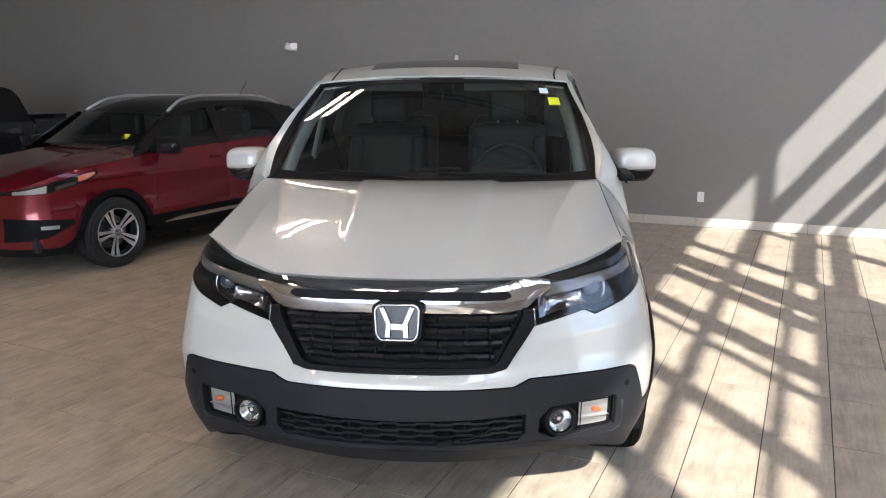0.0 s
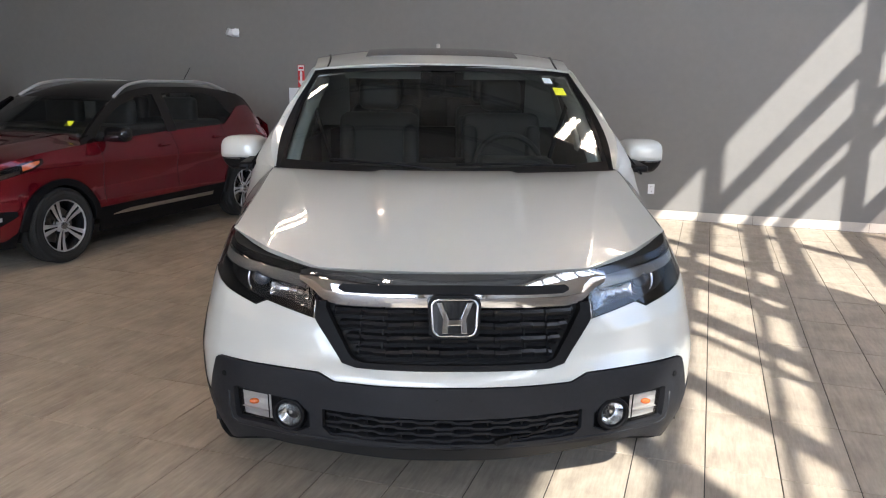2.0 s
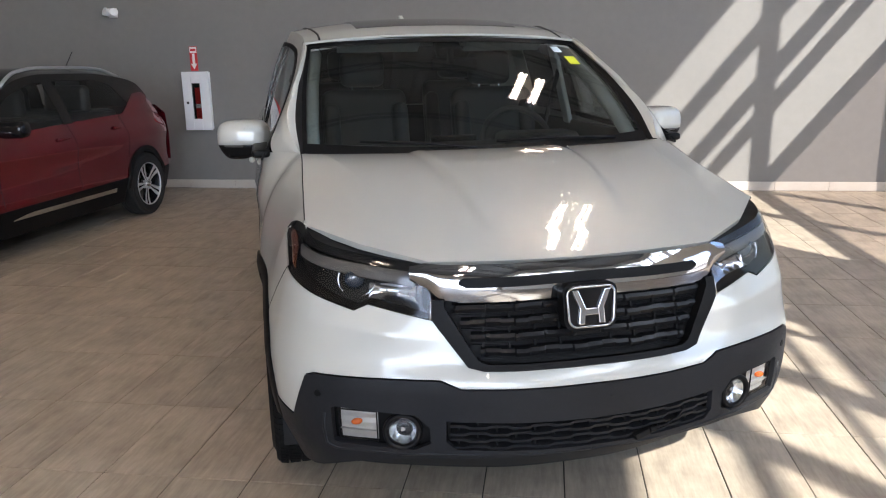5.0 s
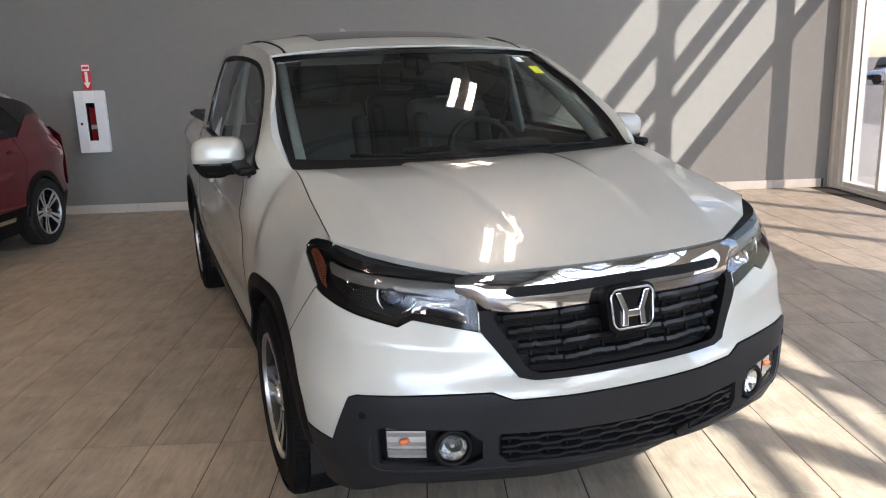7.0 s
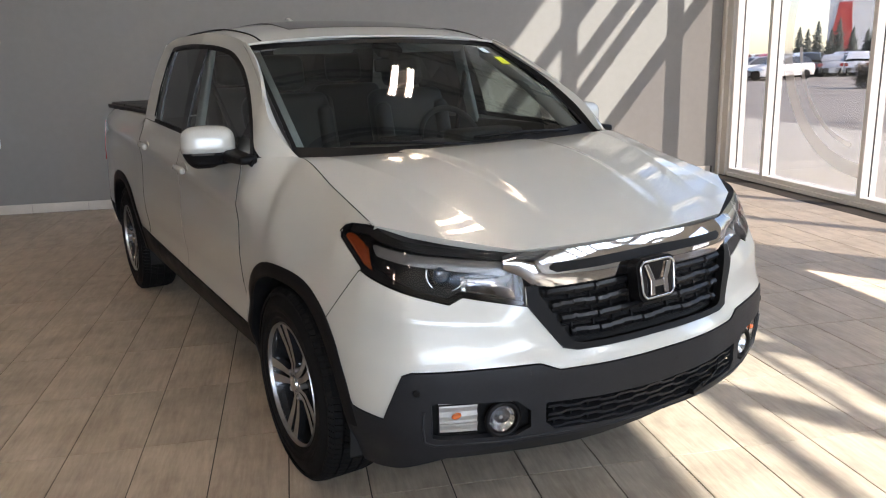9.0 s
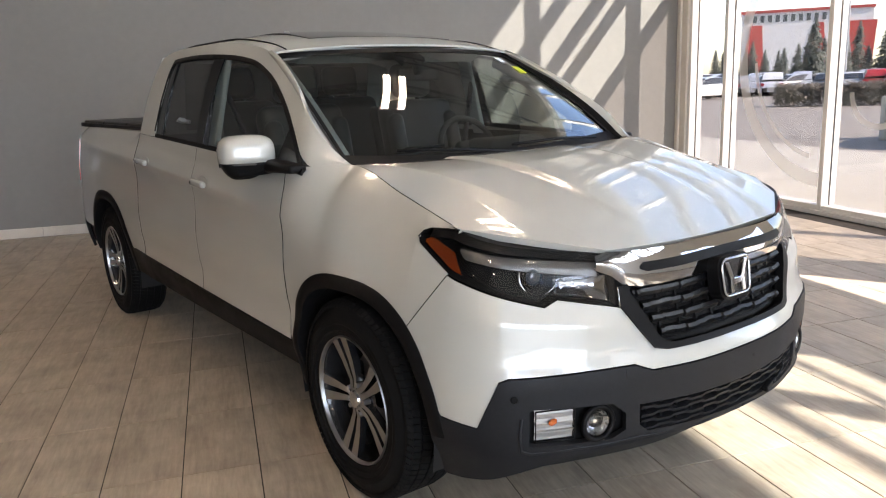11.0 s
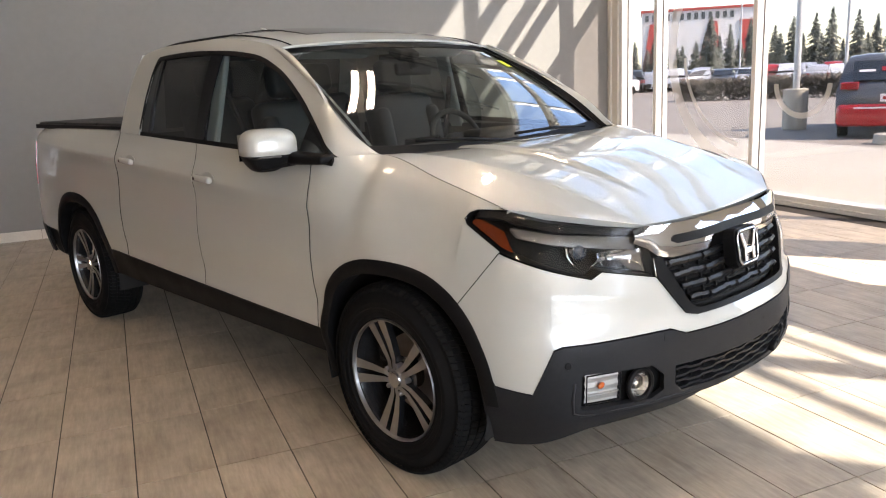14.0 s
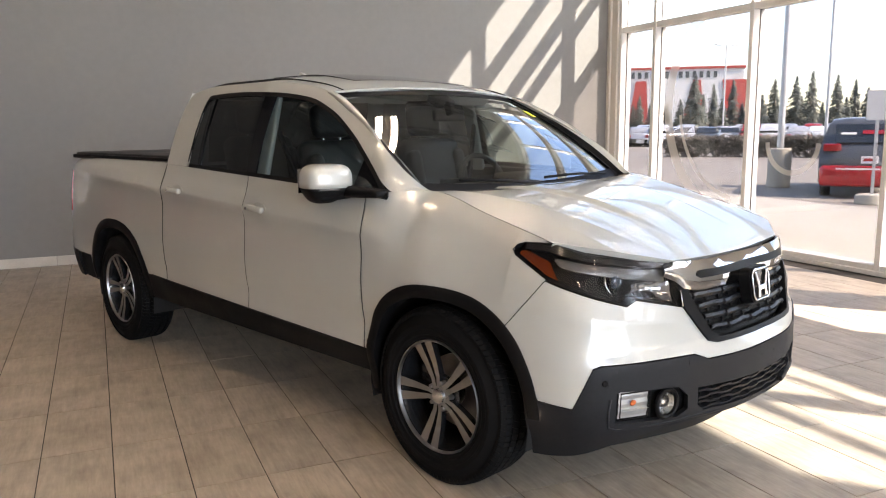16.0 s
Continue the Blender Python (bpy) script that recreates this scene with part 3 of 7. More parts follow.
for k in range(-4, 5):
    if k:
        s0 = k * 0.085
        g = np.array([[wrap(s0 - 0.003, z, -0.016), wrap(s0 + 0.003, z, -0.016)] for z in (0.688, 0.85)])
        sheets("grille_post", [g], BLACK, gr, thick=0.012)
for sg_ in (1, -1):
    tube("frame_edge", [wrap(S_HI + 0.007, z_, 0.010) * np.array([sg_, 1, 1]) for z_ in (0.803, 0.83, 0.862)], 0.0025, SATIN, gr, "thin bright edge line", 6)
# chrome wing with a dark inlay
_ct = poly([(0, 0.957), (S_HI - 0.03, 0.964), (S_HI + 0.03, 0.968), (S_HI + 0.10, 0.952), (S_HI + 0.16, 0.945)])
_cb = poly([(0, 0.851), (S_HI - 0.09, 0.852), (S_HI - 0.02, 0.862), (S_HI + 0.02, 0.893), (S_HI + 0.10, 0.925), (S_HI + 0.16, 0.940)])
def bulge(s0, s1, lo, hi, n, out, swell, corners=(), lean=0.0):
    ss = columns(s0, s1, 0.015, corners)
    a = np.abs(ss)
    t = np.linspace(0, 1, n)[:, None]
    l, h = lo(a), hi(a)
    return wrap(np.broadcast_to(ss, (n, len(ss))), l + (h - l) * t, out + (swell * np.sin(math.pi * t) + lean * t) * np.ones_like(ss))
_ks = (S_HI - 0.09, S_HI - 0.03, S_HI - 0.02, S_HI + 0.02, S_HI + 0.03, S_HI + 0.10)
_il = lambda s: np.interp(s, [0, sx(0.385), sx(0.408)], [0.897, 0.899, 0.909])
_ih = lambda s: np.interp(s, [0, sx(0.395), sx(0.408)], [0.926, 0.928, 0.918])
whole("chrome_bar", [bulge(0, S_HI + 0.075, _cb, _ct, 17, 0.006, 0.011, _ks + (sx(0.408),), 0.010)], CHROME, gr, "polished chrome grille bar", thick=0.014)
whole("dark_inlay", [skin(0, sx(0.408), _il, _ih, 5, 0.03, 0.0262, (sx(0.385), sx(0.395)))], BLACK, gr, thick=0.004)
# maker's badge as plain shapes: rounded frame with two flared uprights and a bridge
badge = thing("badge")
badge.parent = gr
BZ, BY = 0.832, -0.907


def rounded(w, h, r, n=7, flare=0.0):
    pts = []
    for cx, cy, a0 in ((w - r, h - r, 0), (-(w - r), h - r, 90), (-(w - r), -(h - r), 180), (w - r, -(h - r), 270)):
        for k in range(n):
            a = radians(a0 + 90 * k / (n - 1))
            px, pz = cx + r * math.cos(a), cy + r * math.sin(a)
            pts.append((px * (1 + flare * pz / h), pz))
    return pts


def slab(pts, depth, y0, bevel=0.0):
    bm = bmesh.new()
    vs = [bm.verts.new((x, y0, z)) for x, z in pts]
    f = bm.faces.new(vs)
    ext = bmesh.ops.extrude_face_region(bm, geom=[f])
    bmesh.ops.translate(bm, vec=(0, depth, 0), verts=[v for v in ext["geom"] if isinstance(v, bmesh.types.BMVert)])
    bmesh.ops.recalc_face_normals(bm, faces=bm.faces)
    if bevel:
        bmesh.ops.bevel(bm, geom=bm.edges[:], offset=bevel, segments=2, affect="EDGES", profile=0.5)
    return bm


tilt = pose(0, BY, BZ, -8)
part("backing", slab(rounded(0.086, 0.072, 0.032, flare=0.04), 0.045, 0), BLACK, badge, m=tilt)
part("face", slab(rounded(0.074, 0.061, 0.026, flare=0.05), 0.01, -0.004), GLOSS_BLACK, badge, m=tilt)
_r = [Vector((x, -0.006, z)) for x, z in rounded(0.074, 0.061, 0.026, 8, 0.05)]
tube("rim", _r, 0.0050, CHROME, badge, "chrome rim", 8, True).matrix_local = tilt
for sgn in (1, -1):
    p = [(sgn * 0.063, 0.053), (sgn * 0.042, 0.053), (sgn * 0.019, -0.002), (sgn * 0.022, -0.053), (sgn * 0.043, -0.053), (sgn * 0.039, -0.004)]
    part("upright", slab(p if sgn > 0 else p[::-1], 0.012, -0.013, 0.003), CHROME, badge, "chrome upright", m=tilt)
part("bridge", slab([(0.028, -0.004), (-0.028, -0.004), (-0.030, -0.026), (0.030, -0.026)], 0.012, -0.012, 0.003), CHROME, badge, "chrome bridge", m=tilt)

# head lamps
_hl = poly([(S_HI, 0.80), (S_LOW - 0.032, 0.843), (S_LOW + 0.014, 0.825), (S_LOUT, 0.918), (S_TIP - 0.015, 0.992), (S_TIP, 1.012)])
_hh = poly([(S_HI, 0.80), (S_HI + 0.02, 0.958), (S_SEAM - 0.12, 1.018), (S_SEAM, 1.040), (S_TIP - 0.045, 1.040), (S_TIP - 0.015, 1.032), (S_TIP, 1.012)])
_hc = (S_LOW - 0.032, S_LOW + 0.014, S_LOUT, S_SEAM, S_HI + 0.02, S_SEAM - 0.12, S_TIP - 0.045, S_TIP - 0.015)
_mid = lambda f: (lambda s: _hl(s) + (_hh(s) - _hl(s)) * f)
for side in (1, -1):
    lamp = thing("head_lamp")
    lamp.parent = truck
    lamp["label"] = "dark head lamp with projector and amber marker"
    fl = (lambda g: g) if side > 0 else mirror_x
    def put(name, grids, mat, label="", thick=0.0, sharp=40):
        return sheets(name, [fl(g) for g in grids], mat, lamp, label, thick, side < 0, sharp)
    put("housing", [skin(S_HI, S_TIP, _hl, _hh, 8, 0.02, -0.055, _hc)], BLACK)
    ss = columns(S_HI, S_TIP, 0.02, _hc)
    put("bezel", [np.array([wrap(ss, c(ss), o) for o in (-0.056, 0.0)]) if c is _hl else np.array([wrap(ss, c(ss), o) for o in (0.0, -0.056)]) for c in (_hl, _hh)], BLACK)
    put("lens", [skin(S_HI, S_TIP, _hl, _hh, 8, 0.02, 0.001, _hc)], LENS)
    a0, a1 = S_HI + 0.062, S_TIP - 0.25 * (S_TIP - S_HI)
    g_lo = lambda s: np.interp(s, [a0, a1 - 0.035, a1], [0.892, 0.960, 0.982])
    g_hi = lambda s: np.interp(s, [a0, a1 - 0.02, a1], [0.936, 0.992, 0.990])
    put("light_guide", [bulge(a0, a1, g_lo, g_hi, 6, -0.010, 0.0025, (a1 - 0.035, a1 - 0.02))], DRL, "silvery light-guide strip", 0.02)
    ge = np.linspace(a0, a1, 30)
    edge_ = np.concatenate([wrap(ge, g_lo(ge), -0.007), wrap(ge[::-1], g_hi(ge[::-1]), -0.007)]) * np.array([side, 1, 1])
    tube("light_guide_edge", edge_, 0.0014, BLACK, lamp, "thin dark edge", 5, True)
    put("brow", [skin(S_HI + 0.025, S_TIP - 0.05, lambda s: np.minimum(np.interp(s, [a0, a1, a1 + 0.05], [0.939, 1.006, 1.016]), _hh(s) - 0.004), lambda s: _hh(s) - 0.001, 4, 0.02, -0.004, _hc)], BLACK, "", 0.02)
    m0, m1 = S_LOUT - 0.055, S_TIP - 0.030
    put("marker", [skin(m0, m1, lambda s: _hl(s) + 0.012, lambda s: np.minimum(_hh(s) - 0.030, _hl(s) + np.interp(s, [m0, S_LOUT, m1], [0.014, 0.058, 0.036])), 6, 0.015, -0.012, (S_LOUT,))], AMBER_DARK, "amber side marker")
    # fluted high-beam bowl
    r0, r1 = S_HI + 0.034, S_LOW - 0.030
    qs = np.linspace(r0, r1, 73)
    fs_ = (qs - r0) / (r1 - r0)
    bowl = []
    for t_ in np.linspace(0, 1, 9):
        zq = _hl(qs) + 0.012 + (np.interp(qs, [r0, r1], [0.892, 0.896]) - _hl(qs) - 0.012) * t_
        dip = -0.016 - 0.034 * np.sin(math.pi * fs_) ** 0.7 * math.sin(math.pi * (0.12 + 0.76 * t_)) ** 0.7 + 0.0016 * np.abs(np.sin(fs_ * math.pi * 6))
        bowl.append(wrap(qs, zq, dip))
    put("reflector", [np.array(bowl)], LAMP_REFL, "fluted bright reflector bowl", 0, 25)
    c = wrap(S_LOW + 0.035, 0.905, -0.040) * np.array([side, 1, 1])
    aim = Vector((side * 0.12, -1, 0.0)).to_track_quat("Z", "Y").to_matrix().to_4x4()
    part("projector", cyl(0.044, 0.036, 0.03, seg=32, bevel=0.004), GLOSS_BLACK, lamp, m=Matrix.Translation(c) @ aim)
    bm = bmesh.new()
    bmesh.ops.create_uvsphere(bm, u_segments=24, v_segments=12, radius=0.033)
    bmesh.ops.scale(bm, vec=(1, 1, 0.55), verts=bm.verts)
    part("projector_lens", bm, PROJECTOR, lamp, "glossy projector lens", m=Matrix.Translation(c) @ aim @ pose(0, 0, 0.012), smooth=True)
    for rs, rz, t0, t1, w_ in ((0.058, 0.050, -0.95, 1.05, 0.0048), (0.082, 0.056, 3.45, 4.35, 0.0032)):
        ts_ = np.linspace(t0, t1, 14)
        arc = [wrap(S_LOW + 0.030 + rs * math.cos(t_), 0.908 + rz * math.sin(t_), -0.020) * np.array([side, 1, 1]) for t_ in ts_]
        tube("bright_arc", arc, [w_ * (0.35 + 0.65 * math.sin(math.pi * k_ / 13)) for k_ in range(14)], CHROME, lamp, "bright arc beside the projector", 6)

# fog lamps and turn lamps in the pods
for side in (1, -1):
    sg = np.array([side, 1, 1])
    fog = thing("fog_lamp")
    fog.parent = truck
    s0 = sx(0.575)
    c = Vector(wrap(s0, 0.452, -0.012) * sg)
    aim = Vector((side * 0.22, -1, 0.02)).to_track_quat("Z", "Y").to_matrix().to_4x4()
    M = Matrix.Translation(c) @ aim
    ring = lambda r, z, n=32: [M @ Vector((r * math.cos(a), r * math.sin(a), z)) for a in np.linspace(0, 2 * math.pi, n, endpoint=False)]
    tube("surround", ring(0.053, 0.004), 0.009, BLACK, fog, "", 8, True)
    bowl = np.array([[M @ Vector((r_ * math.cos(a), r_ * math.sin(a), -0.030 + 0.030 * (r_ / 0.042) ** 2 + (0.0008 if k_ % 2 else 0))) for k_, a in enumerate(np.linspace(0, 2 * math.pi, 49))] for r_ in (0.004, 0.014, 0.022, 0.030, 0.037, 0.042)])
    sheets("reflector", [bowl], FOG_REFL, fog, "silver reflector bowl", 0, False, 20)
    part("bulb_cap", cyl(0.009, 0.007, 0.014, seg=20), FOG_REFL, fog, m=M @ pose(0, 0, -0.020))
    bm = bmesh.new()
    bmesh.ops.create_uvsphere(bm, u_segments=28, v_segments=14, radius=0.043)
    bmesh.ops.scale(bm, vec=(1, 1, 0.30), verts=bm.verts)
    part("lens", bm, FOG_LENS, fog, "clear round lens", m=M @ pose(0, 0, 0.002), smooth=True)
    sig = thing("turn_lamp")
    sig.parent = truck
    a0, a1 = sx(0.648), sx(0.760)
    fl = (lambda g: g) if side > 0 else mirror_x
    sheets("lens", [fl(skin(a0, a1, 0.414, 0.516, 6, 0.015, -0.006))], LENS, sig, "clear lens", 0, side < 0)
    sheets("reflector", [fl(skin(a0, a1, 0.414, 0.516, 14, 0.006, -0.022) + 0.0016 * np.sin(np.arange(14) * math.pi / 2)[:, None, None] * np.array([0, 1, 0]))], TURN_REFL, sig, "silvery ribbed reflector", 0, side < 0, 10)
    sheets("shelf", [fl(np.array([wrap(np.linspace(a0, a1, 6), 0.447, o) for o in (-0.020, -0.008)]))], TURN_REFL, sig, "", 0, side < 0)
    b0 = Vector(wrap(sx(0.71), 0.474, -0.014) * sg)
    bm = bmesh.new()
    bmesh.ops.create_uvsphere(bm, u_segments=16, v_segments=10, radius=0.012)
    bmesh.ops.scale(bm, vec=(1.5, 0.6, 0.9), verts=bm.verts)
    part("bulb", bm, AMBER, sig, "amber bulb", m=Matrix.Translation(b0), smooth=True)
    rimpts = [wrap(s, z, -0.004) * sg for s, z in ((a0, 0.414), (a1, 0.414), (a1, 0.516), (a0, 0.516))]
    tube("gasket", rimpts, 0.003, BLACK, sig, "", 6, True)
    hole = Vector(wrap(S_CC - 0.045, 0.562, 0.004) * sg)
    nrm = Vector((side * 0.55, -0.83, 0)).to_track_quat("Z", "Y").to_matrix().to_4x4()
    part("parking_sensor", cyl(0.013, 0.011, 0.006, seg=20, bevel=0.002), BLACK, truck, m=Matrix.Translation(hole) @ nrm)
# raised bead round the lamp pods and along the lower lip
for sg_ in (1, -1):
    line = [(S_PO + 0.024, 0.500), (S_PO + 0.030, 0.440), (S_PO + 0.026, 0.392), (S_PO - 0.005, 0.379), (S_PI + 0.08, 0.381), (S_PI, 0.389), (S_LG - 0.05, 0.388), (sx(0.2), 0.386), (0.004, 0.386)]
    tube("lip_bead", [wrap(q, z_, 0.003) * np.array([sg_, 1, 1]) for q, z_ in line], 0.0055, CLAD, truck, "raised edge of the lower lip", 8)
# loose connector hanging in the lower grille
part("connector", box(0.055, 0.022, 0.022, bevel=0.004), BLACK, truck, "loose dark cable connector", m=pose(*wrap(sx(0.165), 0.412, 0.006), 0, -12, 10))
part("connector_tip", cyl(0.009, 0.008, 0.02, seg=14), BLACK, truck, m=pose(*wrap(sx(0.205), 0.420, 0.006), 0, 80, 10))
tube("sensor_cable", [wrap(sx(x), z, o) for x, z, o in ((0.215, 0.422, 0.004), (0.25, 0.426, 0.006), (0.30, 0.440, 0.004), (0.34, 0.46, -0.01))], 0.004, BLACK, truck)
for x, z in ((-0.055, 0.555), (0.06, 0.552)):
    part("plate_hole", cyl(0.005, 0.005, 0.004, seg=10, rot=(90, 0, 0)), VOID, truck, m=pose(*wrap(math.copysign(sx(abs(x)), x), z, 0.003)))

# doors, bed sides, sills
SILL = lambda s: np.interp(y_of(s), [0.44, 2.70], [0.490, 0.540])
BELT = lambda s: np.interp(y_of(s), [0.20, 0.45, 1.4, 2.43], [1.165, 1.183, 1.222, 1.262])
Y_B, Y_C = 1.437, 2.418
both("front_door", [skin(float(sy(0.458)), float(sy(Y_B)), lambda s: SILL(s) + 0.004, BELT, 26, 0.05, crease=True)], PAINT, thick=0.01)
both("rear_door", [skin(float(sy(Y_B + 0.008)), float(sy(Y_C)), lambda s: SILL(s) + 0.004, BELT, 26, 0.05, crease=True)], PAINT, thick=0.01)
_bed_lo = lambda s: np.where((y_of(s) > 2.66) & (y_of(s) < 3.65), np.maximum(rear_arch(s), 0.50), np.where(y_of(s) <= 2.66, SILL(s) + 0.004, 0.56))
BED_TOP = 1.264
both("bed_side", [skin(float(sy(Y_C + 0.012)), float(sy(4.17)), _bed_lo, BED_TOP, 26, 0.025, 0, (float(sy(2.66)), float(sy(3.65))), crease=True)], PAINT, thick=0.01)
rail = lambda o: wrap(np.linspace(float(sy(Y_C + 0.012)), float(sy(4.17)), 60), BED_TOP, o)
both("bed_rail", [np.array([rail(0), rail(-0.02) + [0, 0, 0.006], rail(-0.06) + [0, 0, 0.006]])], PAINT)
sheets("tailgate", [skin(float(sy(4.19)), S_END, 0.62, BED_TOP, 14, 0.04), skin(-S_END, -float(sy(4.19)), 0.62, BED_TOP, 14, 0.04)], PAINT, truck, thick=0.01)
sheets("rear_bumper", [skin(float(sy(3.95)), S_END, 0.36, 0.565, 6, 0.05, 0.004), skin(-S_END, -float(sy(3.95)), 0.36, 0.565, 6, 0.05, 0.004)], BLACK, truck, thick=0.02)
both("tail_lamp", [skin(float(sy(4.06)), float(sy(4.06)) + 0.24, 0.86, 1.17, 8, 0.03, 0.006)], RED_LENS, label="red tail lamp", thick=0.01)
both("sill_cladding", [skin(float(sy(0.40)), float(sy(2.74)), 0.385, SILL, 7, 0.06, 0.006)], BLACK, thick=0.02)


def band(y0, af, ar, b, w, out, z_end_f, z_end_r):
    """A wheel-arch flare as a strip along the arch."""
    rows = []
    ts = np.linspace(0, 1, 60)
    for k, o in ((0.0, out - 0.004), (0.12, out), (0.85, out + 0.004), (1.0, out - 0.002), (1.0, -0.06)):
        pf, pr, pb = af - w * k, ar - w * k, b - w * k
        ys = np.where(ts < 0.5, y0 - pf * np.cos(ts * math.pi) ** 1, y0 - pr * np.cos(ts * math.pi))
        zs = arch(ys, y0, pf, pr, pb)
        zs = np.maximum(zs, 0.0)
        zs[0], zs[-1] = z_end_f, z_end_r
        rows.append(wrap(sy(ys), zs, o))
    return np.array(rows[::-1])


both("wheel_arch", [band(0.0, 0.517, 0.442, 0.469, 0.054, 0.008, 0.40, 0.30)], BLACK, label="black plastic wheel-arch trim", thick=0.004, sharp=50)
both("wheel_arch", [band(3.18, 0.503, 0.453, 0.495, 0.062, 0.008, 0.38, 0.40)], BLACK, label="black plastic wheel-arch trim", thick=0.004, sharp=50)
# wheel wells closed in near-black; the shade inside them is in the colour
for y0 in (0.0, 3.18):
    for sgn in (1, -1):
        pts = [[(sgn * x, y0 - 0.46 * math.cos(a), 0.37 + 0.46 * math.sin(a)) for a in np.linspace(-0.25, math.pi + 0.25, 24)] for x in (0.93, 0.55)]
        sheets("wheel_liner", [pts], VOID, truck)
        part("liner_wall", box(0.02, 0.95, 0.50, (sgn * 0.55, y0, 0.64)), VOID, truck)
    part("axle", cyl(0.05, 0.05, 1.5, (0, y0, 0.36), 12, rot=(0, 90, 0)), VOID, truck)
for sgn in (1, -1):
    part("mud_flap", box(0.17, 0.012, 0.20, (sgn * 0.845, 0.420, 0.40), 0.005, rot=None), BLACK, truck)
part("underbody", box(1.30, 4.3, 0.10, (0, 1.6, 0.42), 0.02), VOID, truck)

# near-black bars in the gaps between doors and bed, in place of their shade
for sg_ in (1, -1):
    for y_, z0_, z1_, r_ in ((0.4545, 0.495, 1.182, 0.0016), (Y_B + 0.004, 0.515, 1.222, 0.0017), (Y_C + 0.006, 0.54, 1.262, 0.0030)):
        tube("door_gap", [wrap(float(sy(y_)), z_, -0.0015) * np.array([sg_, 1, 1]) for z_ in np.linspace(z0_, z1_, 20)], r_, VOID, truck, "", 6)
# door handles
for sgn in (1, -1):
    for yh, zh in ((1.285, 1.066), (2.205, 1.112)):
        hx = float(wrap(float(sy(yh)), zh)[0])
        h = thing("door_handle")
        h.parent = truck
        bm = box(0.030, 0.155, 0.034, bevel=0.013, seg=3)
        part("grip", bm, PAINT, h, m=pose(sgn * (hx + 0.024), yh, zh, 3, 0, 0), smooth=True)
        part("recess", cyl(0.050, 0.046, 0.006, seg=28, rot=(0, 90, 0)), PAINT, h, m=Matrix.Translation((sgn * (hx - 0.001), yh - 0.01, zh - 0.004)) @ Matrix.Diagonal((1, 1.25, 0.72, 1)))
        part("lock", cyl(0.008, 0.008, 0.006, seg=14, rot=(0, 90, 0)), SATIN, h, m=Matrix.Translation((sgn * (hx + 0.038), yh + 0.058, zh)))


# ---- cabin
def gx(y, z):
    dz = np.maximum(np.asarray(z, float) - 1.19, -0.05)
    return 0.930 - 0.19 * dz - 0.28 * dz ** 2 - 0.165 * np.clip((1.5 - y) / 1.0, 0, 1.3) * dz / 0.48


def side(ys, zs, out=0.0):
    ys, zs = np.broadcast_arrays(np.asarray(ys, float), np.asarray(zs, float))
    return np.stack([gx(ys, zs) + out, ys, zs], -1)


belt_y = lambda y: np.interp(y, [0.20, 0.45, 1.4, 2.43], [1.165, 1.183, 1.222, 1.262])
win_top = lambda y: np.maximum(belt_y(y), pchip([0.30, 0.5, 0.72, 0.93, 1.13, 1.4, 1.75, 2.07, 2.11, 2.155], [1.172, 1.305, 1.445, 1.555, 1.622, 1.655, 1.668, 1.660, 1.61, 1.255], y))
roof_y = knots([(0.20, 1.195), (0.45, 1.372), (0.7, 1.520), (0.95, 1.634), (1.15, 1.686), (1.5, 1.722), (2.0, 1.720), (2.30, 1.686), (2.36, 1.61), (2.425, 1.262)])


def side_panel(y0, y1, lo, hi, nz, out=0.0, n=40):
    ys = np.linspace(y0, y1, n)
    t = np.linspace(0, 1, nz)[:, None]
    l, h = lo(ys), hi(ys)
    return side(np.broadcast_to(ys, (nz, n)), l + (np.maximum(h, l) - l) * t, out)


Y_PB = 0.52
_ya = np.linspace(0.19, Y_PB, 24)
_fa = np.clip((_ya - 0.19) / (Y_PB - 0.19), 0, 1)
_fa = _fa * _fa * (3 - 2 * _fa)
pil_a = np.stack([0.787 + (gx(_ya, roof_y(_ya)) - 0.787) * _fa ** 0.8, _ya, roof_y(_ya)], -1)
_tb = np.linspace(0, 1, 24)
_yb = np.where(_tb < 0.4, 0.19 + (0.325 - 0.19) * _tb / 0.4, 0.325 + (Y_PB - 0.325) * (_tb - 0.4) / 0.6)
_up_b = side(_yb, np.maximum(win_top(_yb) + 0.004, 1.183))
_kb = np.clip((_yb - 0.325) / 0.10, 0, 1)[:, None]
pil_b = np.where((_tb < 0.4)[:, None], top_edge(_yb), top_edge(np.minimum(_yb, 0.325)) * (1 - _kb) + _up_b * _kb)
pil_b[:, 1], pil_b[:, 2] = _yb, np.where(_tb < 0.4, pil_b[:, 2], np.maximum(_up_b[:, 2], top_edge(_yb)[:, 2]))
both("pillar_base", [np.stack([pil_b + (pil_a - pil_b) * k + np.array([0.005, -0.002, 0.004]) * math.sin(math.pi * k) for k in np.linspace(0, 1, 6)], 0)], PAINT)
both("roof_rail", [side_panel(Y_PB, 2.424, lambda y: np.minimum(np.where((y > 0.30) & (y < 2.155), win_top(y) + 0.004, belt_y(y)), roof_y(y)), roof_y, 6, 0.0, 120)], PAINT, thick=0.01)
both("window_trim", [side_panel(0.31, 2.150, lambda y: np.maximum(win_top(y) - 0.0154, belt_y(y)), lambda y: win_top(y) + 0.006, 3, 0.004, 120),
                     side_panel(0.31, 2.13, lambda y: belt_y(y) - 0.004, lambda y: np.minimum(belt_y(y) + 0.020, win_top(y)), 3, 0.005, 60)], BLACK, thick=0.008)
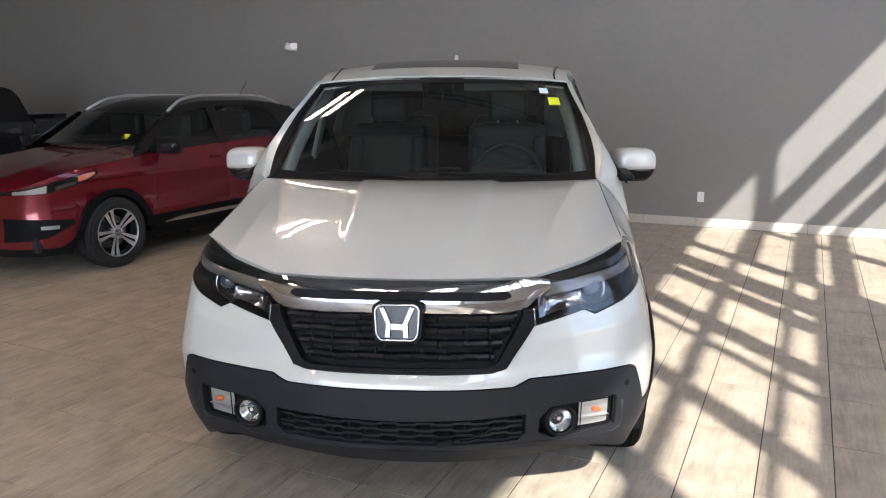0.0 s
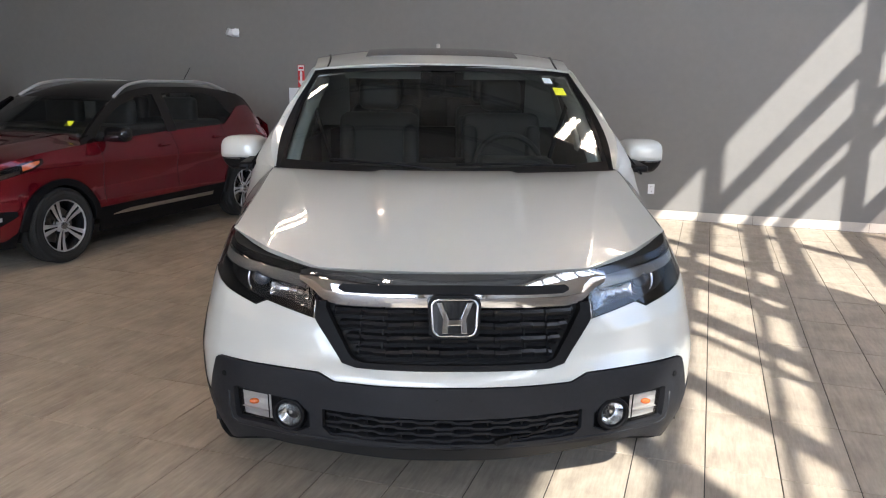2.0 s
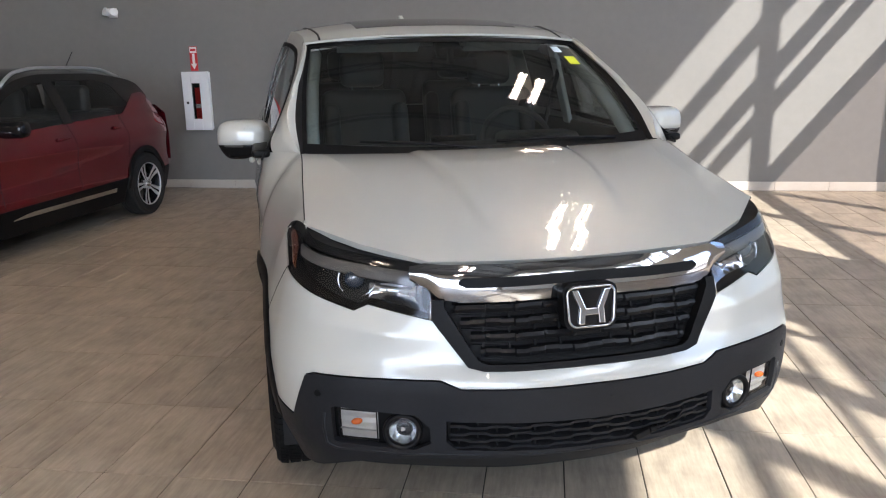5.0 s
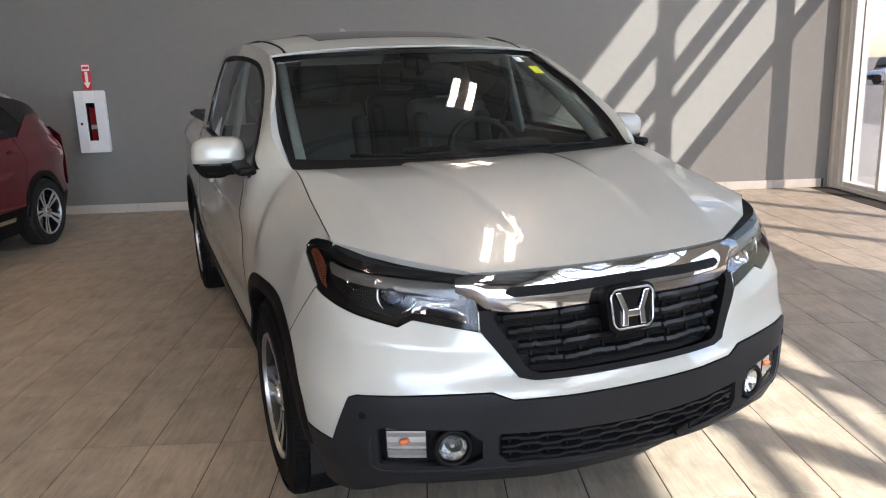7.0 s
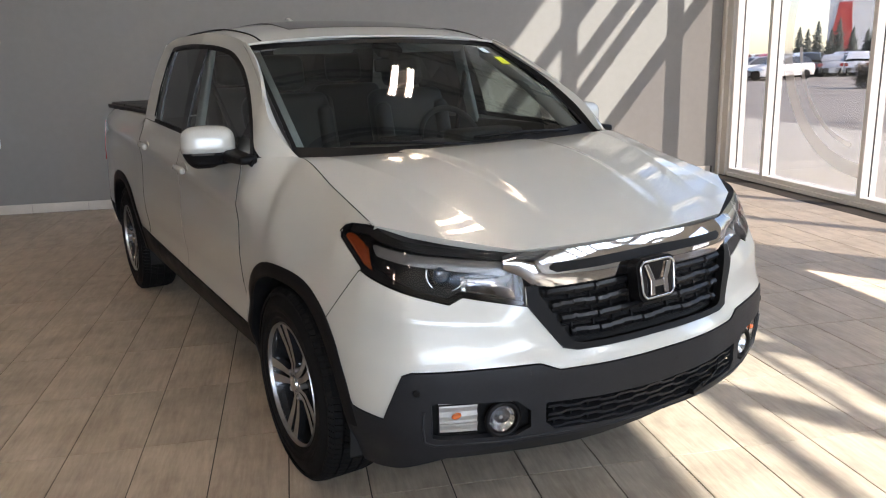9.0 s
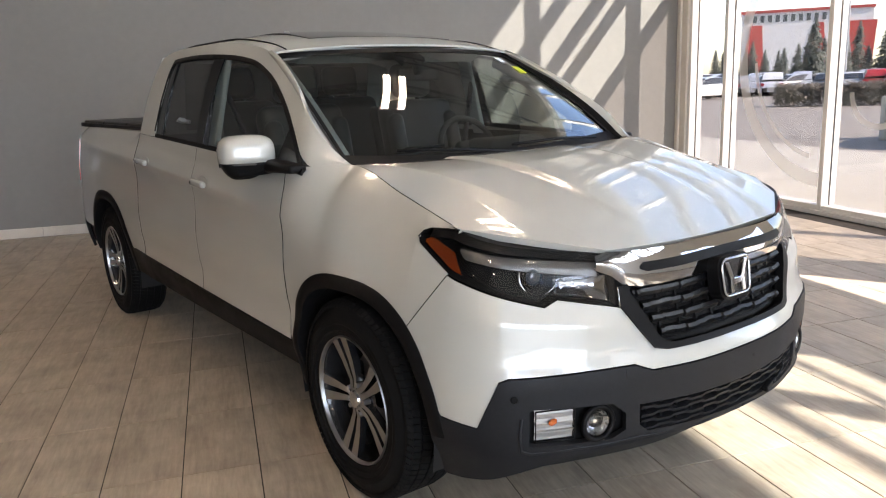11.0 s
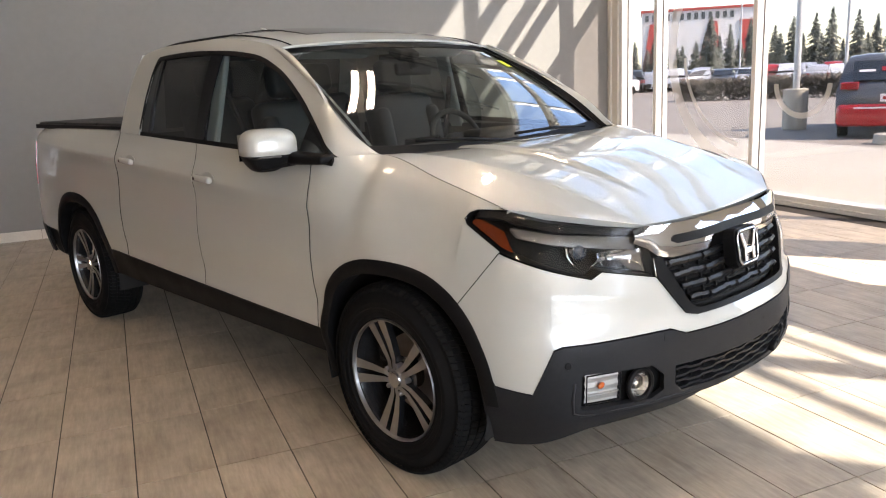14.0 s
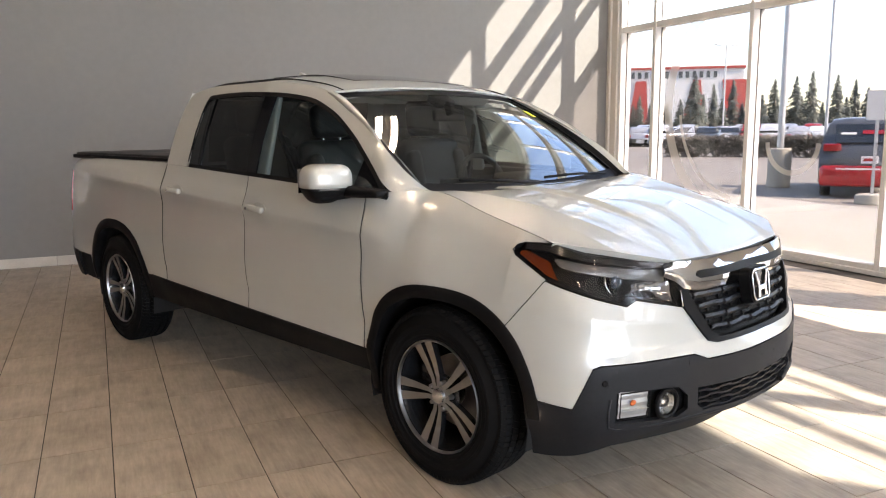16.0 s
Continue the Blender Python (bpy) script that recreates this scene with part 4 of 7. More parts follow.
both("pillar_cover", [side_panel(1.385, 1.475, belt_y, win_top, 8, 0.004, 5)], GLOSS_BLACK, thick=0.006)
both("mirror_sail", [side_panel(0.33, 0.56, belt_y, win_top, 6, 0.003, 12)], GLOSS_BLACK, thick=0.006)
both("window_divider", [side_panel(2.00, 2.03, belt_y, win_top, 8, 0.003, 3)], GLOSS_BLACK, thick=0.006)
both("front_door_glass", [side_panel(0.52, 1.40, lambda y: belt_y(y) - 0.01, lambda y: win_top(y) - 0.01, 8, -0.004, 24)], GLASS_DOOR, label="clear door glass")
both("rear_door_glass", [side_panel(1.46, 2.140, lambda y: belt_y(y) - 0.01, lambda y: win_top(y) - 0.006, 8, -0.004, 24)], GLASS_DARK, label="dark privacy glass")


def ws(u, v, out=0.0):
    u, v = np.broadcast_arrays(np.asarray(u, float), np.asarray(v, float))
    bx, by, bz = 0.775 * u, 0.193 + 0.074 * u ** 2, 1.150 + 0.040 * u ** 2
    tx, ty, tz = 0.686 * u, 0.933 + 0.104 * u ** 2, 1.664 - 0.022 * u ** 2
    sw = 0.026 * np.sin(math.pi * v) + 0.012 * (1 - u ** 2) * (1 - np.abs(2 * v - 1) ** 3) + out
    return np.stack([bx + (tx - bx) * v + 0.014 * u * np.sin(math.pi * v), by + (ty - by) * v - 0.53 * sw, bz + (tz - bz) * v + 0.85 * sw], -1)


uu, vv = np.meshgrid(np.linspace(-0.985, 0.985, 73), np.linspace(0, 0.985, 49))
sheets("windscreen", [ws(uu, vv)], GLASS_WS, truck, "laminated windscreen glass")
_e = np.linspace(0, 1, 14)
sheets("screen_border", [np.stack([ws(a, _e, 0.005), ws(b, _e, 0.005)], 1) for a, b in ((-1.0, -0.976), (0.976, 1.0))] +
       [np.stack([ws(np.linspace(-1, 1, 25), a, 0.003), ws(np.linspace(-1, 1, 25), b, 0.003)], 0) for a, b in ((0.945, 1.0), (0.0, 0.07))], BLACK, truck, "black screen border")
# front pillars between windscreen and door frames
ve = np.linspace(0, 1, 20)
yr = np.interp(ve, [0, 1], [0.19, 1.0])
pr = side(yr, roof_y(yr))
pr[:, 0] = np.where(yr < Y_PB, np.interp(yr, _ya, pil_a[:, 0]), pr[:, 0])
pw = ws(1.0, ve, 0.004)
both("front_pillar", [np.stack([pw + (pr - pw) * k + np.array([0.010, -0.005, 0.007]) * math.sin(math.pi * k) for k in (0.315, 0.45, 0.60, 0.80, 1.0)], 1)], PAINT, thick=0.01)
both("pillar_trim", [np.stack([pw + (pr - pw) * k + np.array([0.010, -0.005, 0.007]) * math.sin(math.pi * k) for k in (0.0, 0.10, 0.21, 0.32)], 1)], BLACK, thick=0.01)
# roof with its crown
yy = np.concatenate([np.linspace(1.0, 2.30, 34), [2.335, 2.36]])
roof_c = knots([(0.95, 1.668), (1.05, 1.700), (1.2, 1.738), (1.6, 1.784), (2.0, 1.786), (2.30, 1.748), (2.37, 1.70)])
rows = []
for i, y in enumerate(yy):
    ex, ez = float(gx(y, roof_y(y))), float(roof_y(y))
    us = np.linspace(-1, 1, 41)
    q = (1 - np.abs(us) ** 2.6)
    yf = (y - 0.055 * (1 - us ** 2)) if i < 1 else y - 0.055 * (1 - us ** 2) * max(0, 1 - i / 8)
    rows.append(np.stack([ex * us, yf, ez + (float(roof_c(y)) - ez) * q], -1))
rg = np.array(rows)
sheets("roof", [rg], PAINT, truck, thick=0.01, sharp=60)
def on_roof(x, y):
    i = np.argmin(abs(yy - y))
    return np.interp(x, rg[i][:, 0], rg[i][:, 2])
sun_g = np.array([[(x, y, on_roof(x, y) + 0.006) for x in np.linspace(-0.43, 0.43, 15)] for y in yy if 1.13 < y < 1.95])
sheets("sunroof", [sun_g], SUNROOF, truck, "dark tinted sunroof glass", thick=0.006)
for sgn in (1, -1):
    tube("roof_ditch", [(sgn * (gx(y, roof_y(y)) - 0.075), y, on_roof(gx(y, roof_y(y)) - 0.075, y) + 0.001) for y in yy[:-3]], 0.006, BLACK, truck, "black roof seam strip", 6)
# shark-fin aerial
bm = slab([(2.12, 1.765), (2.31, 1.742), (2.305, 1.822), (2.275, 1.848), (2.24, 1.836)], 0.03, 0)
bmesh.ops.bevel(bm, geom=bm.edges[:], offset=0.008, segments=2, affect="EDGES", profile=0.5)
part("roof_aerial", bm, PAINT, truck, "white shark-fin aerial", m=Matrix(((0, 1, 0, -0.015), (1, 0, 0, 0), (0, 0, 1, 0), (0, 0, 0, 1))))
# rear wall of the cab
both("cab_back", [np.array([[(x, y, z) for x in np.linspace(0.62, gx(2.4, z) - 0.004, 6)] for y, z in ((2.425, 1.262), (2.40, 1.40), (2.37, 1.55), (2.345, 1.69))])], PAINT)
sheets("rear_screen", [np.array([[(x, y - 0.004, z) for x in np.linspace(-0.64, 0.64, 12)] for y, z in ((2.425, 1.262), (2.40, 1.40), (2.37, 1.55), (2.345, 1.70))])], GLASS_DARK, truck, "dark rear window")
# bed cover
cov = thing("bed_cover")
cov.parent = truck
cov["label"] = "black folding vinyl bed cover"
for y0, y1 in ((2.452, 3.02), (3.03, 3.60), (3.61, 4.19)):
    part("cover_panel", box(1.66, y1 - y0, 0.034, (0, (y0 + y1) / 2, 1.288), 0.012, 3), VINYL, cov)
for sgn in (1, -1):
    part("cover_rail", box(0.035, 1.74, 0.03, (sgn * 0.838, 3.32, 1.275), 0.006), BLACK, cov)

# mirrors
for sgn in (1, -1):
    mir = thing("door_mirror")
    mir.parent = truck
    mir["label"] = "white-capped door mirror with black base"
    C = Vector((sgn * 1.016, 0.640, 1.230))
    def blob(sx_, sy_, sz_, e, cut_lo=None, cut_hi=None):
        bm = bmesh.new()
        bmesh.ops.create_uvsphere(bm, u_segments=36, v_segments=22, radius=1)
        for v in bm.verts:
            f = lambda t: math.copysign(abs(t) ** e, t)
            v.co = Vector((f(v.co.x) * sx_, f(v.co.y) * sy_, f(v.co.z) * sz_))
        for z, up in ((cut_lo, True), (cut_hi, False)):
            if z is not None:
                g = bmesh.ops.bisect_plane(bm, geom=bm.verts[:] + bm.edges[:] + bm.faces[:], plane_co=(0, 0, z), plane_no=(0, 0, -1 if up else 1), clear_outer=True)
                bmesh.ops.holes_fill(bm, edges=[e_ for e_ in bm.edges if e_.is_boundary])
        return bm
    R_ = pose(0, 0, 0, 0, 0, sgn * 14)
    cap = blob(0.111, 0.095, 0.084, 0.58, cut_lo=-0.022)
    part("cap", cap, PAINT, mir, "white mirror cap", m=Matrix.Translation(C) @ R_, smooth=True)
    low = blob(0.106, 0.090, 0.092, 0.50, cut_hi=-0.024)
    for v in low.verts:
        k_ = min(1, max(0, (-0.028 - v.co.z) / 0.062))
        v.co.x = v.co.x * (1 - 0.42 * k_) + sgn * 0.022 * k_
        v.co.y *= 1 - 0.25 * k_
    part("housing", low, BLACK, mir, "black lower housing", m=Matrix.Translation(C) @ R_, smooth=True)
    part("indicator", box(0.09, 0.012, 0.008, bevel=0.003), DRL, mir, m=Matrix.Translation(C + Vector((sgn * 0.045, -0.085, -0.026))) @ pose(0, 0, 0, 0, 0, sgn * 30))
    part("mirror_glass", box(0.15, 0.004, 0.11, bevel=0.001), CHROME, mir, m=Matrix.Translation(C + Vector((sgn * 0.004, 0.088, 0.005))) @ R_)
    arm = box(0.27, 0.125, 0.054, bevel=0.020, seg=3)
    for v in arm.verts:
        v.co.z *= 1 - 0.25 * max(0.0, -sgn * v.co.x / 0.125)
    foot = box(0.075, 0.30, 0.058, bevel=0.018, seg=3)
    for v in foot.verts:
        v.co.z *= 1 - 0.45 * max(0.0, -v.co.y / 0.15)
    part("arm_foot", foot, BLACK, mir, "black mirror foot on the door", m=Matrix.Translation((sgn * 0.945, 0.475, 1.190)), smooth=True)
    part("arm", arm, BLACK, mir, "black mirror arm", m=Matrix.Translation((sgn * 0.948, 0.615, 1.180)) @ pose(0, 0, 0, 0, sgn * 3, sgn * 12), smooth=True)

# wipers
for x0, x1, y0 in ((-0.55, 0.02, 0.0), (0.05, 0.62, 0.0)):
    a, b = ws(x0 / 0.79, 0.075, 0.02), ws(x1 / 0.79, 0.03, 0.02)
    tube("wiper", [a, a + (b - a) * 0.5 + np.array([0, 0, 0.008]), b], 0.007, BLACK, truck, "black wiper blade", 6)
part("cowl", box(1.42, 0.16, 0.02, (0, 0.30, 1.135), 0.006), BLACK, truck)
# windscreen stickers
for u0, v0, w, h, mat in ((0.855, 0.735, 0.058, 0.075, YELLOW), (0.80, 0.865, 0.046, 0.058, PALE)):
    us_, vs_ = np.meshgrid(np.linspace(u0 - w / 1.4, u0 + w / 1.4, 4), np.linspace(v0 - h / 1.7, v0 + h / 1.7, 4))
    sheets("sticker", [ws(us_, vs_, 0.004)], mat, truck, "yellow sticker inside the screen" if mat is YELLOW else "pale sticker inside the screen")

# ---- wheels
def wheel(at, side, r=0.377, w=0.245, rim_r=0.236, name="wheel", parent=None, spokes=5, mats=(RUBBER, ALLOY, ALLOY_DARK)):
    wh = thing(name)
    wh.parent = parent
    wh.matrix_local = Matrix.Translation(at) @ (pose(0, 0, 0, 0, 0, 0) if side > 0 else pose(0, 0, 0, 0, 0, 180))
    # lathe profiles: (distance from the middle plane to the outside, radius)
    def lathe(nm, prof, mat, label="", n=64, sharp=35):
        vs, fs = [], []
        for i in range(n):
            a = 2 * math.pi * i / n
            for d, q in prof:
                vs.append((d, q * math.cos(a), q * math.sin(a)))
        k = len(prof)
        for i in range(n):
            j = (i + 1) % n
            fs += [(i * k + m, i * k + m + 1, j * k + m + 1, j * k + m) for m in range(k - 1)]
        me = mesh_of(nm, vs, fs, mat, True)
        me.set_sharp_from_angle(angle=radians(sharp))
        return part(nm, me, mat, wh, label)
    h = w / 2
    b_ = r - 0.007
    lathe("tyre", [(-h + 0.02, rim_r - 0.01), (-h, rim_r + 0.05), (-h + 0.006, b_ - 0.045), (-h + 0.016, b_ - 0.022), (-h + 0.040, b_ - 0.004), (-0.03, b_), (0.03, b_), (h - 0.040, b_ - 0.004), (h - 0.016, b_ - 0.022), (h - 0.006, b_ - 0.045),
                   (h + 0.001, rim_r + 0.075), (h + 0.004, rim_r + 0.068), (h + 0.004, rim_r + 0.052), (h + 0.001, rim_r + 0.046), (h + 0.001, rim_r + 0.028), (h - 0.004, rim_r + 0.022), (h - 0.006, rim_r + 0.008), (h - 0.016, rim_r + 0.002), (h - 0.02, rim_r - 0.01)], mats[0], "black rubber tyre", sharp=22)
    # tread blocks in five rows, the outer ones running over the shoulder
    vs, fs = [], []
    top_r = lambda d: r - 0.030 * max(0.0, (abs(d) - 0.70 * h) / (0.28 * h)) ** 1.8
    for d0, d1, sk, nb in ((0.58 * h, 0.80 * h, 0.006, 92), (0.80 * h, 0.93 * h, 0.008, 92), (0.22 * h, 0.53 * h, 0.016, 84), (-0.16 * h, 0.16 * h, 0.010, 80), (-0.53 * h, -0.22 * h, -0.016, 84), (-0.80 * h, -0.58 * h, -0.006, 92), (-0.93 * h, -0.80 * h, -0.008, 92)):
        wid = 2 * math.pi / nb * 0.88
        for i in range(nb):
            a0 = 2 * math.pi * i / nb
            for low_ in (1, 0):
                for d, da in ((d0, 0.0), (d1, sk / r), (d1, sk / r + wid), (d0, wid)):
                    q = top_r(d) - 0.013 * low_
                    vs.append((d, q * math.cos(a0 + da), q * math.sin(a0 + da)))
            b = len(vs) - 8
            fs += [(b + 4, b + 5, b + 6, b + 7), (b, b + 1, b + 5, b + 4), (b + 1, b + 2, b + 6, b + 5), (b + 2, b + 3, b + 7, b + 6), (b + 3, b, b + 4, b + 7)]
    tagged(part("tread", mesh_of("tread", vs, fs, mats[0]), mats[0], wh), kind="stuff")
    lathe("rim", [(h - 0.022, rim_r - 0.007), (h - 0.005, rim_r - 0.003), (h - 0.003, rim_r + 0.001), (h - 0.014, rim_r + 0.005)], mats[1], "bright rim lip")
    lathe("barrel", [(h - 0.020, rim_r - 0.012), (h - 0.05, rim_r - 0.022), (-h + 0.02, rim_r - 0.03), (-h + 0.02, 0.02)], mats[2])
    lathe("brake_disc", [(0.0, 0.06), (0.0, 0.155), (-0.02, 0.155)], STEEL_DISC, "grey steel brake disc")
    part("caliper", box(0.07, 0.07, 0.13, (0.01, -0.13, 0.03), 0.012), mats[2], wh)
    f0 = h - 0.030
    for k in range(spokes):
        a = 2 * math.pi * k / spokes + radians(112)
        for sg in (1, -1):
            # a spoke of a pair: narrow at the hub, splayed and wider at the rim
            pl = []
            for q, t, hw, d in ((0.030, 0.011, 0.0095, f0 + 0.005), (0.075, 0.0155, 0.0105, f0 - 0.005), (0.14, 0.0235, 0.0145, f0 - 0.001), (rim_r - 0.008, 0.0330, 0.0205, f0 + 0.012)):
                for tt in (t - hw, t + hw):
                    pl.append((d, q, sg * tt))
            vs, fs = [], []
            for dd in (0, -0.028):
                for d, q, t in pl:
                    vs.append((d + dd, q * math.cos(a) - t * math.sin(a), q * math.sin(a) + t * math.cos(a)))
            for m in range(3):
                o = m * 2
                fs += [(o, o + 1, o + 3, o + 2), (o, o + 2, o + 10, o + 8), (o + 1, o + 9, o + 11, o + 3)]
            me = mesh_of("spoke", vs, fs, [mats[1], mats[2]])
            for p_, i_ in zip(me.polygons, range(len(me.polygons))):
                p_.material_index = 0 if i_ % 3 == 0 else 1
            bmx = bmesh.new()
            bmx.from_mesh(me)
            bmesh.ops.recalc_face_normals(bmx, faces=bmx.faces)
            bmx.to_mesh(me)
            bmx.free()
            part("spoke", me, None, wh, "machined spoke with dark sides")
    lathe("hub", [(f0 - 0.03, 0.046), (f0 + 0.001, 0.042), (f0 + 0.006, 0.037), (f0 + 0.006, 0.034)], mats[1], n=40)
    lathe("hub_well", [(f0 - 0.028, 0.088), (f0 - 0.020, 0.080), (f0 - 0.020, 0.030)], mats[2], n=40)
    lathe("centre_cap", [(f0 + 0.006, 0.034), (f0 + 0.014, 0.031), (f0 + 0.017, 0.02), (f0 + 0.018, 0.0005)], SATIN, "satin centre cap", n=32)
    for k in range(spokes):
        a = 2 * math.pi * (k + 0.5) / spokes + radians(112)
        part("lug_nut", cyl(0.011, 0.009, 0.03, seg=6, rot=(0, 90, 0), bevel=0.002), mats[1], wh, m=Matrix.Translation((f0 - 0.006, 0.057 * math.cos(a), 0.057 * math.sin(a))))
    return wh


for y0 in (0.0, 3.18):
    for sgn in (1, -1):
        wheel((sgn * 0.848, y0, 0.372), sgn, parent=truck)

# ---- cabin inside
part("dashboard", box(1.46, 0.42, 0.16, (0, 0.60, 1.085), 0.05, 3), DASH, truck, smooth=True)
part("instrument_hood", box(0.38, 0.20, 0.07, (0.37, 0.62, 1.18), 0.03, 3), DASH, truck, smooth=True)
part("centre_screen", box(0.24, 0.02, 0.14, (0, 0.82, 1.12), 0.008), GLOSS_BLACK, truck)
ring_ = [Vector((0.37 + 0.185 * math.cos(a), 0.93 + 0.185 * math.sin(a) * 0.40, 1.13 + 0.185 * math.sin(a) * 0.92)) for a in np.linspace(0, 2 * math.pi, 36, endpoint=False)]
swh = thing("steering_wheel")
swh.parent = truck
tube("rim", ring_, 0.016, LEATHER, swh, "dark leather wheel rim", 10, True)
part("boss", box(0.17, 0.06, 0.12, bevel=0.02, seg=3), DASH, swh, m=pose(0.37, 0.915, 1.125, -23))
for dx, dz in ((0.12, 0.01), (-0.12, 0.01), (0, -0.11)):
    part("spoke", box(0.12 if dx else 0.06, 0.02, 0.035 if dx else 0.12, bevel=0.008), DASH, swh, m=pose(0.37 + dx, 0.925 + dz * 0.4, 1.125 + dz, -23))
for sgn in (1, -1):
    for y0, zz, nm in ((1.20, 0.88, "front_seat"), (2.02, 0.90, "rear_seat")):
        seat = thing(nm)
        seat.parent = truck
        x0 = sgn * 0.37
        part("cushion", box(0.50, 0.50, 0.16, (x0, y0 - 0.12, zz - 0.08), 0.06, 4), LEATHER, seat, smooth=True)
        part("backrest", box(0.48, 0.14, 0.62, (0, 0, 0), 0.06, 4), LEATHER, seat, m=pose(x0, y0 + 0.17, zz + 0.22, -14), smooth=True)
        for bx in (-0.19, 0.19):
            part("bolster", box(0.09, 0.17, 0.50, (0, 0, 0), 0.04, 3), LEATHER, seat, m=pose(x0 + bx, y0 + 0.14, zz + 0.20, -14), smooth=True)
        part("headrest", box(0.25, 0.10, 0.19, (0, 0, 0), 0.045, 4), LEATHER, seat, m=pose(x0, y0 + 0.27, zz + 0.63, -8), smooth=True)
        for px in (-0.06, 0.06):
            part("post", cyl(0.006, 0.006, 0.12, seg=8), SATIN, seat, m=pose(x0 + px, y0 + 0.255, zz + 0.52, -8))
part("centre_console", box(0.22, 0.75, 0.26, (0, 1.15, 0.86), 0.04, 3), DASH, truck)
part("cabin_floor", box(1.70, 2.0, 0.03, (0, 1.42, 0.66)), DASH, truck)
part("headliner", box(1.16, 1.20, 0.012, (0, 1.72, 1.655), 0.004), TRIM_GREY, truck)
for sgn in (1, -1):
    part("pillar_lining", box(0.03, 0.10, 0.50, (0, 0, 0), 0.012), TRIM_GREY, truck, m=pose(sgn * 0.80, 1.43, 1.42, 0, sgn * -14))
    tube("pillar_lining", [ws(sgn * 0.95, v, -0.045) for v in (0.02, 0.3, 0.6, 0.97)], 0.034, TRIM_GREY, truck, "pale pillar lining", 8)
    part("door_lining", box(0.03, 1.9, 0.40, (sgn * 0.868, 1.45, 1.0), 0.01), DASH, truck)
    part("sun_visor", box(0.42, 0.012, 0.13, (0, 0, 0), 0.005), TRIM_GREY, truck, m=pose(sgn * 0.33, 1.04, 1.635, 62))
part("inner_mirror", box(0.24, 0.03, 0.065, (0, 0, 0), 0.014, 3), BLACK, truck, m=pose(0.03, 0.90, 1.535, -8))
part("mirror_stem", box(0.03, 0.05, 0.08, (0, 0, 0), 0.008), BLACK, truck, m=pose(0.0, 0.865, 1.575, -20))
part("sensor_box", box(0.13, 0.10, 0.05, (0, 0, 0), 0.012), BLACK, truck, m=pose(-0.0, 0.93, 1.615, 28))
for sgn in (1, -1):
    tube("seat_belt", [(sgn * 0.78, 1.40, 1.50), (sgn * 0.70, 1.36, 1.25), (sgn * 0.60, 1.30, 0.95)], 0.015, BLACK, truck, "", 4)


# ---------------------------------------------------------------- the showroom
WALL_Y, GLASS_X = 6.243, 4.765
X_W, Y_S, CEIL = -13.0, -11.0, 6.6
WALL_GREY = mottled("grey_wall_paint", (0.190, 0.185, 0.178), (0.213, 0.208, 0.199), 0.8, 0.75, 0.85, grain=0.3, grain_scale=250)
WALL_WARM = mottled("pale_wall_paint", (0.55, 0.52, 0.47), (0.60, 0.57, 0.52), 0.8, 0.8, 0.85, grain=0.2, grain_scale=250)
CEIL_MAT = mottled("dark_ceiling", (0.14, 0.14, 0.137), (0.18, 0.18, 0.177), 1.2, 0.9)
JOIST = mottled("dark_steel", (0.045, 0.045, 0.045), (0.065, 0.065, 0.065), 2, 0.7)
FRAME = mottled("pale_window_frame", (0.62, 0.61, 0.59), (0.68, 0.67, 0.65), 3, 0.4, 0.5)
GASKET = material("black_gasket", (0.012, 0.012, 0.012), 0.6)
SKIRT = mottled("skirting_tile", (0.46, 0.42, 0.37), (0.56, 0.52, 0.47), 5, 0.45, 0.6)
PANE = glass("window_glass", (0.95, 1.0, 0.99), 0.0, 0.80)
PANE_DEEP = glass("deep_tinted_glass", (0.93, 0.98, 1.0), 0.0, 0.62)
PANE_LOW = glass("tinted_window_glass", (0.95, 0.95, 0.93), 0.0, 0.56)


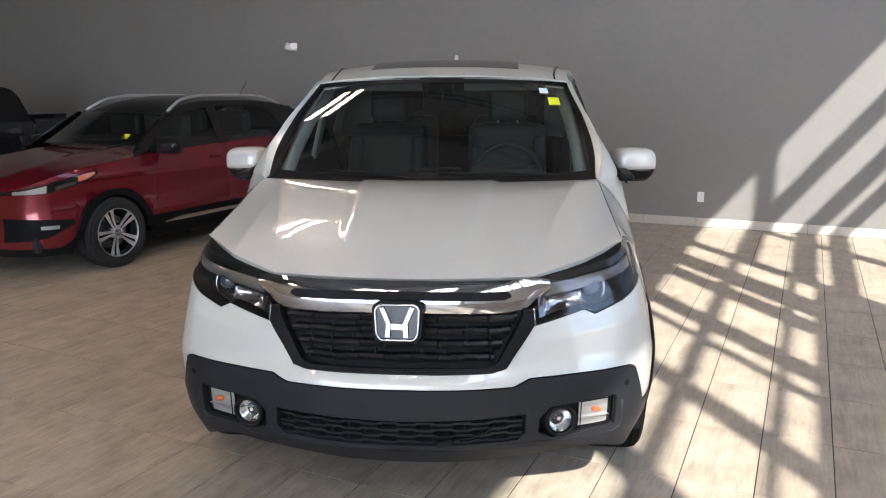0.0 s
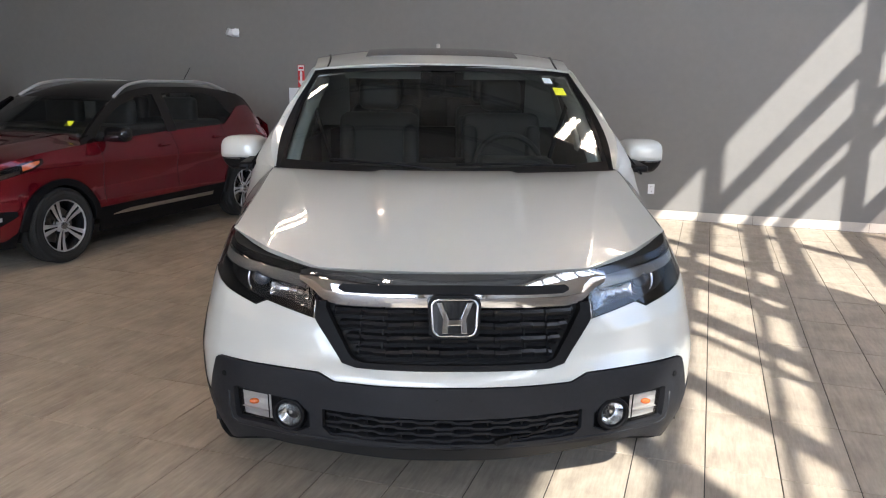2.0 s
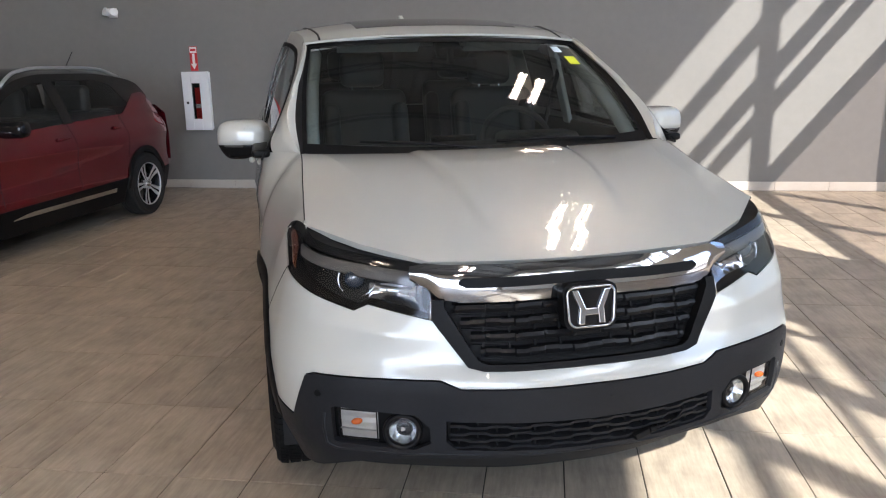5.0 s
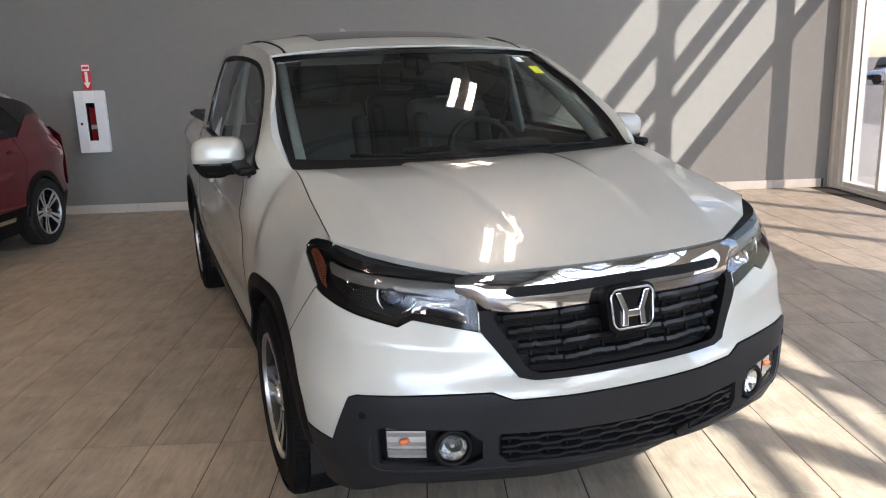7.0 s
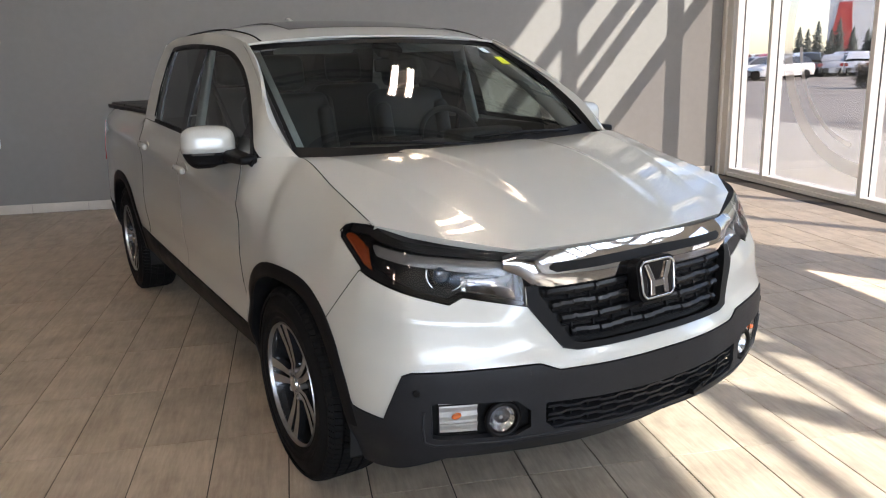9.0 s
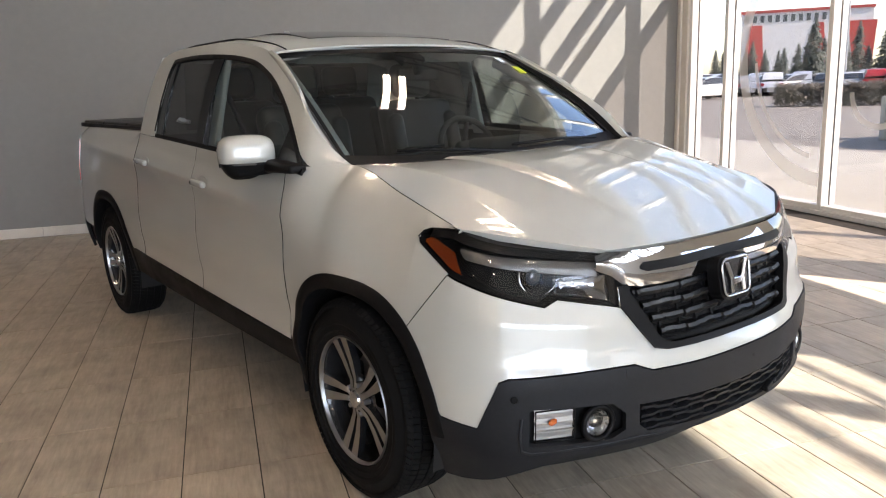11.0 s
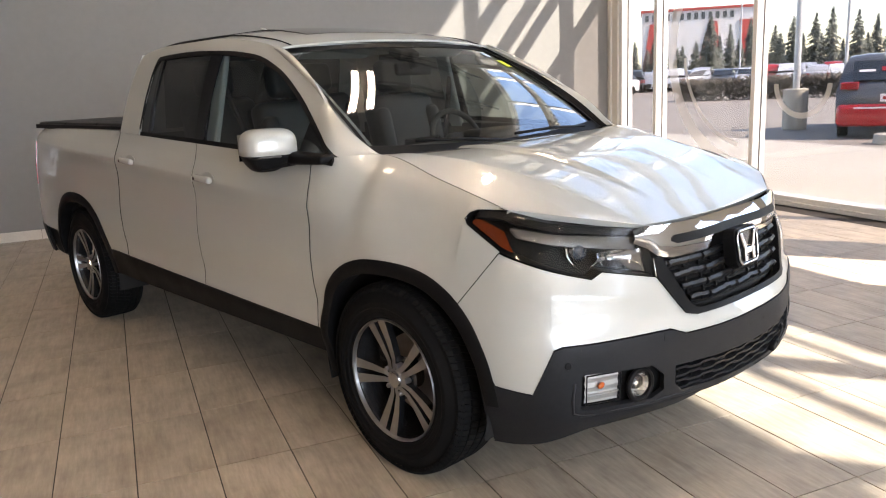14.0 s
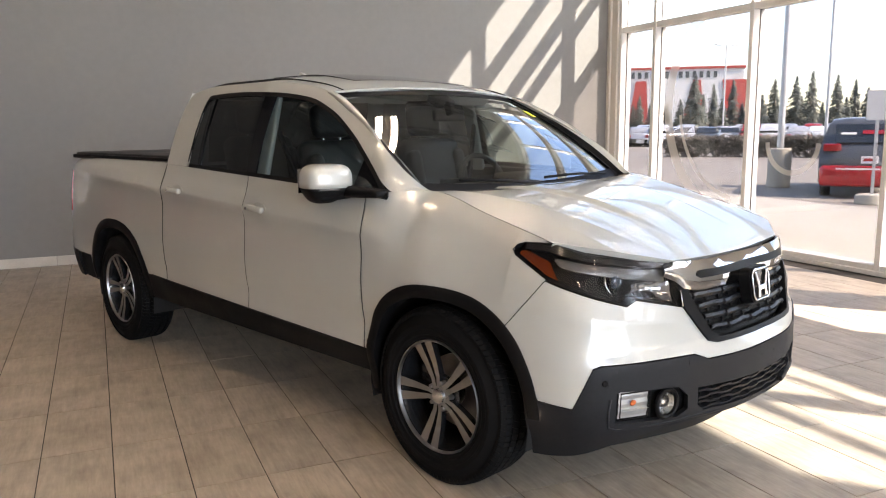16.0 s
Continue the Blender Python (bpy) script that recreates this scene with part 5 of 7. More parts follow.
def tile_material():
    m = material("porcelain_tile", (0.4, 0.36, 0.31), 0.35)
    n = m.node_tree
    info = n.nodes.new("ShaderNodeObjectInfo")
    geo = n.nodes.new("ShaderNodeNewGeometry")
    add = n.nodes.new("ShaderNodeVectorMath")
    add.operation = "MULTIPLY_ADD"
    com = n.nodes.new("ShaderNodeCombineXYZ")
    pick = n.nodes.new("ShaderNodeMath")
    pick.operation = "ADD"
    n.links.new(info.outputs["Random"], pick.inputs[0])
    n.links.new(geo.outputs["Random Per Island"], pick.inputs[1])
    n.links.new(pick.outputs[0], com.inputs[0])
    n.links.new(pick.outputs[0], com.inputs[1])
    n.links.new(com.outputs[0], add.inputs[0])
    add.inputs[1].default_value = (37.0, 91.0, 0)
    n.links.new(geo.outputs["Position"], add.inputs[2])
    mp = n.nodes.new("ShaderNodeMapping")
    mp.inputs["Scale"].default_value = (16, 2.6, 1)
    n.links.new(add.outputs[0], mp.inputs[0])
    streak = noise_of(m, mp.outputs[0], 1.0, 6, 0.65)
    mp2 = n.nodes.new("ShaderNodeMapping")
    mp2.inputs["Scale"].default_value = (60, 7, 1)
    n.links.new(add.outputs[0], mp2.inputs[0])
    fine = noise_of(m, mp2.outputs[0], 1.0, 4, 0.6)
    cloud = noise_of(m, add.outputs[0], 4.0, 4, 0.6)
    c = ramp(m, streak, [(0.28, (0.210, 0.172, 0.132)), (0.5, (0.417, 0.356, 0.281)), (0.72, (0.584, 0.507, 0.405))])
    c = mix(m, 0.40, c, ramp(m, fine, [(0.32, (0.201, 0.164, 0.126)), (0.68, (0.589, 0.512, 0.410))]))
    c = mix(m, 0.35, c, ramp(m, cloud, [(0.35, (0.262, 0.218, 0.169)), (0.65, (0.551, 0.476, 0.381))]))
    shade = n.nodes.new("ShaderNodeMapRange")
    n.links.new(pick.outputs[0], shade.inputs[0])
    shade.inputs[2].default_value = 2.0
    shade.inputs[3].default_value = 0.90
    shade.inputs[4].default_value = 1.10
    com2 = n.nodes.new("ShaderNodeCombineXYZ")
    for i in range(3):
        n.links.new(shade.outputs[0], com2.inputs[i])
    c = mix(m, 1.0, c, com2.outputs[0], "MULTIPLY")
    colour_by(m, c)
    rough_by(m, fine, 0.42, 0.58)
    bsdf(m).inputs["Specular IOR Level"].default_value = 0.35
    bump(m, streak, 0.12, 0.0008)
    return m


TILE = tile_material()
GROUT = mottled("tile_grout", (0.040, 0.036, 0.032), (0.062, 0.056, 0.050), 20, 0.9, spec=0.2)


def struct(name, bm, mat, label="", smooth=False):
    ob = part(name, bm, mat, None, smooth=smooth)
    return tagged(ob, label=label, kind="structure")


floor = struct("floor", box(GLASS_X + 0.2 - X_W, WALL_Y + 0.2 - Y_S, 0.2, ((GLASS_X + 0.2 + X_W) / 2, (WALL_Y + 0.2 + Y_S) / 2, -0.104)), GROUT, "grey-brown wood-look porcelain tile floor")
TX0, TY0, TDX, TDY = -1.225, 0.04, 0.300, 0.605
_tile = box(TDX - 0.005, TDY - 0.005, 0.010, (0, 0, -0.005), 0.0007, 1)
tile_me = bpy.data.meshes.new("tile")
_tile.to_mesh(tile_me)
_tile.free()
tile_me.materials.append(TILE)
rest_v, rest_f, count = [], [], 0
i0, i1 = int((X_W - TX0) / TDX) + 1, int((GLASS_X - TX0) / TDX) + 1
j0, j1 = int((Y_S - TY0) / TDY) + 1, int((WALL_Y - TY0) / TDY) + 1
rng = random.Random(5)
far_tiles = []
for i in range(i0, i1):
    for j in range(j0, j1):
        cx, cy = TX0 + (i + 0.5) * TDX, TY0 + (j + 0.5) * TDY
        dz = rng.uniform(-0.0006, 0.0006)
        wx = (TDX - 0.004) / 2
        wy0, wy1 = -(TDY - 0.004) / 2, (TDY - 0.004) / 2
        if cy + wy1 > WALL_Y - 0.02:
            wy1 = WALL_Y - 0.02 - cy
        if cx + wx > GLASS_X:
            continue
        whole = cy + (TDY - 0.004) / 2 <= WALL_Y - 0.02
        if whole and -3.3 < cx < 3.3 and -1.2 < cy < 4.2 and count < 300 and not (abs(cx) < 0.6 and 0.5 < cy < 3.0):
            ob = new("tile", tile_me)
            ob.parent = floor
            ob.location = (cx, cy, dz)
            count += 1
        else:
            b = len(rest_v)
            e = 0.0006
            rest_v += [(cx - wx, cy + wy0, -0.004), (cx + wx, cy + wy0, -0.004), (cx + wx, cy + wy1, -0.004), (cx - wx, cy + wy1, -0.004),
                       (cx - wx + e, cy + wy0 + e, dz), (cx + wx - e, cy + wy0 + e, dz), (cx + wx - e, cy + wy1 - e, dz), (cx - wx + e, cy + wy1 - e, dz)]
            rest_f += [(b + 4, b + 5, b + 6, b + 7), (b, b + 1, b + 5, b + 4), (b + 1, b + 2, b + 6, b + 5), (b + 2, b + 3, b + 7, b + 6), (b + 3, b, b + 4, b + 7)]
tagged(part("floor_tiles", mesh_of("floor_tiles", rest_v, rest_f, TILE), TILE, floor), kind="stuff")

struct("wall_north", box(GLASS_X + 0.3 - X_W, 0.2, CEIL + 0.2, ((GLASS_X + 0.3 + X_W) / 2, WALL_Y + 0.10, CEIL / 2)), WALL_GREY, "smooth dark grey painted showroom wall")
struct("wall_west", box(0.2, WALL_Y - Y_S, CEIL + 0.2, (X_W - 0.1, (WALL_Y + Y_S) / 2, CEIL / 2)), WALL_GREY, "dark grey painted wall")
S_X0, S_X1, S_TOP = -3.2, 4.4, 4.34
struct("wall_south", join(box(GLASS_X + 0.3 - X_W, 0.2, CEIL + 0.1 - S_TOP, ((GLASS_X + 0.3 + X_W) / 2, Y_S - 0.1, (CEIL + 0.1 + S_TOP) / 2)), box(S_X0 - X_W, 0.2, S_TOP, ((S_X0 + X_W) / 2, Y_S - 0.1, S_TOP / 2)),
                          box(GLASS_X + 0.3 - S_X1, 0.2, S_TOP, ((GLASS_X + 0.3 + S_X1) / 2, Y_S - 0.1, S_TOP / 2))), WALL_WARM, "plain pale wall round the front windows")
struct("ceiling", box(GLASS_X + 0.5 - X_W, WALL_Y + 0.4 - Y_S, 0.2, ((GLASS_X + 0.3 + X_W) / 2, (WALL_Y + Y_S) / 2, CEIL + 0.1)), CEIL_MAT, "dark open showroom ceiling")
# open-web joists under the ceiling
for k in range(9):
    y0 = WALL_Y - 1.2 - 1.9 * k
    bm = join(box(GLASS_X - X_W, 0.07, 0.07, ((GLASS_X + X_W) / 2, y0, CEIL - 0.10)), box(GLASS_X - X_W, 0.07, 0.07, ((GLASS_X + X_W) / 2, y0, CEIL - 0.62)))
    n = 24
    st = (GLASS_X - X_W) / n
    for q in range(n):
        bm = join(bm, box(0.86, 0.03, 0.03, rot=(0, 38 if q % 2 else -38, 0), at=(X_W + (q + 0.5) * st, y0, CEIL - 0.36)))
    tagged(part("roof_joist", bm, JOIST, None), "dark steel open-web roof joist", "joist", "roof joists", "structure")

# skirting tiles along the wall
sk = struct("skirting", box(GLASS_X - 0.1 - X_W, 0.006, 0.105, ((GLASS_X - 0.1 + X_W) / 2, WALL_Y - 0.003, 0.0525)), GROUT, "pale tile skirting")
_b = box(0.597, 0.010, 0.105, (0, 0, 0.054), 0.002, 1)
sk_me = bpy.data.meshes.new("skirting_tile")
_b.to_mesh(sk_me)
_b.free()
sk_me.materials.append(SKIRT)
for k in range(27):
    ob = new("tile", sk_me)
    ob.parent = sk
    ob.location = (GLASS_X - 0.43 - 0.6 * k, WALL_Y - 0.008, 0)

# curtain wall: tall bays beside the corner, then a clerestory over a plain wall with an added, unseen glazed opening
CLEAR_PANE = glass("clear_opening_glass", (0.98, 1.0, 0.99), 0.0, 0.95)
MUL = [5.99, 5.26, 3.59, 1.84, 0.08]
TRANS = [(0.02, 0.10), (2.755, 2.83), (3.65, 3.70), (4.03, 4.12), (4.68, 4.77), (5.62, 5.76)]
DEPTH, HEAD = 0.18, 5.74
win = tagged(thing("window_1"), "tall glazed curtain wall with pale metal mullions", kind="structure")
for y in MUL:
    part("mullion", box(DEPTH, 0.06, HEAD, (GLASS_X + DEPTH / 2, y + 0.03, HEAD / 2), 0.004, 1), FRAME, win)
    part("gasket", box(0.012, 0.072, HEAD, (GLASS_X + 0.10, y + 0.03, HEAD / 2 + 0.002)), GASKET, win)
for a, b in TRANS:
    for y0, y1 in zip(MUL[1:], MUL[:-1]):
        part("transom", box(DEPTH - 0.01, y1 - y0 - 0.064, b - a, (GLASS_X + DEPTH / 2, (y0 + y1) / 2 + 0.03, (a + b) / 2), 0.004, 1), FRAME, win)
for (a0, a1), (b0, b1) in zip(TRANS, TRANS[1:]):
    for y0, y1 in zip(MUL[1:], MUL[:-1]):
        low = b0 < 3
        p = part("pane", box(0.008, y1 - y0 - 0.05, b0 - a1 + 0.01, (GLASS_X + 0.10, (y0 + y1) / 2 + 0.03, (a1 + b0) / 2)), PANE_LOW if low else PANE, win, "lightly tinted pane" if low else "")
# clerestory band further along
CLER = [(-0.82, 0.43), (-1.27, 0.28), (-2.20, 0.26), (-2.50, 0.07), (-3.45, 0.20), (-4.58, 0.24), (-6.2, 0.20), (-7.9, 0.20), (-9.6, 0.20)]
C_SILL = 3.87
clere = tagged(thing("window_3"), "high strip of windows with pale metal mullions", kind="structure")
for y, w in CLER:
    part("mullion", box(0.06, w, HEAD - C_SILL, (GLASS_X + 0.03, y + w / 2, (HEAD + C_SILL) / 2), 0.004, 1), FRAME, clere)
edges = [(0.08, 0.06)] + CLER
for (y1, _), (y0, w) in zip(edges, edges[1:]):
    lo_, hi_ = y0 + w + 0.002, y1 - 0.002
    for a, b in ((4.09, 4.13), (4.70, 4.79)):
        part("transom", box(0.055, hi_ - lo_, b - a, (GLASS_X + 0.03, (lo_ + hi_) / 2, (a + b) / 2), 0.004, 1), FRAME, clere)
    for a, b in ((C_SILL, 4.092), (4.128, 4.702), (4.788, HEAD)):
        part("pane", box(0.008, hi_ - lo_ + 0.01, b - a, (GLASS_X + 0.035, (lo_ + hi_) / 2, (a + b) / 2)), PANE, clere)
# unseen opening, added so that a bright sun patch falls on the floor
D_Y0, D_Y1, D_TOP = -1.97, -0.62, 2.68
door = tagged(thing("sun_opening"), "added clear glass opening in a pale metal frame, out of view", kind="structure")
for y0, y1, z0, z1 in ((D_Y0, D_Y0 + 0.06, 0, D_TOP), (D_Y1 - 0.06, D_Y1, 0, D_TOP), (D_Y0 + 0.062, D_Y1 - 0.062, D_TOP - 0.06, D_TOP), (D_Y0 + 0.062, D_Y1 - 0.062, 0.0, 0.12)):
    part("door_frame", box(0.07, y1 - y0, z1 - z0, (GLASS_X + 0.06, (y0 + y1) / 2, (z0 + z1) / 2), 0.004, 1), FRAME, door)
part("pane", box(0.008, D_Y1 - D_Y0 - 0.11, D_TOP - 0.17, (GLASS_X + 0.06, (D_Y0 + D_Y1) / 2, (D_TOP + 0.06) / 2)), CLEAR_PANE, door)
E_Y0 = CLER[-1][0]
struct("wall_east", join(box(0.14, 0.076 - D_Y1 - 0.002, C_SILL, (GLASS_X + 0.08, (0.076 + D_Y1 + 0.002) / 2, C_SILL / 2)), box(0.14, D_Y0 - E_Y0 - 0.002, C_SILL, (GLASS_X + 0.08, (D_Y0 + E_Y0 - 0.002) / 2, C_SILL / 2)),
                         box(0.14, D_Y1 - D_Y0 + 0.002, C_SILL - D_TOP - 0.002, (GLASS_X + 0.08, (D_Y0 + D_Y1) / 2, (C_SILL + D_TOP + 0.002) / 2))), WALL_WARM, "pale wall under the high windows")
# front windows behind the camera
front = tagged(thing("window_2"), "glazed shop front with pale metal mullions", kind="structure")
S_MUL = [S_X0 + 0.03 + (S_X1 - S_X0 - 0.06) * k / 4 for k in range(5)]
for x in S_MUL:
    part("mullion", box(0.06, 0.16, S_TOP, (x, Y_S - 0.1, S_TOP / 2), 0.004, 1), FRAME, front)
for x0, x1 in zip(S_MUL, S_MUL[1:]):
    for a, b in ((0.02, 0.10), (2.755, 2.83), (4.26, 4.335)):
        part("transom", box(x1 - x0 - 0.064, 0.15, b - a, ((x0 + x1) / 2, Y_S - 0.1, (a + b) / 2), 0.004, 1), FRAME, front)
    for a, b in ((0.095, 2.76), (2.825, 4.265)):
        part("pane", box(x1 - x0 - 0.05, 0.008, b - a, ((x0 + x1) / 2, Y_S - 0.1, (a + b) / 2)), PANE_DEEP, front)
struct("wall_east_head", box(0.3, WALL_Y - Y_S, CEIL - HEAD, (GLASS_X + 0.19, (WALL_Y + Y_S) / 2, (CEIL + HEAD) / 2)), WALL_WARM, "pale wall over the glazing")
struct("wall_east_pier", box(0.26, E_Y0 - 0.002 - Y_S, HEAD - 0.002, (GLASS_X + 0.13, (E_Y0 - 0.002 + Y_S) / 2, HEAD / 2 - 0.001)), WALL_WARM, "pale wall beside the glazing")
struct("corner_post", join(box(0.10, 0.19, CEIL, (GLASS_X + 0.02, 6.145, CEIL / 2), 0.006), box(0.05, 0.07, CEIL, (GLASS_X - 0.035, 6.205, CEIL / 2), 0.01)), WALL_WARM, "cream corner post beside the glazing")
struct("window_sill", box(0.10, MUL[0] - MUL[-1], 0.05, (GLASS_X + 0.03, (MUL[0] + MUL[-1]) / 2, 0.024), 0.006, 1), FRAME, "pale metal sill")
# pale curved film stripes on the lower panes
FILM = bpy.data.materials.new("frosted_film")
FILM.use_nodes = True
_n = FILM.node_tree
_tr = _n.nodes.new("ShaderNodeBsdfTransparent")
_mx = _n.nodes.new("ShaderNodeMixShader")
_mx.inputs[0].default_value = 0.36
bsdf(FILM).inputs["Base Color"].default_value = (0.9, 0.88, 0.84, 1)
_n.links.new(_tr.outputs[0], _mx.inputs[1])
_n.links.new(bsdf(FILM).outputs[0], _mx.inputs[2])
_n.links.new(_mx.outputs[0], _n.nodes["Material Output"].inputs[0])


def film_arc(cy, cz, r, w, a0, a1):
    ts = np.linspace(radians(a0), radians(a1), 40)
    g = np.array([[(GLASS_X + 0.094, cy + q * math.cos(t), cz + q * math.sin(t)) for t in ts] for q in (r, r + w)])
    ob = sheets("window_film", [g], FILM, None, sharp=0)
    ob.visible_shadow = False
    return tagged(ob, "pale translucent curved film on the window glass", "window film", "window films", "structure")


film_arc(3.71, 1.70, 1.28, 0.15, -88, 58)
film_arc(3.71, 1.70, 1.10, 0.05, -80, -5)
film_arc(3.04, 1.28, 0.31, 0.06, -178, -2)

# fluorescent high-bay lights
LAMP_W = material("white_light_housing", (0.75, 0.75, 0.75), 0.4)
LAMP_GREY = material("grey_light_housing", (0.10, 0.10, 0.10), 0.5)
TUBE = glow("fluorescent_tube", (1.0, 0.82, 0.58), 10.0)


def high_bay(x, y, z, rz):
    L = thing("high_bay_light", pose(x, y, z, 0, 0, rz), label="white hanging fluorescent high-bay light, switched on", category="ceiling light", group="high-bay lights")
    part("housing", box(0.46, 1.26, 0.05, (0, 0, 0.06), 0.01), LAMP_GREY, L)
    for dx in (-0.145, 0.145):
        part("reflector_trough", box(0.15, 1.24, 0.02, (dx, 0, 0.025), 0.006), LAMP_W, L)
        for e in (-0.034, 0.034):
            part("tube", box(0.022, 1.19, 0.024, (dx + e, 0, 0.0), 0.008, 2), TUBE, L, "glowing tube")
    part("cable", cyl(0.004, 0.004, CEIL - z - 0.085, (0, 0, (CEIL - z) / 2 + 0.0425), 8), BLACK, L)
    return L


for x, y in [(x_, y_) for x_ in (1.30, -3.5, -8.4) for y_ in (2.75, -1.5, -5.7, -8.9) if x_ > -8 or y_ < -5]:
    high_bay(x, y, 5.6, 0)

# extinguisher cabinet and its sign
CAB_WHITE = mottled("cabinet_white", (0.74, 0.75, 0.77), (0.80, 0.81, 0.83), 6, 0.4)
RED = material("red_enamel", (0.55, 0.018, 0.014), 0.3, 0, 0.6)
RED_SIGN = material("red_sign", (0.60, 0.025, 0.030), 0.45)
WHITE_SIGN = material("white_print", (0.80, 0.78, 0.76), 0.5)
CAB_X, CAB_Z0, CAB_Z1 = -4.150, 0.745, 1.462
cab = thing("extinguisher_cabinet", pose(CAB_X, WALL_Y, 0), label="white recessed fire extinguisher cabinet with a narrow window", category="cabinet")
cw, ch, cz = 0.345, CAB_Z1 - CAB_Z0, (CAB_Z0 + CAB_Z1) / 2
wx0, wz0, wz1 = 0.055, CAB_Z0 + 0.14, CAB_Z1 - 0.14
for bx, bz, bw, bh in ((-(cw / 2 + wx0) / 2, cz, cw / 2 - wx0, ch), ((cw / 2 + wx0) / 2, cz, cw / 2 - wx0, ch), (0, (CAB_Z0 + wz0) / 2, 2 * wx0, wz0 - CAB_Z0), (0, (CAB_Z1 + wz1) / 2, 2 * wx0, CAB_Z1 - wz1)):
    part("door_frame", box(bw, 0.035, bh, (bx, -0.075, bz), 0.004, 1), CAB_WHITE, cab)
part("body", box(cw - 0.02, 0.055, ch - 0.02, (0, -0.029, cz), 0.004, 1), CAB_WHITE, cab)
part("window_back", box(2 * wx0 + 0.01, 0.004, wz1 - wz0 + 0.01, (0, -0.059, cz)), VOID, cab)
part("window_pane", box(2 * wx0, 0.003, wz1 - wz0, (0, -0.080, cz)), PANE, cab)
part("latch", box(0.025, 0.012, 0.03, (-0.115, -0.097, cz - 0.02), 0.004), BLACK, cab)
ext = thing("fire_extinguisher", pose(CAB_X, WALL_Y, 0), label="red fire extinguisher inside the wall cabinet", category="fire extinguisher")
part("cylinder", box(0.07, 0.012, 0.40, (0.012, -0.069, cz - 0.03), 0.005), RED, ext)
part("tag", box(0.064, 0.003, 0.05, (0.012, -0.0765, cz - 0.06)), WHITE_SIGN, ext)
part("valve", box(0.05, 0.012, 0.07, (0.012, -0.069, cz + 0.19), 0.004), BLACK, ext)
sign = thing("fire_sign", pose(CAB_X + 0.0, WALL_Y, 0), label="narrow red sign with a white down arrow", category="sign")
sw, s0, s1 = 0.098, CAB_Z1 + 0.010, 1.765
part("plate", box(sw, 0.004, s1 - s0, (-0.03, -0.003, (s0 + s1) / 2)), RED_SIGN, sign)
part("panel", box(sw - 0.012, 0.002, 0.070, (-0.03, -0.0065, s1 - 0.042)), WHITE_SIGN, sign)
part("word_bar", box(sw - 0.030, 0.002, 0.030, (-0.03, -0.0085, s1 - 0.042)), RED_SIGN, sign)
part("arrow", slab([(-0.016 - 0.03, s1 - 0.085), (-0.03 - 0.016, s0 + 0.085), (-0.03 - 0.040, s0 + 0.085), (-0.03, s0 + 0.018), (-0.03 + 0.040, s0 + 0.085), (-0.03 + 0.016, s0 + 0.085), (-0.03 + 0.016, s1 - 0.085)], 0.002, -0.0075), WHITE_SIGN, sign)
# twin-head emergency lamp on the wall
em = thing("emergency_light", pose(-5.176, WALL_Y, 2.185), label="small white twin-head emergency lamp on the wall", category="wall light")
part("base", box(0.11, 0.03, 0.11, (0, -0.016, 0.0), 0.008), CAB_WHITE, em)
for sgn in (1, -1):
    part("head", cyl(0.040, 0.052, 0.075, seg=24, rot=(70, 0, sgn * 35), bevel=0.006), CAB_WHITE, em, m=pose(sgn * 0.045, -0.075, -0.005 * sgn))
# wall socket
so = thing("wall_socket", pose(0.48, WALL_Y, 0.352), label="white duplex wall socket on a grey wall", category="wall socket")
part("plate", box(0.075, 0.008, 0.118, (0, -0.004, 0), 0.003, 1), CAB_WHITE, so)
for dz in (-0.026, 0.026):
    part("outlet", box(0.034, 0.004, 0.030, (0, -0.009, dz), 0.004, 2), CAB_WHITE, so)
    for dx in (-0.007, 0.007):
        part("slot", box(0.003, 0.002, 0.009, (dx, -0.0112, dz)), VOID, so)


# ---------------------------------------------------------------- the red crossover beside the truck
RED_PAINT = material("dark_red_metallic_paint", (0.15, 0.004, 0.012), 0.22, 0.55, 1.0)
_v = world_coords(RED_PAINT)
colour_by(RED_PAINT, ramp(RED_PAINT, noise_of(RED_PAINT, _v, 3.0, 3), [(0.3, (0.165, 0.0040, 0.011)), (0.7, (0.190, 0.0048, 0.013))]))
bump(RED_PAINT, noise_of(RED_PAINT, _v, 900, 1), 0.02, 0.0005)
GLASS_SMOKE = glass("smoked_glass", (0.62, 0.65, 0.65), 0.0, 0.75, 0.06, 4.0)
BRIGHT_ALLOY = mottled("bright_alloy", (0.62, 0.62, 0.63), (0.72, 0.72, 0.73), 30, 0.34, 0.42, metal=0.8)
# greyer rubber for the red car's tyres
GREY_RUBBER = mottled("grey_tyre_rubber", (0.016, 0.016, 0.016), (0.030, 0.029, 0.028), 9, 0.7, 0.85, spec=0.2, grain=0.3, grain_scale=700)
ROOF_BLACK = material("black_roof_paint", (0.006, 0.005, 0.005), 0.12, 0.0, 0.2, 0.3)
suv = thing("crossover_car", pose(-4.98, 1.985, 0, 0, 0, -2.4), label="dark red crossover car with a black roof and silver roof rails", category="car")


def suv_x(y, z):
    """Half width of the red car at a place along it and a height."""
    plan = pchip([-0.86, -0.80, -0.70, -0.5, -0.2, 0.5, 2.0, 2.8, 3.1, 3.3, 3.38], [0.0, 0.42, 0.66, 0.80, 0.865, 0.88, 0.88, 0.85, 0.80, 0.70, 0.0], y)
    tuck = pchip([0.18, 0.35, 0.48, 0.60, 0.72, 0.84, 0.90, 0.96, 1.05], [0.08, 0.03, 0.006, 0.020, 0.016, -0.002, 0.010, 0.042, 0.09], z)
    return np.maximum(plan - tuck, 0.0)


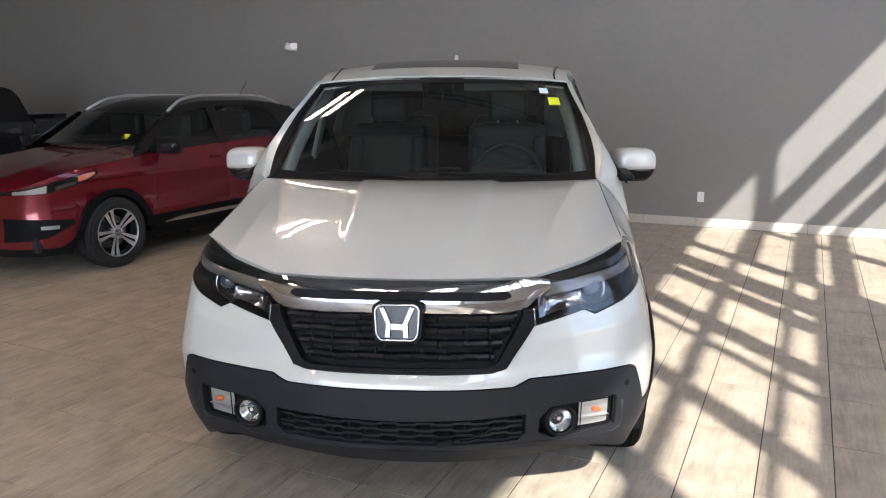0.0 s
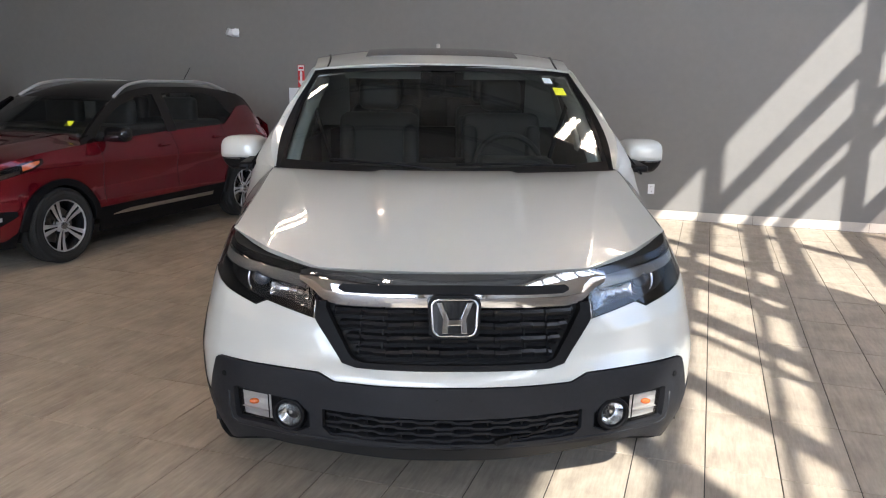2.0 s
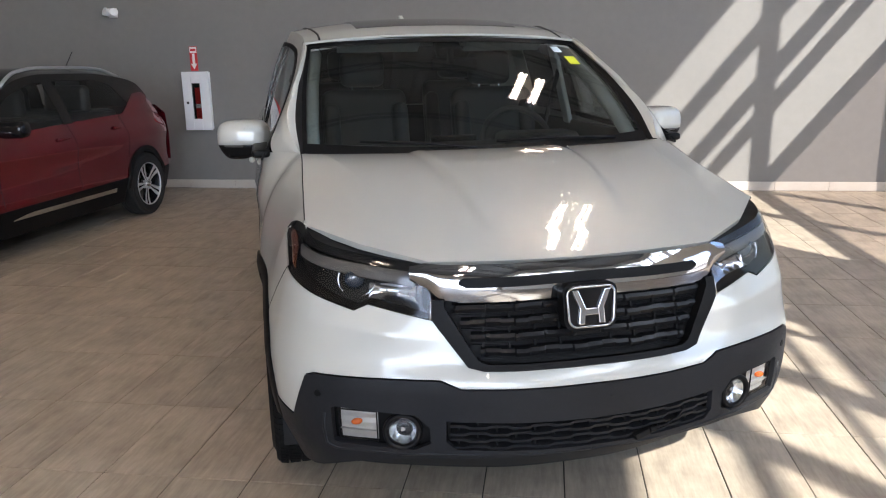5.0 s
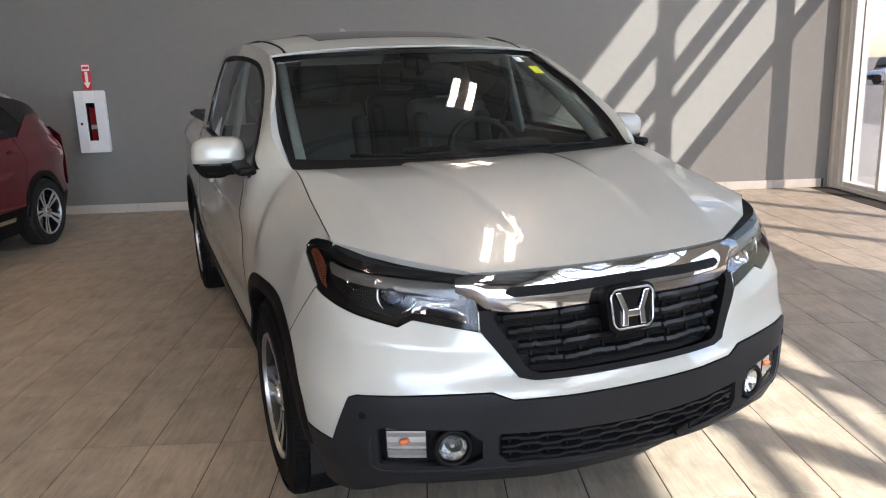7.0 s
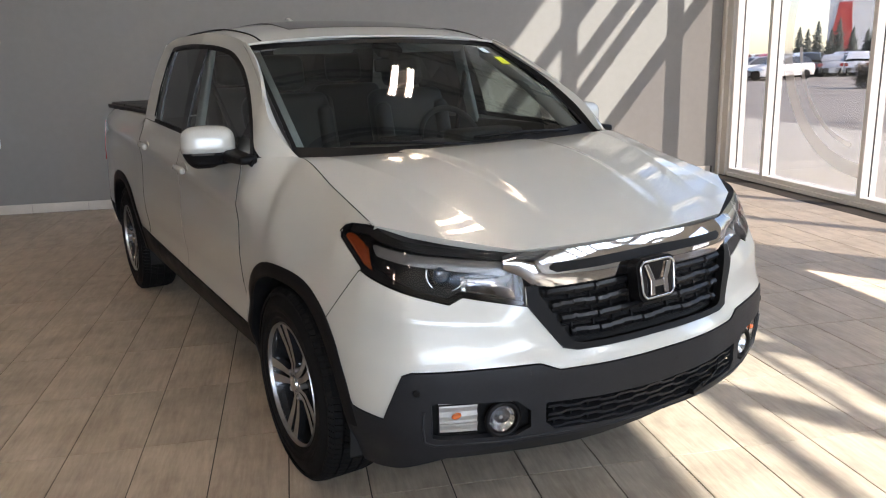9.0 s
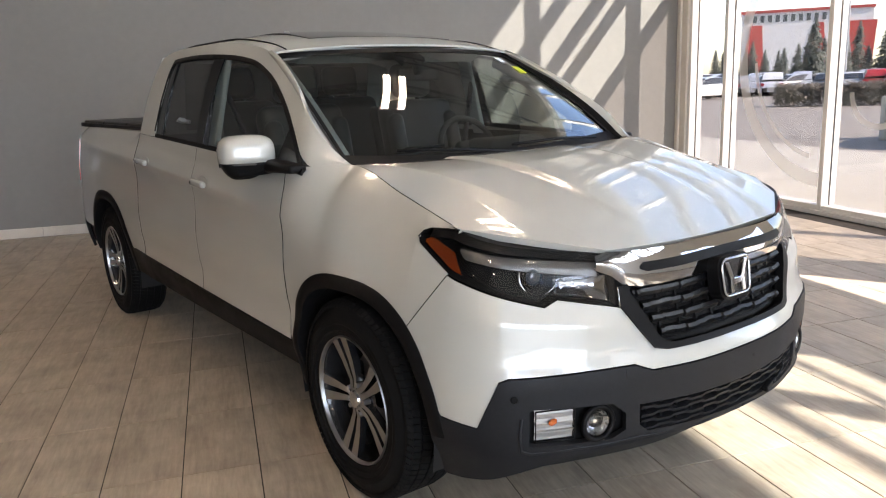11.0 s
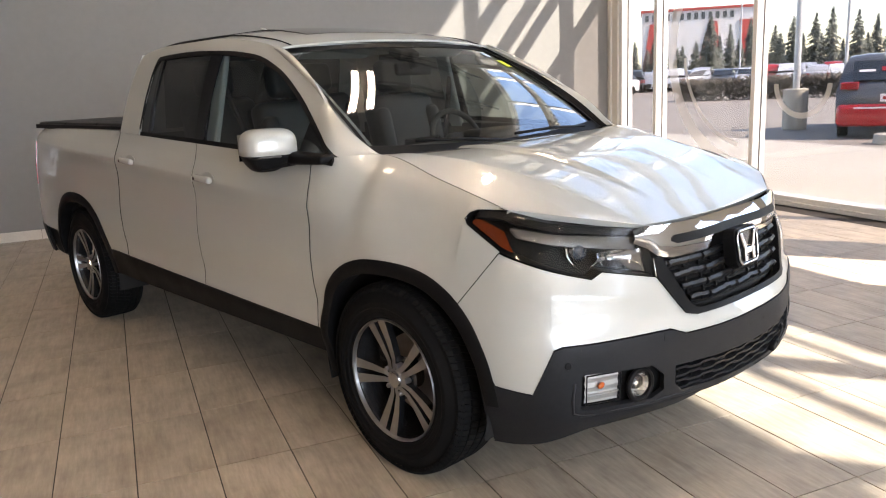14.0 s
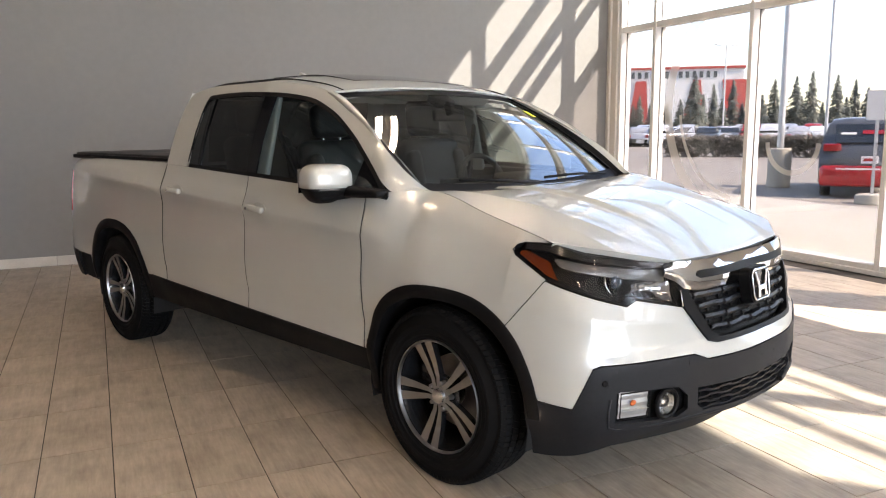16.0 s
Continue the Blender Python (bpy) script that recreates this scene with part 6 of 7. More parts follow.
def suv_side(ys, zs, out=0.0):
    ys, zs = np.broadcast_arrays(np.asarray(ys, float), np.asarray(zs, float))
    return np.stack([suv_x(ys, zs) + out, ys, zs], -1)


def suv_panel(y0, y1, lo, hi, nz=10, n=40, out=0.0):
    ys = np.linspace(y0, y1, n)
    t = np.linspace(0, 1, nz)[:, None]
    f = lambda c: c(ys) if callable(c) else np.full(n, c)
    l, h = f(lo), f(hi)
    return suv_side(np.broadcast_to(ys, (nz, n)), l + (np.maximum(h, l) - l) * t, out)


K_WB = 2.605
k_arch = lambda y: np.maximum(arch(y, 0.0, 0.40, 0.40, 0.40, 0.33, 2.2), arch(y, K_WB, 0.40, 0.40, 0.40, 0.33, 2.2))
k_in = lambda y: (np.abs(y) < 0.40) | (np.abs(y - K_WB) < 0.40)
k_lo = lambda y: np.where(k_in(y), k_arch(y), np.interp(y, [-0.86, -0.5, -0.42, 0.4, 2.2, 3.0, 3.38], [0.27, 0.27, 0.33, 0.43, 0.45, 0.46, 0.46]))
k_belt = lambda y: pchip([-0.86, -0.75, -0.5, -0.1, 0.45, 1.2, 2.2, 2.75, 3.1, 3.38], [0.72, 0.80, 0.90, 0.965, 1.005, 1.045, 1.075, 1.09, 1.05, 0.98], y)
both("body_side", [suv_panel(-0.858, 3.378, k_lo, k_belt, 16, 150)], RED_PAINT, suv, thick=0.008, sharp=50)
both("lower_cladding", [suv_panel(-0.84, 3.34, lambda y: np.where(k_in(y), k_arch(y) - 0.0, 0.20), lambda y: k_lo(y) - 0.003, 5, 150, 0.004)], BLACK, suv, thick=0.01)
# door seams drawn as near-black bars, the gap's shade put into their colour
for y in (0.47, 1.46, 2.30):
    for sgn in (1, -1):
        tube("door_gap", [suv_side(y, z, -0.001) * np.array([sgn, 1, 1]) for z in np.linspace(0.46, float(k_belt(y)), 12)], 0.004, VOID, suv, "", 6)
both("sill_strip", [suv_panel(0.55, 2.0, lambda y: 0.335 + 0 * y, lambda y: np.interp(y, [0.55, 0.75, 2.0], [0.345, 0.375, 0.375]), 3, 20, 0.016)], SATIN, suv, "bright sill strip", thick=0.006)
for y0 in (0.0, K_WB):
    ts = np.linspace(0.0, math.pi, 40)
    g = []
    for rr, o in ((0.345, -0.05), (0.345, 0.012), (0.40, 0.014), (0.405, 0.002)):
        g.append(suv_side(y0 - rr * np.cos(ts), 0.33 + rr * np.sin(ts), o))
    both("wheel_arch", [np.array(g)], BLACK, suv, "black wheel-arch trim")
    for sgn in (1, -1):
        sheets("wheel_liner", [[[(sgn * x, y0 - 0.36 * math.cos(a), 0.33 + 0.36 * math.sin(a)) for a in np.linspace(-0.3, math.pi + 0.3, 20)] for x in (0.82, 0.5)]], VOID, suv)
        wheel((sgn * 0.765, y0, 0.325), sgn, r=0.328, w=0.205, rim_r=0.222, parent=suv, mats=(GREY_RUBBER, BRIGHT_ALLOY, ALLOY_DARK))
part("underbody", box(1.35, 3.9, 0.35, (0, 1.25, 0.40), 0.05), VOID, suv)
# bonnet
rows = []
for v in np.linspace(0, 1, 24):
    y = -0.86 + 1.36 * v
    e = float(suv_x(y, min(float(k_belt(y)), 1.0))) if v > 0 else 0.02
    us = np.linspace(-1, 1, 31)
    ze = float(k_belt(y))
    zc = float(pchip([0, 0.04, 0.15, 0.4, 0.75, 1], [0.74, 0.82, 0.90, 0.985, 1.045, 1.085], v))
    rows.append(np.stack([e * us, y + 0.0 * us, ze + (zc - ze) * (1 - np.abs(us) ** 3) + 0.010 * np.exp(-((np.abs(us) - 0.55) / 0.1) ** 2)], -1))
sheets("bonnet", [np.array(rows)], RED_PAINT, suv, thick=0.006, sharp=60)
# glasshouse
kx = lambda y, z: suv_x(y, 1.0) - 0.012 - 0.34 * (z - 1.02) - 0.30 * np.maximum(z - 1.02, 0) ** 2 - 0.10 * np.clip((0.9 - y) / 0.8, 0, 1) * (z - 1.0) / 0.4
k_top = lambda y: pchip([0.28, 0.55, 0.85, 1.15, 1.5, 2.1, 2.6, 2.95, 3.15], [1.02, 1.205, 1.36, 1.455, 1.49, 1.485, 1.44, 1.36, 1.08], y)
def k_pan(y0, y1, lo, hi, nz, n, out):
    ys = np.linspace(y0, y1, n)
    t = np.linspace(0, 1, nz)[:, None]
    l, h = lo(ys), np.maximum(hi(ys), lo(ys))
    zz = l + (h - l) * t
    yy_ = np.broadcast_to(ys, (nz, n))
    return np.stack([kx(yy_, zz) + out, yy_, zz], -1)
kb = lambda y: k_belt(y) - 0.006
k_win = lambda y: np.interp(y, [0.42, 0.62, 0.9, 1.2, 1.5, 2.2, 2.42, 2.62], [1.0, 1.16, 1.315, 1.40, 1.43, 1.42, 1.36, 1.10])
both("upper_frame", [k_pan(0.30, 3.15, lambda y: np.where((y > 0.42) & (y < 2.62), np.maximum(k_win(y), kb(y)), kb(y)), k_top, 5, 90, 0.0)], ROOF_BLACK, suv, thick=0.01)
both("door_glass", [k_pan(0.45, 1.44, lambda y: kb(y), k_win, 5, 24, -0.004), k_pan(1.54, 2.60, lambda y: kb(y), k_win, 5, 24, -0.004)], GLASS_SMOKE, suv, "dark door glass")
both("pillar_cover", [k_pan(1.42, 1.56, kb, k_win, 5, 5, 0.002)], ROOF_BLACK, suv)
both("rear_quarter", [k_pan(2.36, 3.15, kb, lambda y: np.minimum(np.interp(y, [2.36, 2.72, 2.95, 3.15], [1.075, 1.262, 1.275, 1.10]), k_top(y)), 6, 30, 0.008)], RED_PAINT, suv, thick=0.008)
ra = np.linspace(0.85, 2.95, 40)
rr_ = []
for y in ra:
    ex, ez = float(kx(y, k_top(y))), float(k_top(y))
    us = np.linspace(-1, 1, 25)
    rr_.append(np.stack([ex * us, y + 0 * us, ez + (0.055 * min(1, (y - 0.80) / 0.4)) * (1 - np.abs(us) ** 2.5)], -1))
sheets("roof", [np.array(rr_)], ROOF_BLACK, suv, thick=0.01, sharp=60)
us, vs = np.meshgrid(np.linspace(-1, 1, 15), np.linspace(0, 1, 8))
b0, t0 = 0.5 - 0.10 * (1 - us ** 2) * 1.2, 0.87 - 0.05 * (1 - us ** 2)
xb, xt = float(kx(0.40, 1.06)), float(kx(0.85, k_top(0.85)))
wsg = np.stack([us * (xb + (xt - xb) * vs), 0.42 - 0.12 * (1 - us ** 2) + (0.45 + 0.02 * us ** 2) * vs, 1.075 + 0.02 * (1 - us ** 2) + (1.375 - 1.075) * vs], -1)
sheets("windscreen", [wsg], GLASS_WS, suv, "dark windscreen")
pw_ = wsg[:, -1]
pr_ = np.stack([kx(np.linspace(0.30, 0.85, 8), k_top(np.linspace(0.30, 0.85, 8))), np.linspace(0.30, 0.85, 8), k_top(np.linspace(0.30, 0.85, 8))], -1)
both("front_pillar", [np.stack([pw_, (pw_ + pr_) / 2 + [0.005, -0.01, 0.01], pr_], 1)], ROOF_BLACK, suv, thick=0.01)
part("cabin_dark", box(1.30, 1.9, 0.40, (0, 1.55, 0.93), 0.05), DASH, suv)
for x0 in (-0.34, 0.34):
    for y0 in (1.22, 2.15):
        part("backrest", box(0.46, 0.13, 0.50, (x0, y0, 1.12), 0.05, 3), LEATHER, suv, smooth=True)
        part("headrest", box(0.24, 0.09, 0.16, (x0, y0 + 0.03, 1.38), 0.04, 3), LEATHER, suv, smooth=True)
part("dashboard", box(1.25, 0.35, 0.12, (0, 0.62, 1.04), 0.04, 3), DASH, suv)
tg = np.array([[(x, y, z) for x in np.linspace(-0.70, 0.70, 9)] for y, z in ((3.36, 0.50), (3.37, 0.80), (3.33, 1.02), (3.14, 1.12))])
sheets("rear_screen", [np.array([[(x * h, y, z) for x in np.linspace(-1, 1, 9)] for y, z, h in ((3.13, 1.115, 0.66), (3.06, 1.25, 0.60), (2.95, 1.40, 0.52))])], GLOSS_BLACK, suv, "dark rear window", thick=0.006)
sheets("tailgate", [tg], RED_PAINT, suv, thick=0.008)
for sgn in (1, -1):
    rail_ys = np.linspace(0.92, 2.72, 30)
    tube("roof_rail", [(sgn * (float(kx(y, k_top(y))) - 0.03), y, float(k_top(y)) + 0.050 * min(1, (y - 0.90) / 0.25, (2.74 - y) / 0.3) + 0.005) for y in rail_ys], 0.015, SILVER, suv, "silver roof rail", 10)
    mirr = box(0.23, 0.15, 0.135, bevel=0.05, seg=4)
    part("door_mirror", mirr, GLOSS_BLACK, suv, "gloss black door mirror", m=pose(sgn * 0.965, 0.58, 1.075, 0, 0, sgn * 12), smooth=True)
    part("mirror_arm", box(0.12, 0.06, 0.04, (sgn * 0.87, 0.57, 1.035), 0.015), GLOSS_BLACK, suv)
    for yh, zh in ((1.30, 0.935), (2.16, 0.965)):
        part("door_handle", box(0.028, 0.16, 0.032, bevel=0.012, seg=3), RED_PAINT, suv, m=pose(sgn * (float(suv_x(yh, zh)) + 0.016), yh, zh, 3), smooth=True)
    fl = (lambda g: g) if sgn > 0 else mirror_x
    hl_lo = lambda y: np.interp(y, [-0.80, -0.62, -0.28, -0.16], [0.735, 0.745, 0.83, 0.885])
    hl_hi = lambda y: np.interp(y, [-0.80, -0.55, -0.30, -0.16], [0.77, 0.845, 0.905, 0.925])
    sheets("head_lamp_housing", [fl(suv_panel(-0.80, -0.16, hl_lo, hl_hi, 5, 30, 0.004))], GLOSS_BLACK, suv, "dark head lamp housing", 0, sgn < 0)
    sheets("head_lamp_reflector", [fl(suv_panel(-0.765, -0.60, lambda y: hl_lo(y) + 0.006, lambda y: hl_hi(y) - 0.012, 6, 16, 0.007))], TURN_REFL, suv, "pale inner reflector", 0, sgn < 0)
    sheets("head_lamp_projector", [fl(suv_panel(-0.54, -0.38, lambda y: hl_lo(y) + 0.008, lambda y: hl_lo(y) + 0.040, 4, 10, 0.007))], LAMP_REFL, suv, "bright projector", 0, sgn < 0)
    sheets("head_lamp", [fl(suv_panel(-0.80, -0.16, hl_lo, hl_hi, 5, 30, 0.012))], LENS, suv, "clear swept head lamp", 0, sgn < 0)
    sheets("marker", [fl(suv_panel(-0.36, -0.20, lambda y: np.minimum(hl_lo(y) + 0.022, hl_hi(y) - 0.016), lambda y: hl_hi(y) - 0.012, 3, 8, 0.009))], AMBER, suv, "amber marker", 0, sgn < 0)
    sheets("fog_recess", [fl(suv_panel(-0.80, -0.42, lambda y: np.interp(y, [-0.80, -0.62, -0.42], [0.33, 0.36, 0.47]), lambda y: np.interp(y, [-0.80, -0.42], [0.54, 0.51]), 3, 14, 0.006))], BLACK, suv, "", 0, sgn < 0)
    sheets("fog_lamp", [fl(suv_panel(-0.66, -0.54, lambda y: 0.440 + 0 * y, lambda y: 0.472 + 0 * y, 3, 8, 0.012))], TURN_REFL, suv, "bright fog lamp", 0, sgn < 0)
    sheets("tail_lamp", [fl(suv_panel(2.98, 3.30, lambda y: np.interp(y, [2.98, 3.3], [0.955, 0.86]), lambda y: np.interp(y, [2.98, 3.3], [0.985, 1.0]), 4, 12, 0.008))], RED_LENS, suv, "red tail lamp", 0.01, sgn < 0)
tube("roof_aerial", [(0.0, 2.62, 1.50), (0.0, 2.80, 1.70)], 0.004, BLACK, suv, "thin black aerial", 6)
part("windscreen_sticker", box(0.075, 0.003, 0.065), YELLOW, suv, "yellow sticker", m=pose(0.50, 0.475, 1.165, -50))

# ---------------------------------------------------------------- the black pickup farther off
NIGHT = material("black_metallic_paint", (0.010, 0.011, 0.014), 0.25, 0.2, 1.0)
bt = thing("black_pickup", pose(-8.98, 1.55, 0, 0, 0, -2.4) @ Matrix.Scale(0.9, 4), label="black crew-cab pickup truck parked beyond the red car", category="pickup truck")
cab_prof = [(0.75, 1.20), (1.20, 1.62), (1.45, 1.86), (1.9, 1.92), (2.5, 1.90), (2.72, 1.84), (2.90, 1.32)]
def prof_sheet(name, prof, half, mat, tuck=0.0):
    ys = np.array([p[0] for p in prof])
    zs = np.array([p[1] for p in prof])
    us = np.linspace(-1, 1, 21)
    rows = []
    for y, z in zip(np.linspace(ys[0], ys[-1], 60), pchip(ys, zs, np.linspace(ys[0], ys[-1], 60))):
        hw = half - tuck * max(0, z - 1.3)
        rows.append(np.stack([hw * us, y + 0 * us, z - 0.06 * np.abs(us) ** 6], -1))
    return sheets(name, [np.array(rows)], mat, bt, thick=0.01, sharp=50)
prof_sheet("roof", cab_prof, 0.93, NIGHT, 0.35)
for sgn in (1, -1):
    fl = (lambda q: q) if sgn > 0 else mirror_x
    bs = lambda y0, y1, zz0, zz1, out=0.0, n=20: np.array([[(0.99 + out - 0.04 * abs(z - 0.9) ** 2 - 0.30 * max(0, z - 1.30), y, z) for y in np.linspace(y0, y1, n)] for z in np.linspace(zz0, zz1, 10)])
    sheets("cab_side", [fl(bs(-1.0, 2.90, 0.48, 1.33))], NIGHT, bt, thick=0.01, flip=sgn < 0)
    sheets("bed_side", [fl(bs(2.93, 4.9, 0.52, 1.36))], NIGHT, bt, thick=0.01, flip=sgn < 0)
    top = lambda y: pchip([p[0] for p in cab_prof], [p[1] for p in cab_prof], y) - 0.06
    ys = np.linspace(0.85, 2.84, 30)
    sg_ = np.array([[(0.988 - 0.33 * (1.33 + (max(float(top(y)), 1.33) - 1.33) * t - 1.33), y, 1.33 + (max(float(top(y)), 1.33) - 1.33) * t) for y in ys] for t in np.linspace(0, 1, 6)])
    sheets("side_glass", [fl(sg_)], GLOSS_BLACK, bt, "dark side windows", 0, sgn < 0)
    for yh in (1.62, 2.62):
        part("door_handle", box(0.03, 0.20, 0.035, bevel=0.012), GLOSS_BLACK, bt, m=pose(sgn * 0.99, yh, 1.14))
    for y0 in (-0.1, 3.75):
        wheel((sgn * 0.87, y0, 0.40), sgn, r=0.40, w=0.26, rim_r=0.24, parent=bt)
part("lower_body", box(1.80, 5.8, 0.35, (0, 2.0, 0.55), 0.05), NIGHT, bt)
part("bonnet", box(1.86, 1.9, 0.30, (0, -0.15, 1.10), 0.08, 3), NIGHT, bt)
part("bed_floor", box(1.9, 1.95, 0.2, (0, 3.9, 1.10), 0.02), VOID, bt)


# ---------------------------------------------------------------- outside
GZ = -0.16
ASPHALT = mottled("worn_asphalt", (0.185, 0.165, 0.145), (0.26, 0.235, 0.205), 0.35, 0.85, grain=0.4, grain_scale=60)
CONC = mottled("pale_concrete", (0.36, 0.335, 0.285), (0.45, 0.42, 0.36), 0.6, 0.8, grain=0.3, grain_scale=80)
HEDGE = mottled("bare_hedge_twigs", (0.085, 0.070, 0.055), (0.17, 0.145, 0.115), 3, 0.9)
NEEDLE = mottled("spruce_needles", (0.095, 0.110, 0.095), (0.150, 0.165, 0.140), 2, 0.9)
BARK = mottled("bark", (0.06, 0.045, 0.035), (0.10, 0.08, 0.06), 8, 0.9)
CLADWHITE = mottled("white_metal_cladding", (0.58, 0.58, 0.58), (0.66, 0.66, 0.65), 0.4, 0.6)
CLADRED = mottled("red_metal_cladding", (0.40, 0.05, 0.04), (0.48, 0.075, 0.06), 0.4, 0.6)
GALV = mottled("galvanised_steel", (0.42, 0.43, 0.44), (0.52, 0.53, 0.54), 6, 0.45, 0.55, metal=0.6)
GREY_PANE = material("dark_window", (0.05, 0.06, 0.07), 0.1)
struct("ground", box(3000, 3000, 0.2, (1400, 300, GZ - 0.10)), ASPHALT, "grey asphalt car park")
struct("pavement", box(5.6, 60, 0.14, (GLASS_X + 0.24 + 2.8, -5, GZ + 0.055), 0.02), CONC, "pale concrete pavement in front of the glazing")
EYE0 = Vector((-2.05, -3.17, 1.47))


def out_at(bearing, dist):
    """A place outside: degrees from the room's y axis towards x, seen from the walk's end."""
    b = radians(bearing)
    return EYE0.x + dist * math.sin(b), EYE0.y + dist * math.cos(b)


def light_pole(bearing, dist, h, base):
    x, y = out_at(bearing, dist)
    L = thing("street_lamp", pose(x, y, GZ), label="galvanised car park lamp post with a twin head", category="street lamp", group="car park lamps")
    part("pole", cyl(0.085, 0.06, h, (0, 0, h / 2), 16), GALV, L)
    if base:
        part("base", cyl(0.29, 0.29, 1.02, (0, 0, 0.51), 28, bevel=0.03), CONC, L, "round concrete base")
    for sg in (1, -1):
        part("arm", box(0.9, 0.06, 0.06, (sg * 0.45, 0, h - 0.03)), GALV, L)
        part("head", box(0.75, 0.34, 0.12, (sg * 0.95, 0, h - 0.02), 0.03), GALV, L)
    return L


light_pole(47.6, 22.0, 10.0, True)
light_pole(50.4, 43.5, 8.5, False)
light_pole(44.0, 75.0, 8.7, False)

# far building: white and red cladding with a strip of windows
bx, by = out_at(41.4, 118)
fb = thing("far_building", pose(bx, by, GZ, 0, 0, -38), label="long white and red metal-clad building across the car park", category="building")
part("wall", box(16, 12, 9.6, (0, 6, 4.8)), CLADWHITE, fb)
part("roof", box(16.3, 12.4, 0.35, (0, 6, 9.75)), CLADRED, fb, "red roof edge")
for x0, x1, sh in ((-8, -4.9, 1.6), (-0.6, 2.9, 2.4), (6.2, 8, -1.6)):
    part("red_panel", slab([(x0, 0.2), (x1, 0.2), (x1 - 0.3 * sh, 8.0), (x0 + 0.7 * sh, 8.0)], -0.12, -0.02), CLADRED, fb, "red slanted panel")
for k in range(13):
    part("window", box(0.5, 0.1, 0.9, (-7.3 + 0.95 * k, -0.03, 8.8)), GREY_PANE, fb)


# spruces: a tapered trunk and tiers of drooping boughs, each a cluster of needle blades
def spruce(seed, h):
    rg_ = random.Random(seed)
    vs, fs = [], []
    z = h * 0.10
    while z < h * 0.985:
        f = 1 - (z / h)
        reach = 0.29 * h * f ** 0.85 + 0.05
        n = max(5, int(9 * f + 5))
        for k in range(n):
            a = 2 * math.pi * (k + rg_.random()) / n
            r = reach * rg_.uniform(0.55, 1.12)
            zz = z + rg_.uniform(-0.12, 0.12)
            for q in range(4):
                t0 = q / 4
                aa = a + rg_.uniform(-0.25, 0.25)
                l0, l1 = r * t0 * 0.9, r * (t0 + 0.42)
                w = 0.10 * h * 0.16 * (1.2 - t0) + 0.07
                d = Vector((math.cos(aa), math.sin(aa), 0))
                p = Vector((-math.sin(aa), math.cos(aa), 0))
                b = len(vs)
                up = rg_.uniform(0.0, 0.10)
                for pt in (d * l0 + Vector((0, 0, zz - 0.22 * l0 + 0.10)), d * (l0 + l1) / 2 + p * w + Vector((0, 0, zz - 0.30 * l1 + up)), d * l1 + Vector((0, 0, zz - 0.30 * l1 + 0.06)), d * (l0 + l1) / 2 - p * w + Vector((0, 0, zz - 0.34 * l1 - 0.05))):
                    vs.append(pt)
                fs.append((b, b + 1, b + 2, b + 3))
        z += h * 0.034 * (0.7 + f)
    return mesh_of("crown", vs, fs, NEEDLE)


trunk_me = {}
kinds = [(spruce(i, h), h) for i, h in enumerate((6.0, 5.2, 6.6, 4.6))]
rt = random.Random(11)
for k in range(34):
    bearing = 36.0 + k * 0.62 + rt.uniform(-0.2, 0.2)
    dist = rt.uniform(82, 98)
    me, h = kinds[k % 4]
    if bearing < 41.5:
        me, h = kinds[3]
        dist = rt.uniform(88, 102)
    x, y = out_at(bearing, dist)
    T = thing("spruce_tree", pose(x, y, GZ, 0, 0, rt.uniform(0, 360)), label="dark green spruce tree at the edge of the car park", category="tree", group="spruce trees")
    T.scale = (rt.uniform(0.8, 1.0),) * 2 + (rt.uniform(0.82, 1.08),)
    part("trunk", cyl(0.16, 0.03, h * 0.97, (0, 0, h * 0.485), 8), BARK, T)
    part("crown", me, NEEDLE, T)

# hedge of bare twigs: a dense row of small blades
rh = random.Random(3)
hv, hf = [], []
for k in range(11000):
    u = rh.random()
    bearing, dist = 40.2 + 22 * u, 42.5 + rh.uniform(-0.6, 0.6)
    x, y = out_at(bearing, dist)
    z = GZ + 1.0 * rh.random() ** 0.7 + rh.uniform(-0.05, 0.12)
    a, t = rh.uniform(0, 2 * math.pi), rh.uniform(0.3, 1.3)
    d = Vector((math.cos(a) * math.cos(t), math.sin(a) * math.cos(t), math.sin(t))) * rh.uniform(0.12, 0.3)
    p = d.orthogonal().normalized() * rh.uniform(0.02, 0.05)
    b = len(hv)
    c = Vector((x, y, z))
    hv += [c - d + p, c + d + p * 0.4, c + d - p * 0.4, c - d - p]
    hf.append((b, b + 1, b + 2, b + 3))
tagged(part("hedge", mesh_of("hedge", hv, hf, HEDGE), HEDGE, None), "low hedge of bare brown twigs", "hedge", kind="stuff")


# parked cars: a lofted body with glasshouse and wheels
def paint(name, c):
    return material(name, c, 0.3, 0.2, 0.8)


CAR_PAINTS = [paint("car_white", (0.70, 0.70, 0.70)), paint("car_silver", (0.42, 0.43, 0.45)), paint("car_red", (0.40, 0.02, 0.02)), paint("car_dark", (0.03, 0.035, 0.04)), paint("car_blue", (0.05, 0.08, 0.16))]
CAR_GLASS = material("car_glass", (0.02, 0.025, 0.03), 0.05, 0.0, 0.5)
BUMP_TOP = [(-2.25, 0.55), (-2.15, 0.80), (-1.3, 0.92), (2.0, 0.98), (2.2, 0.85), (2.25, 0.55)]


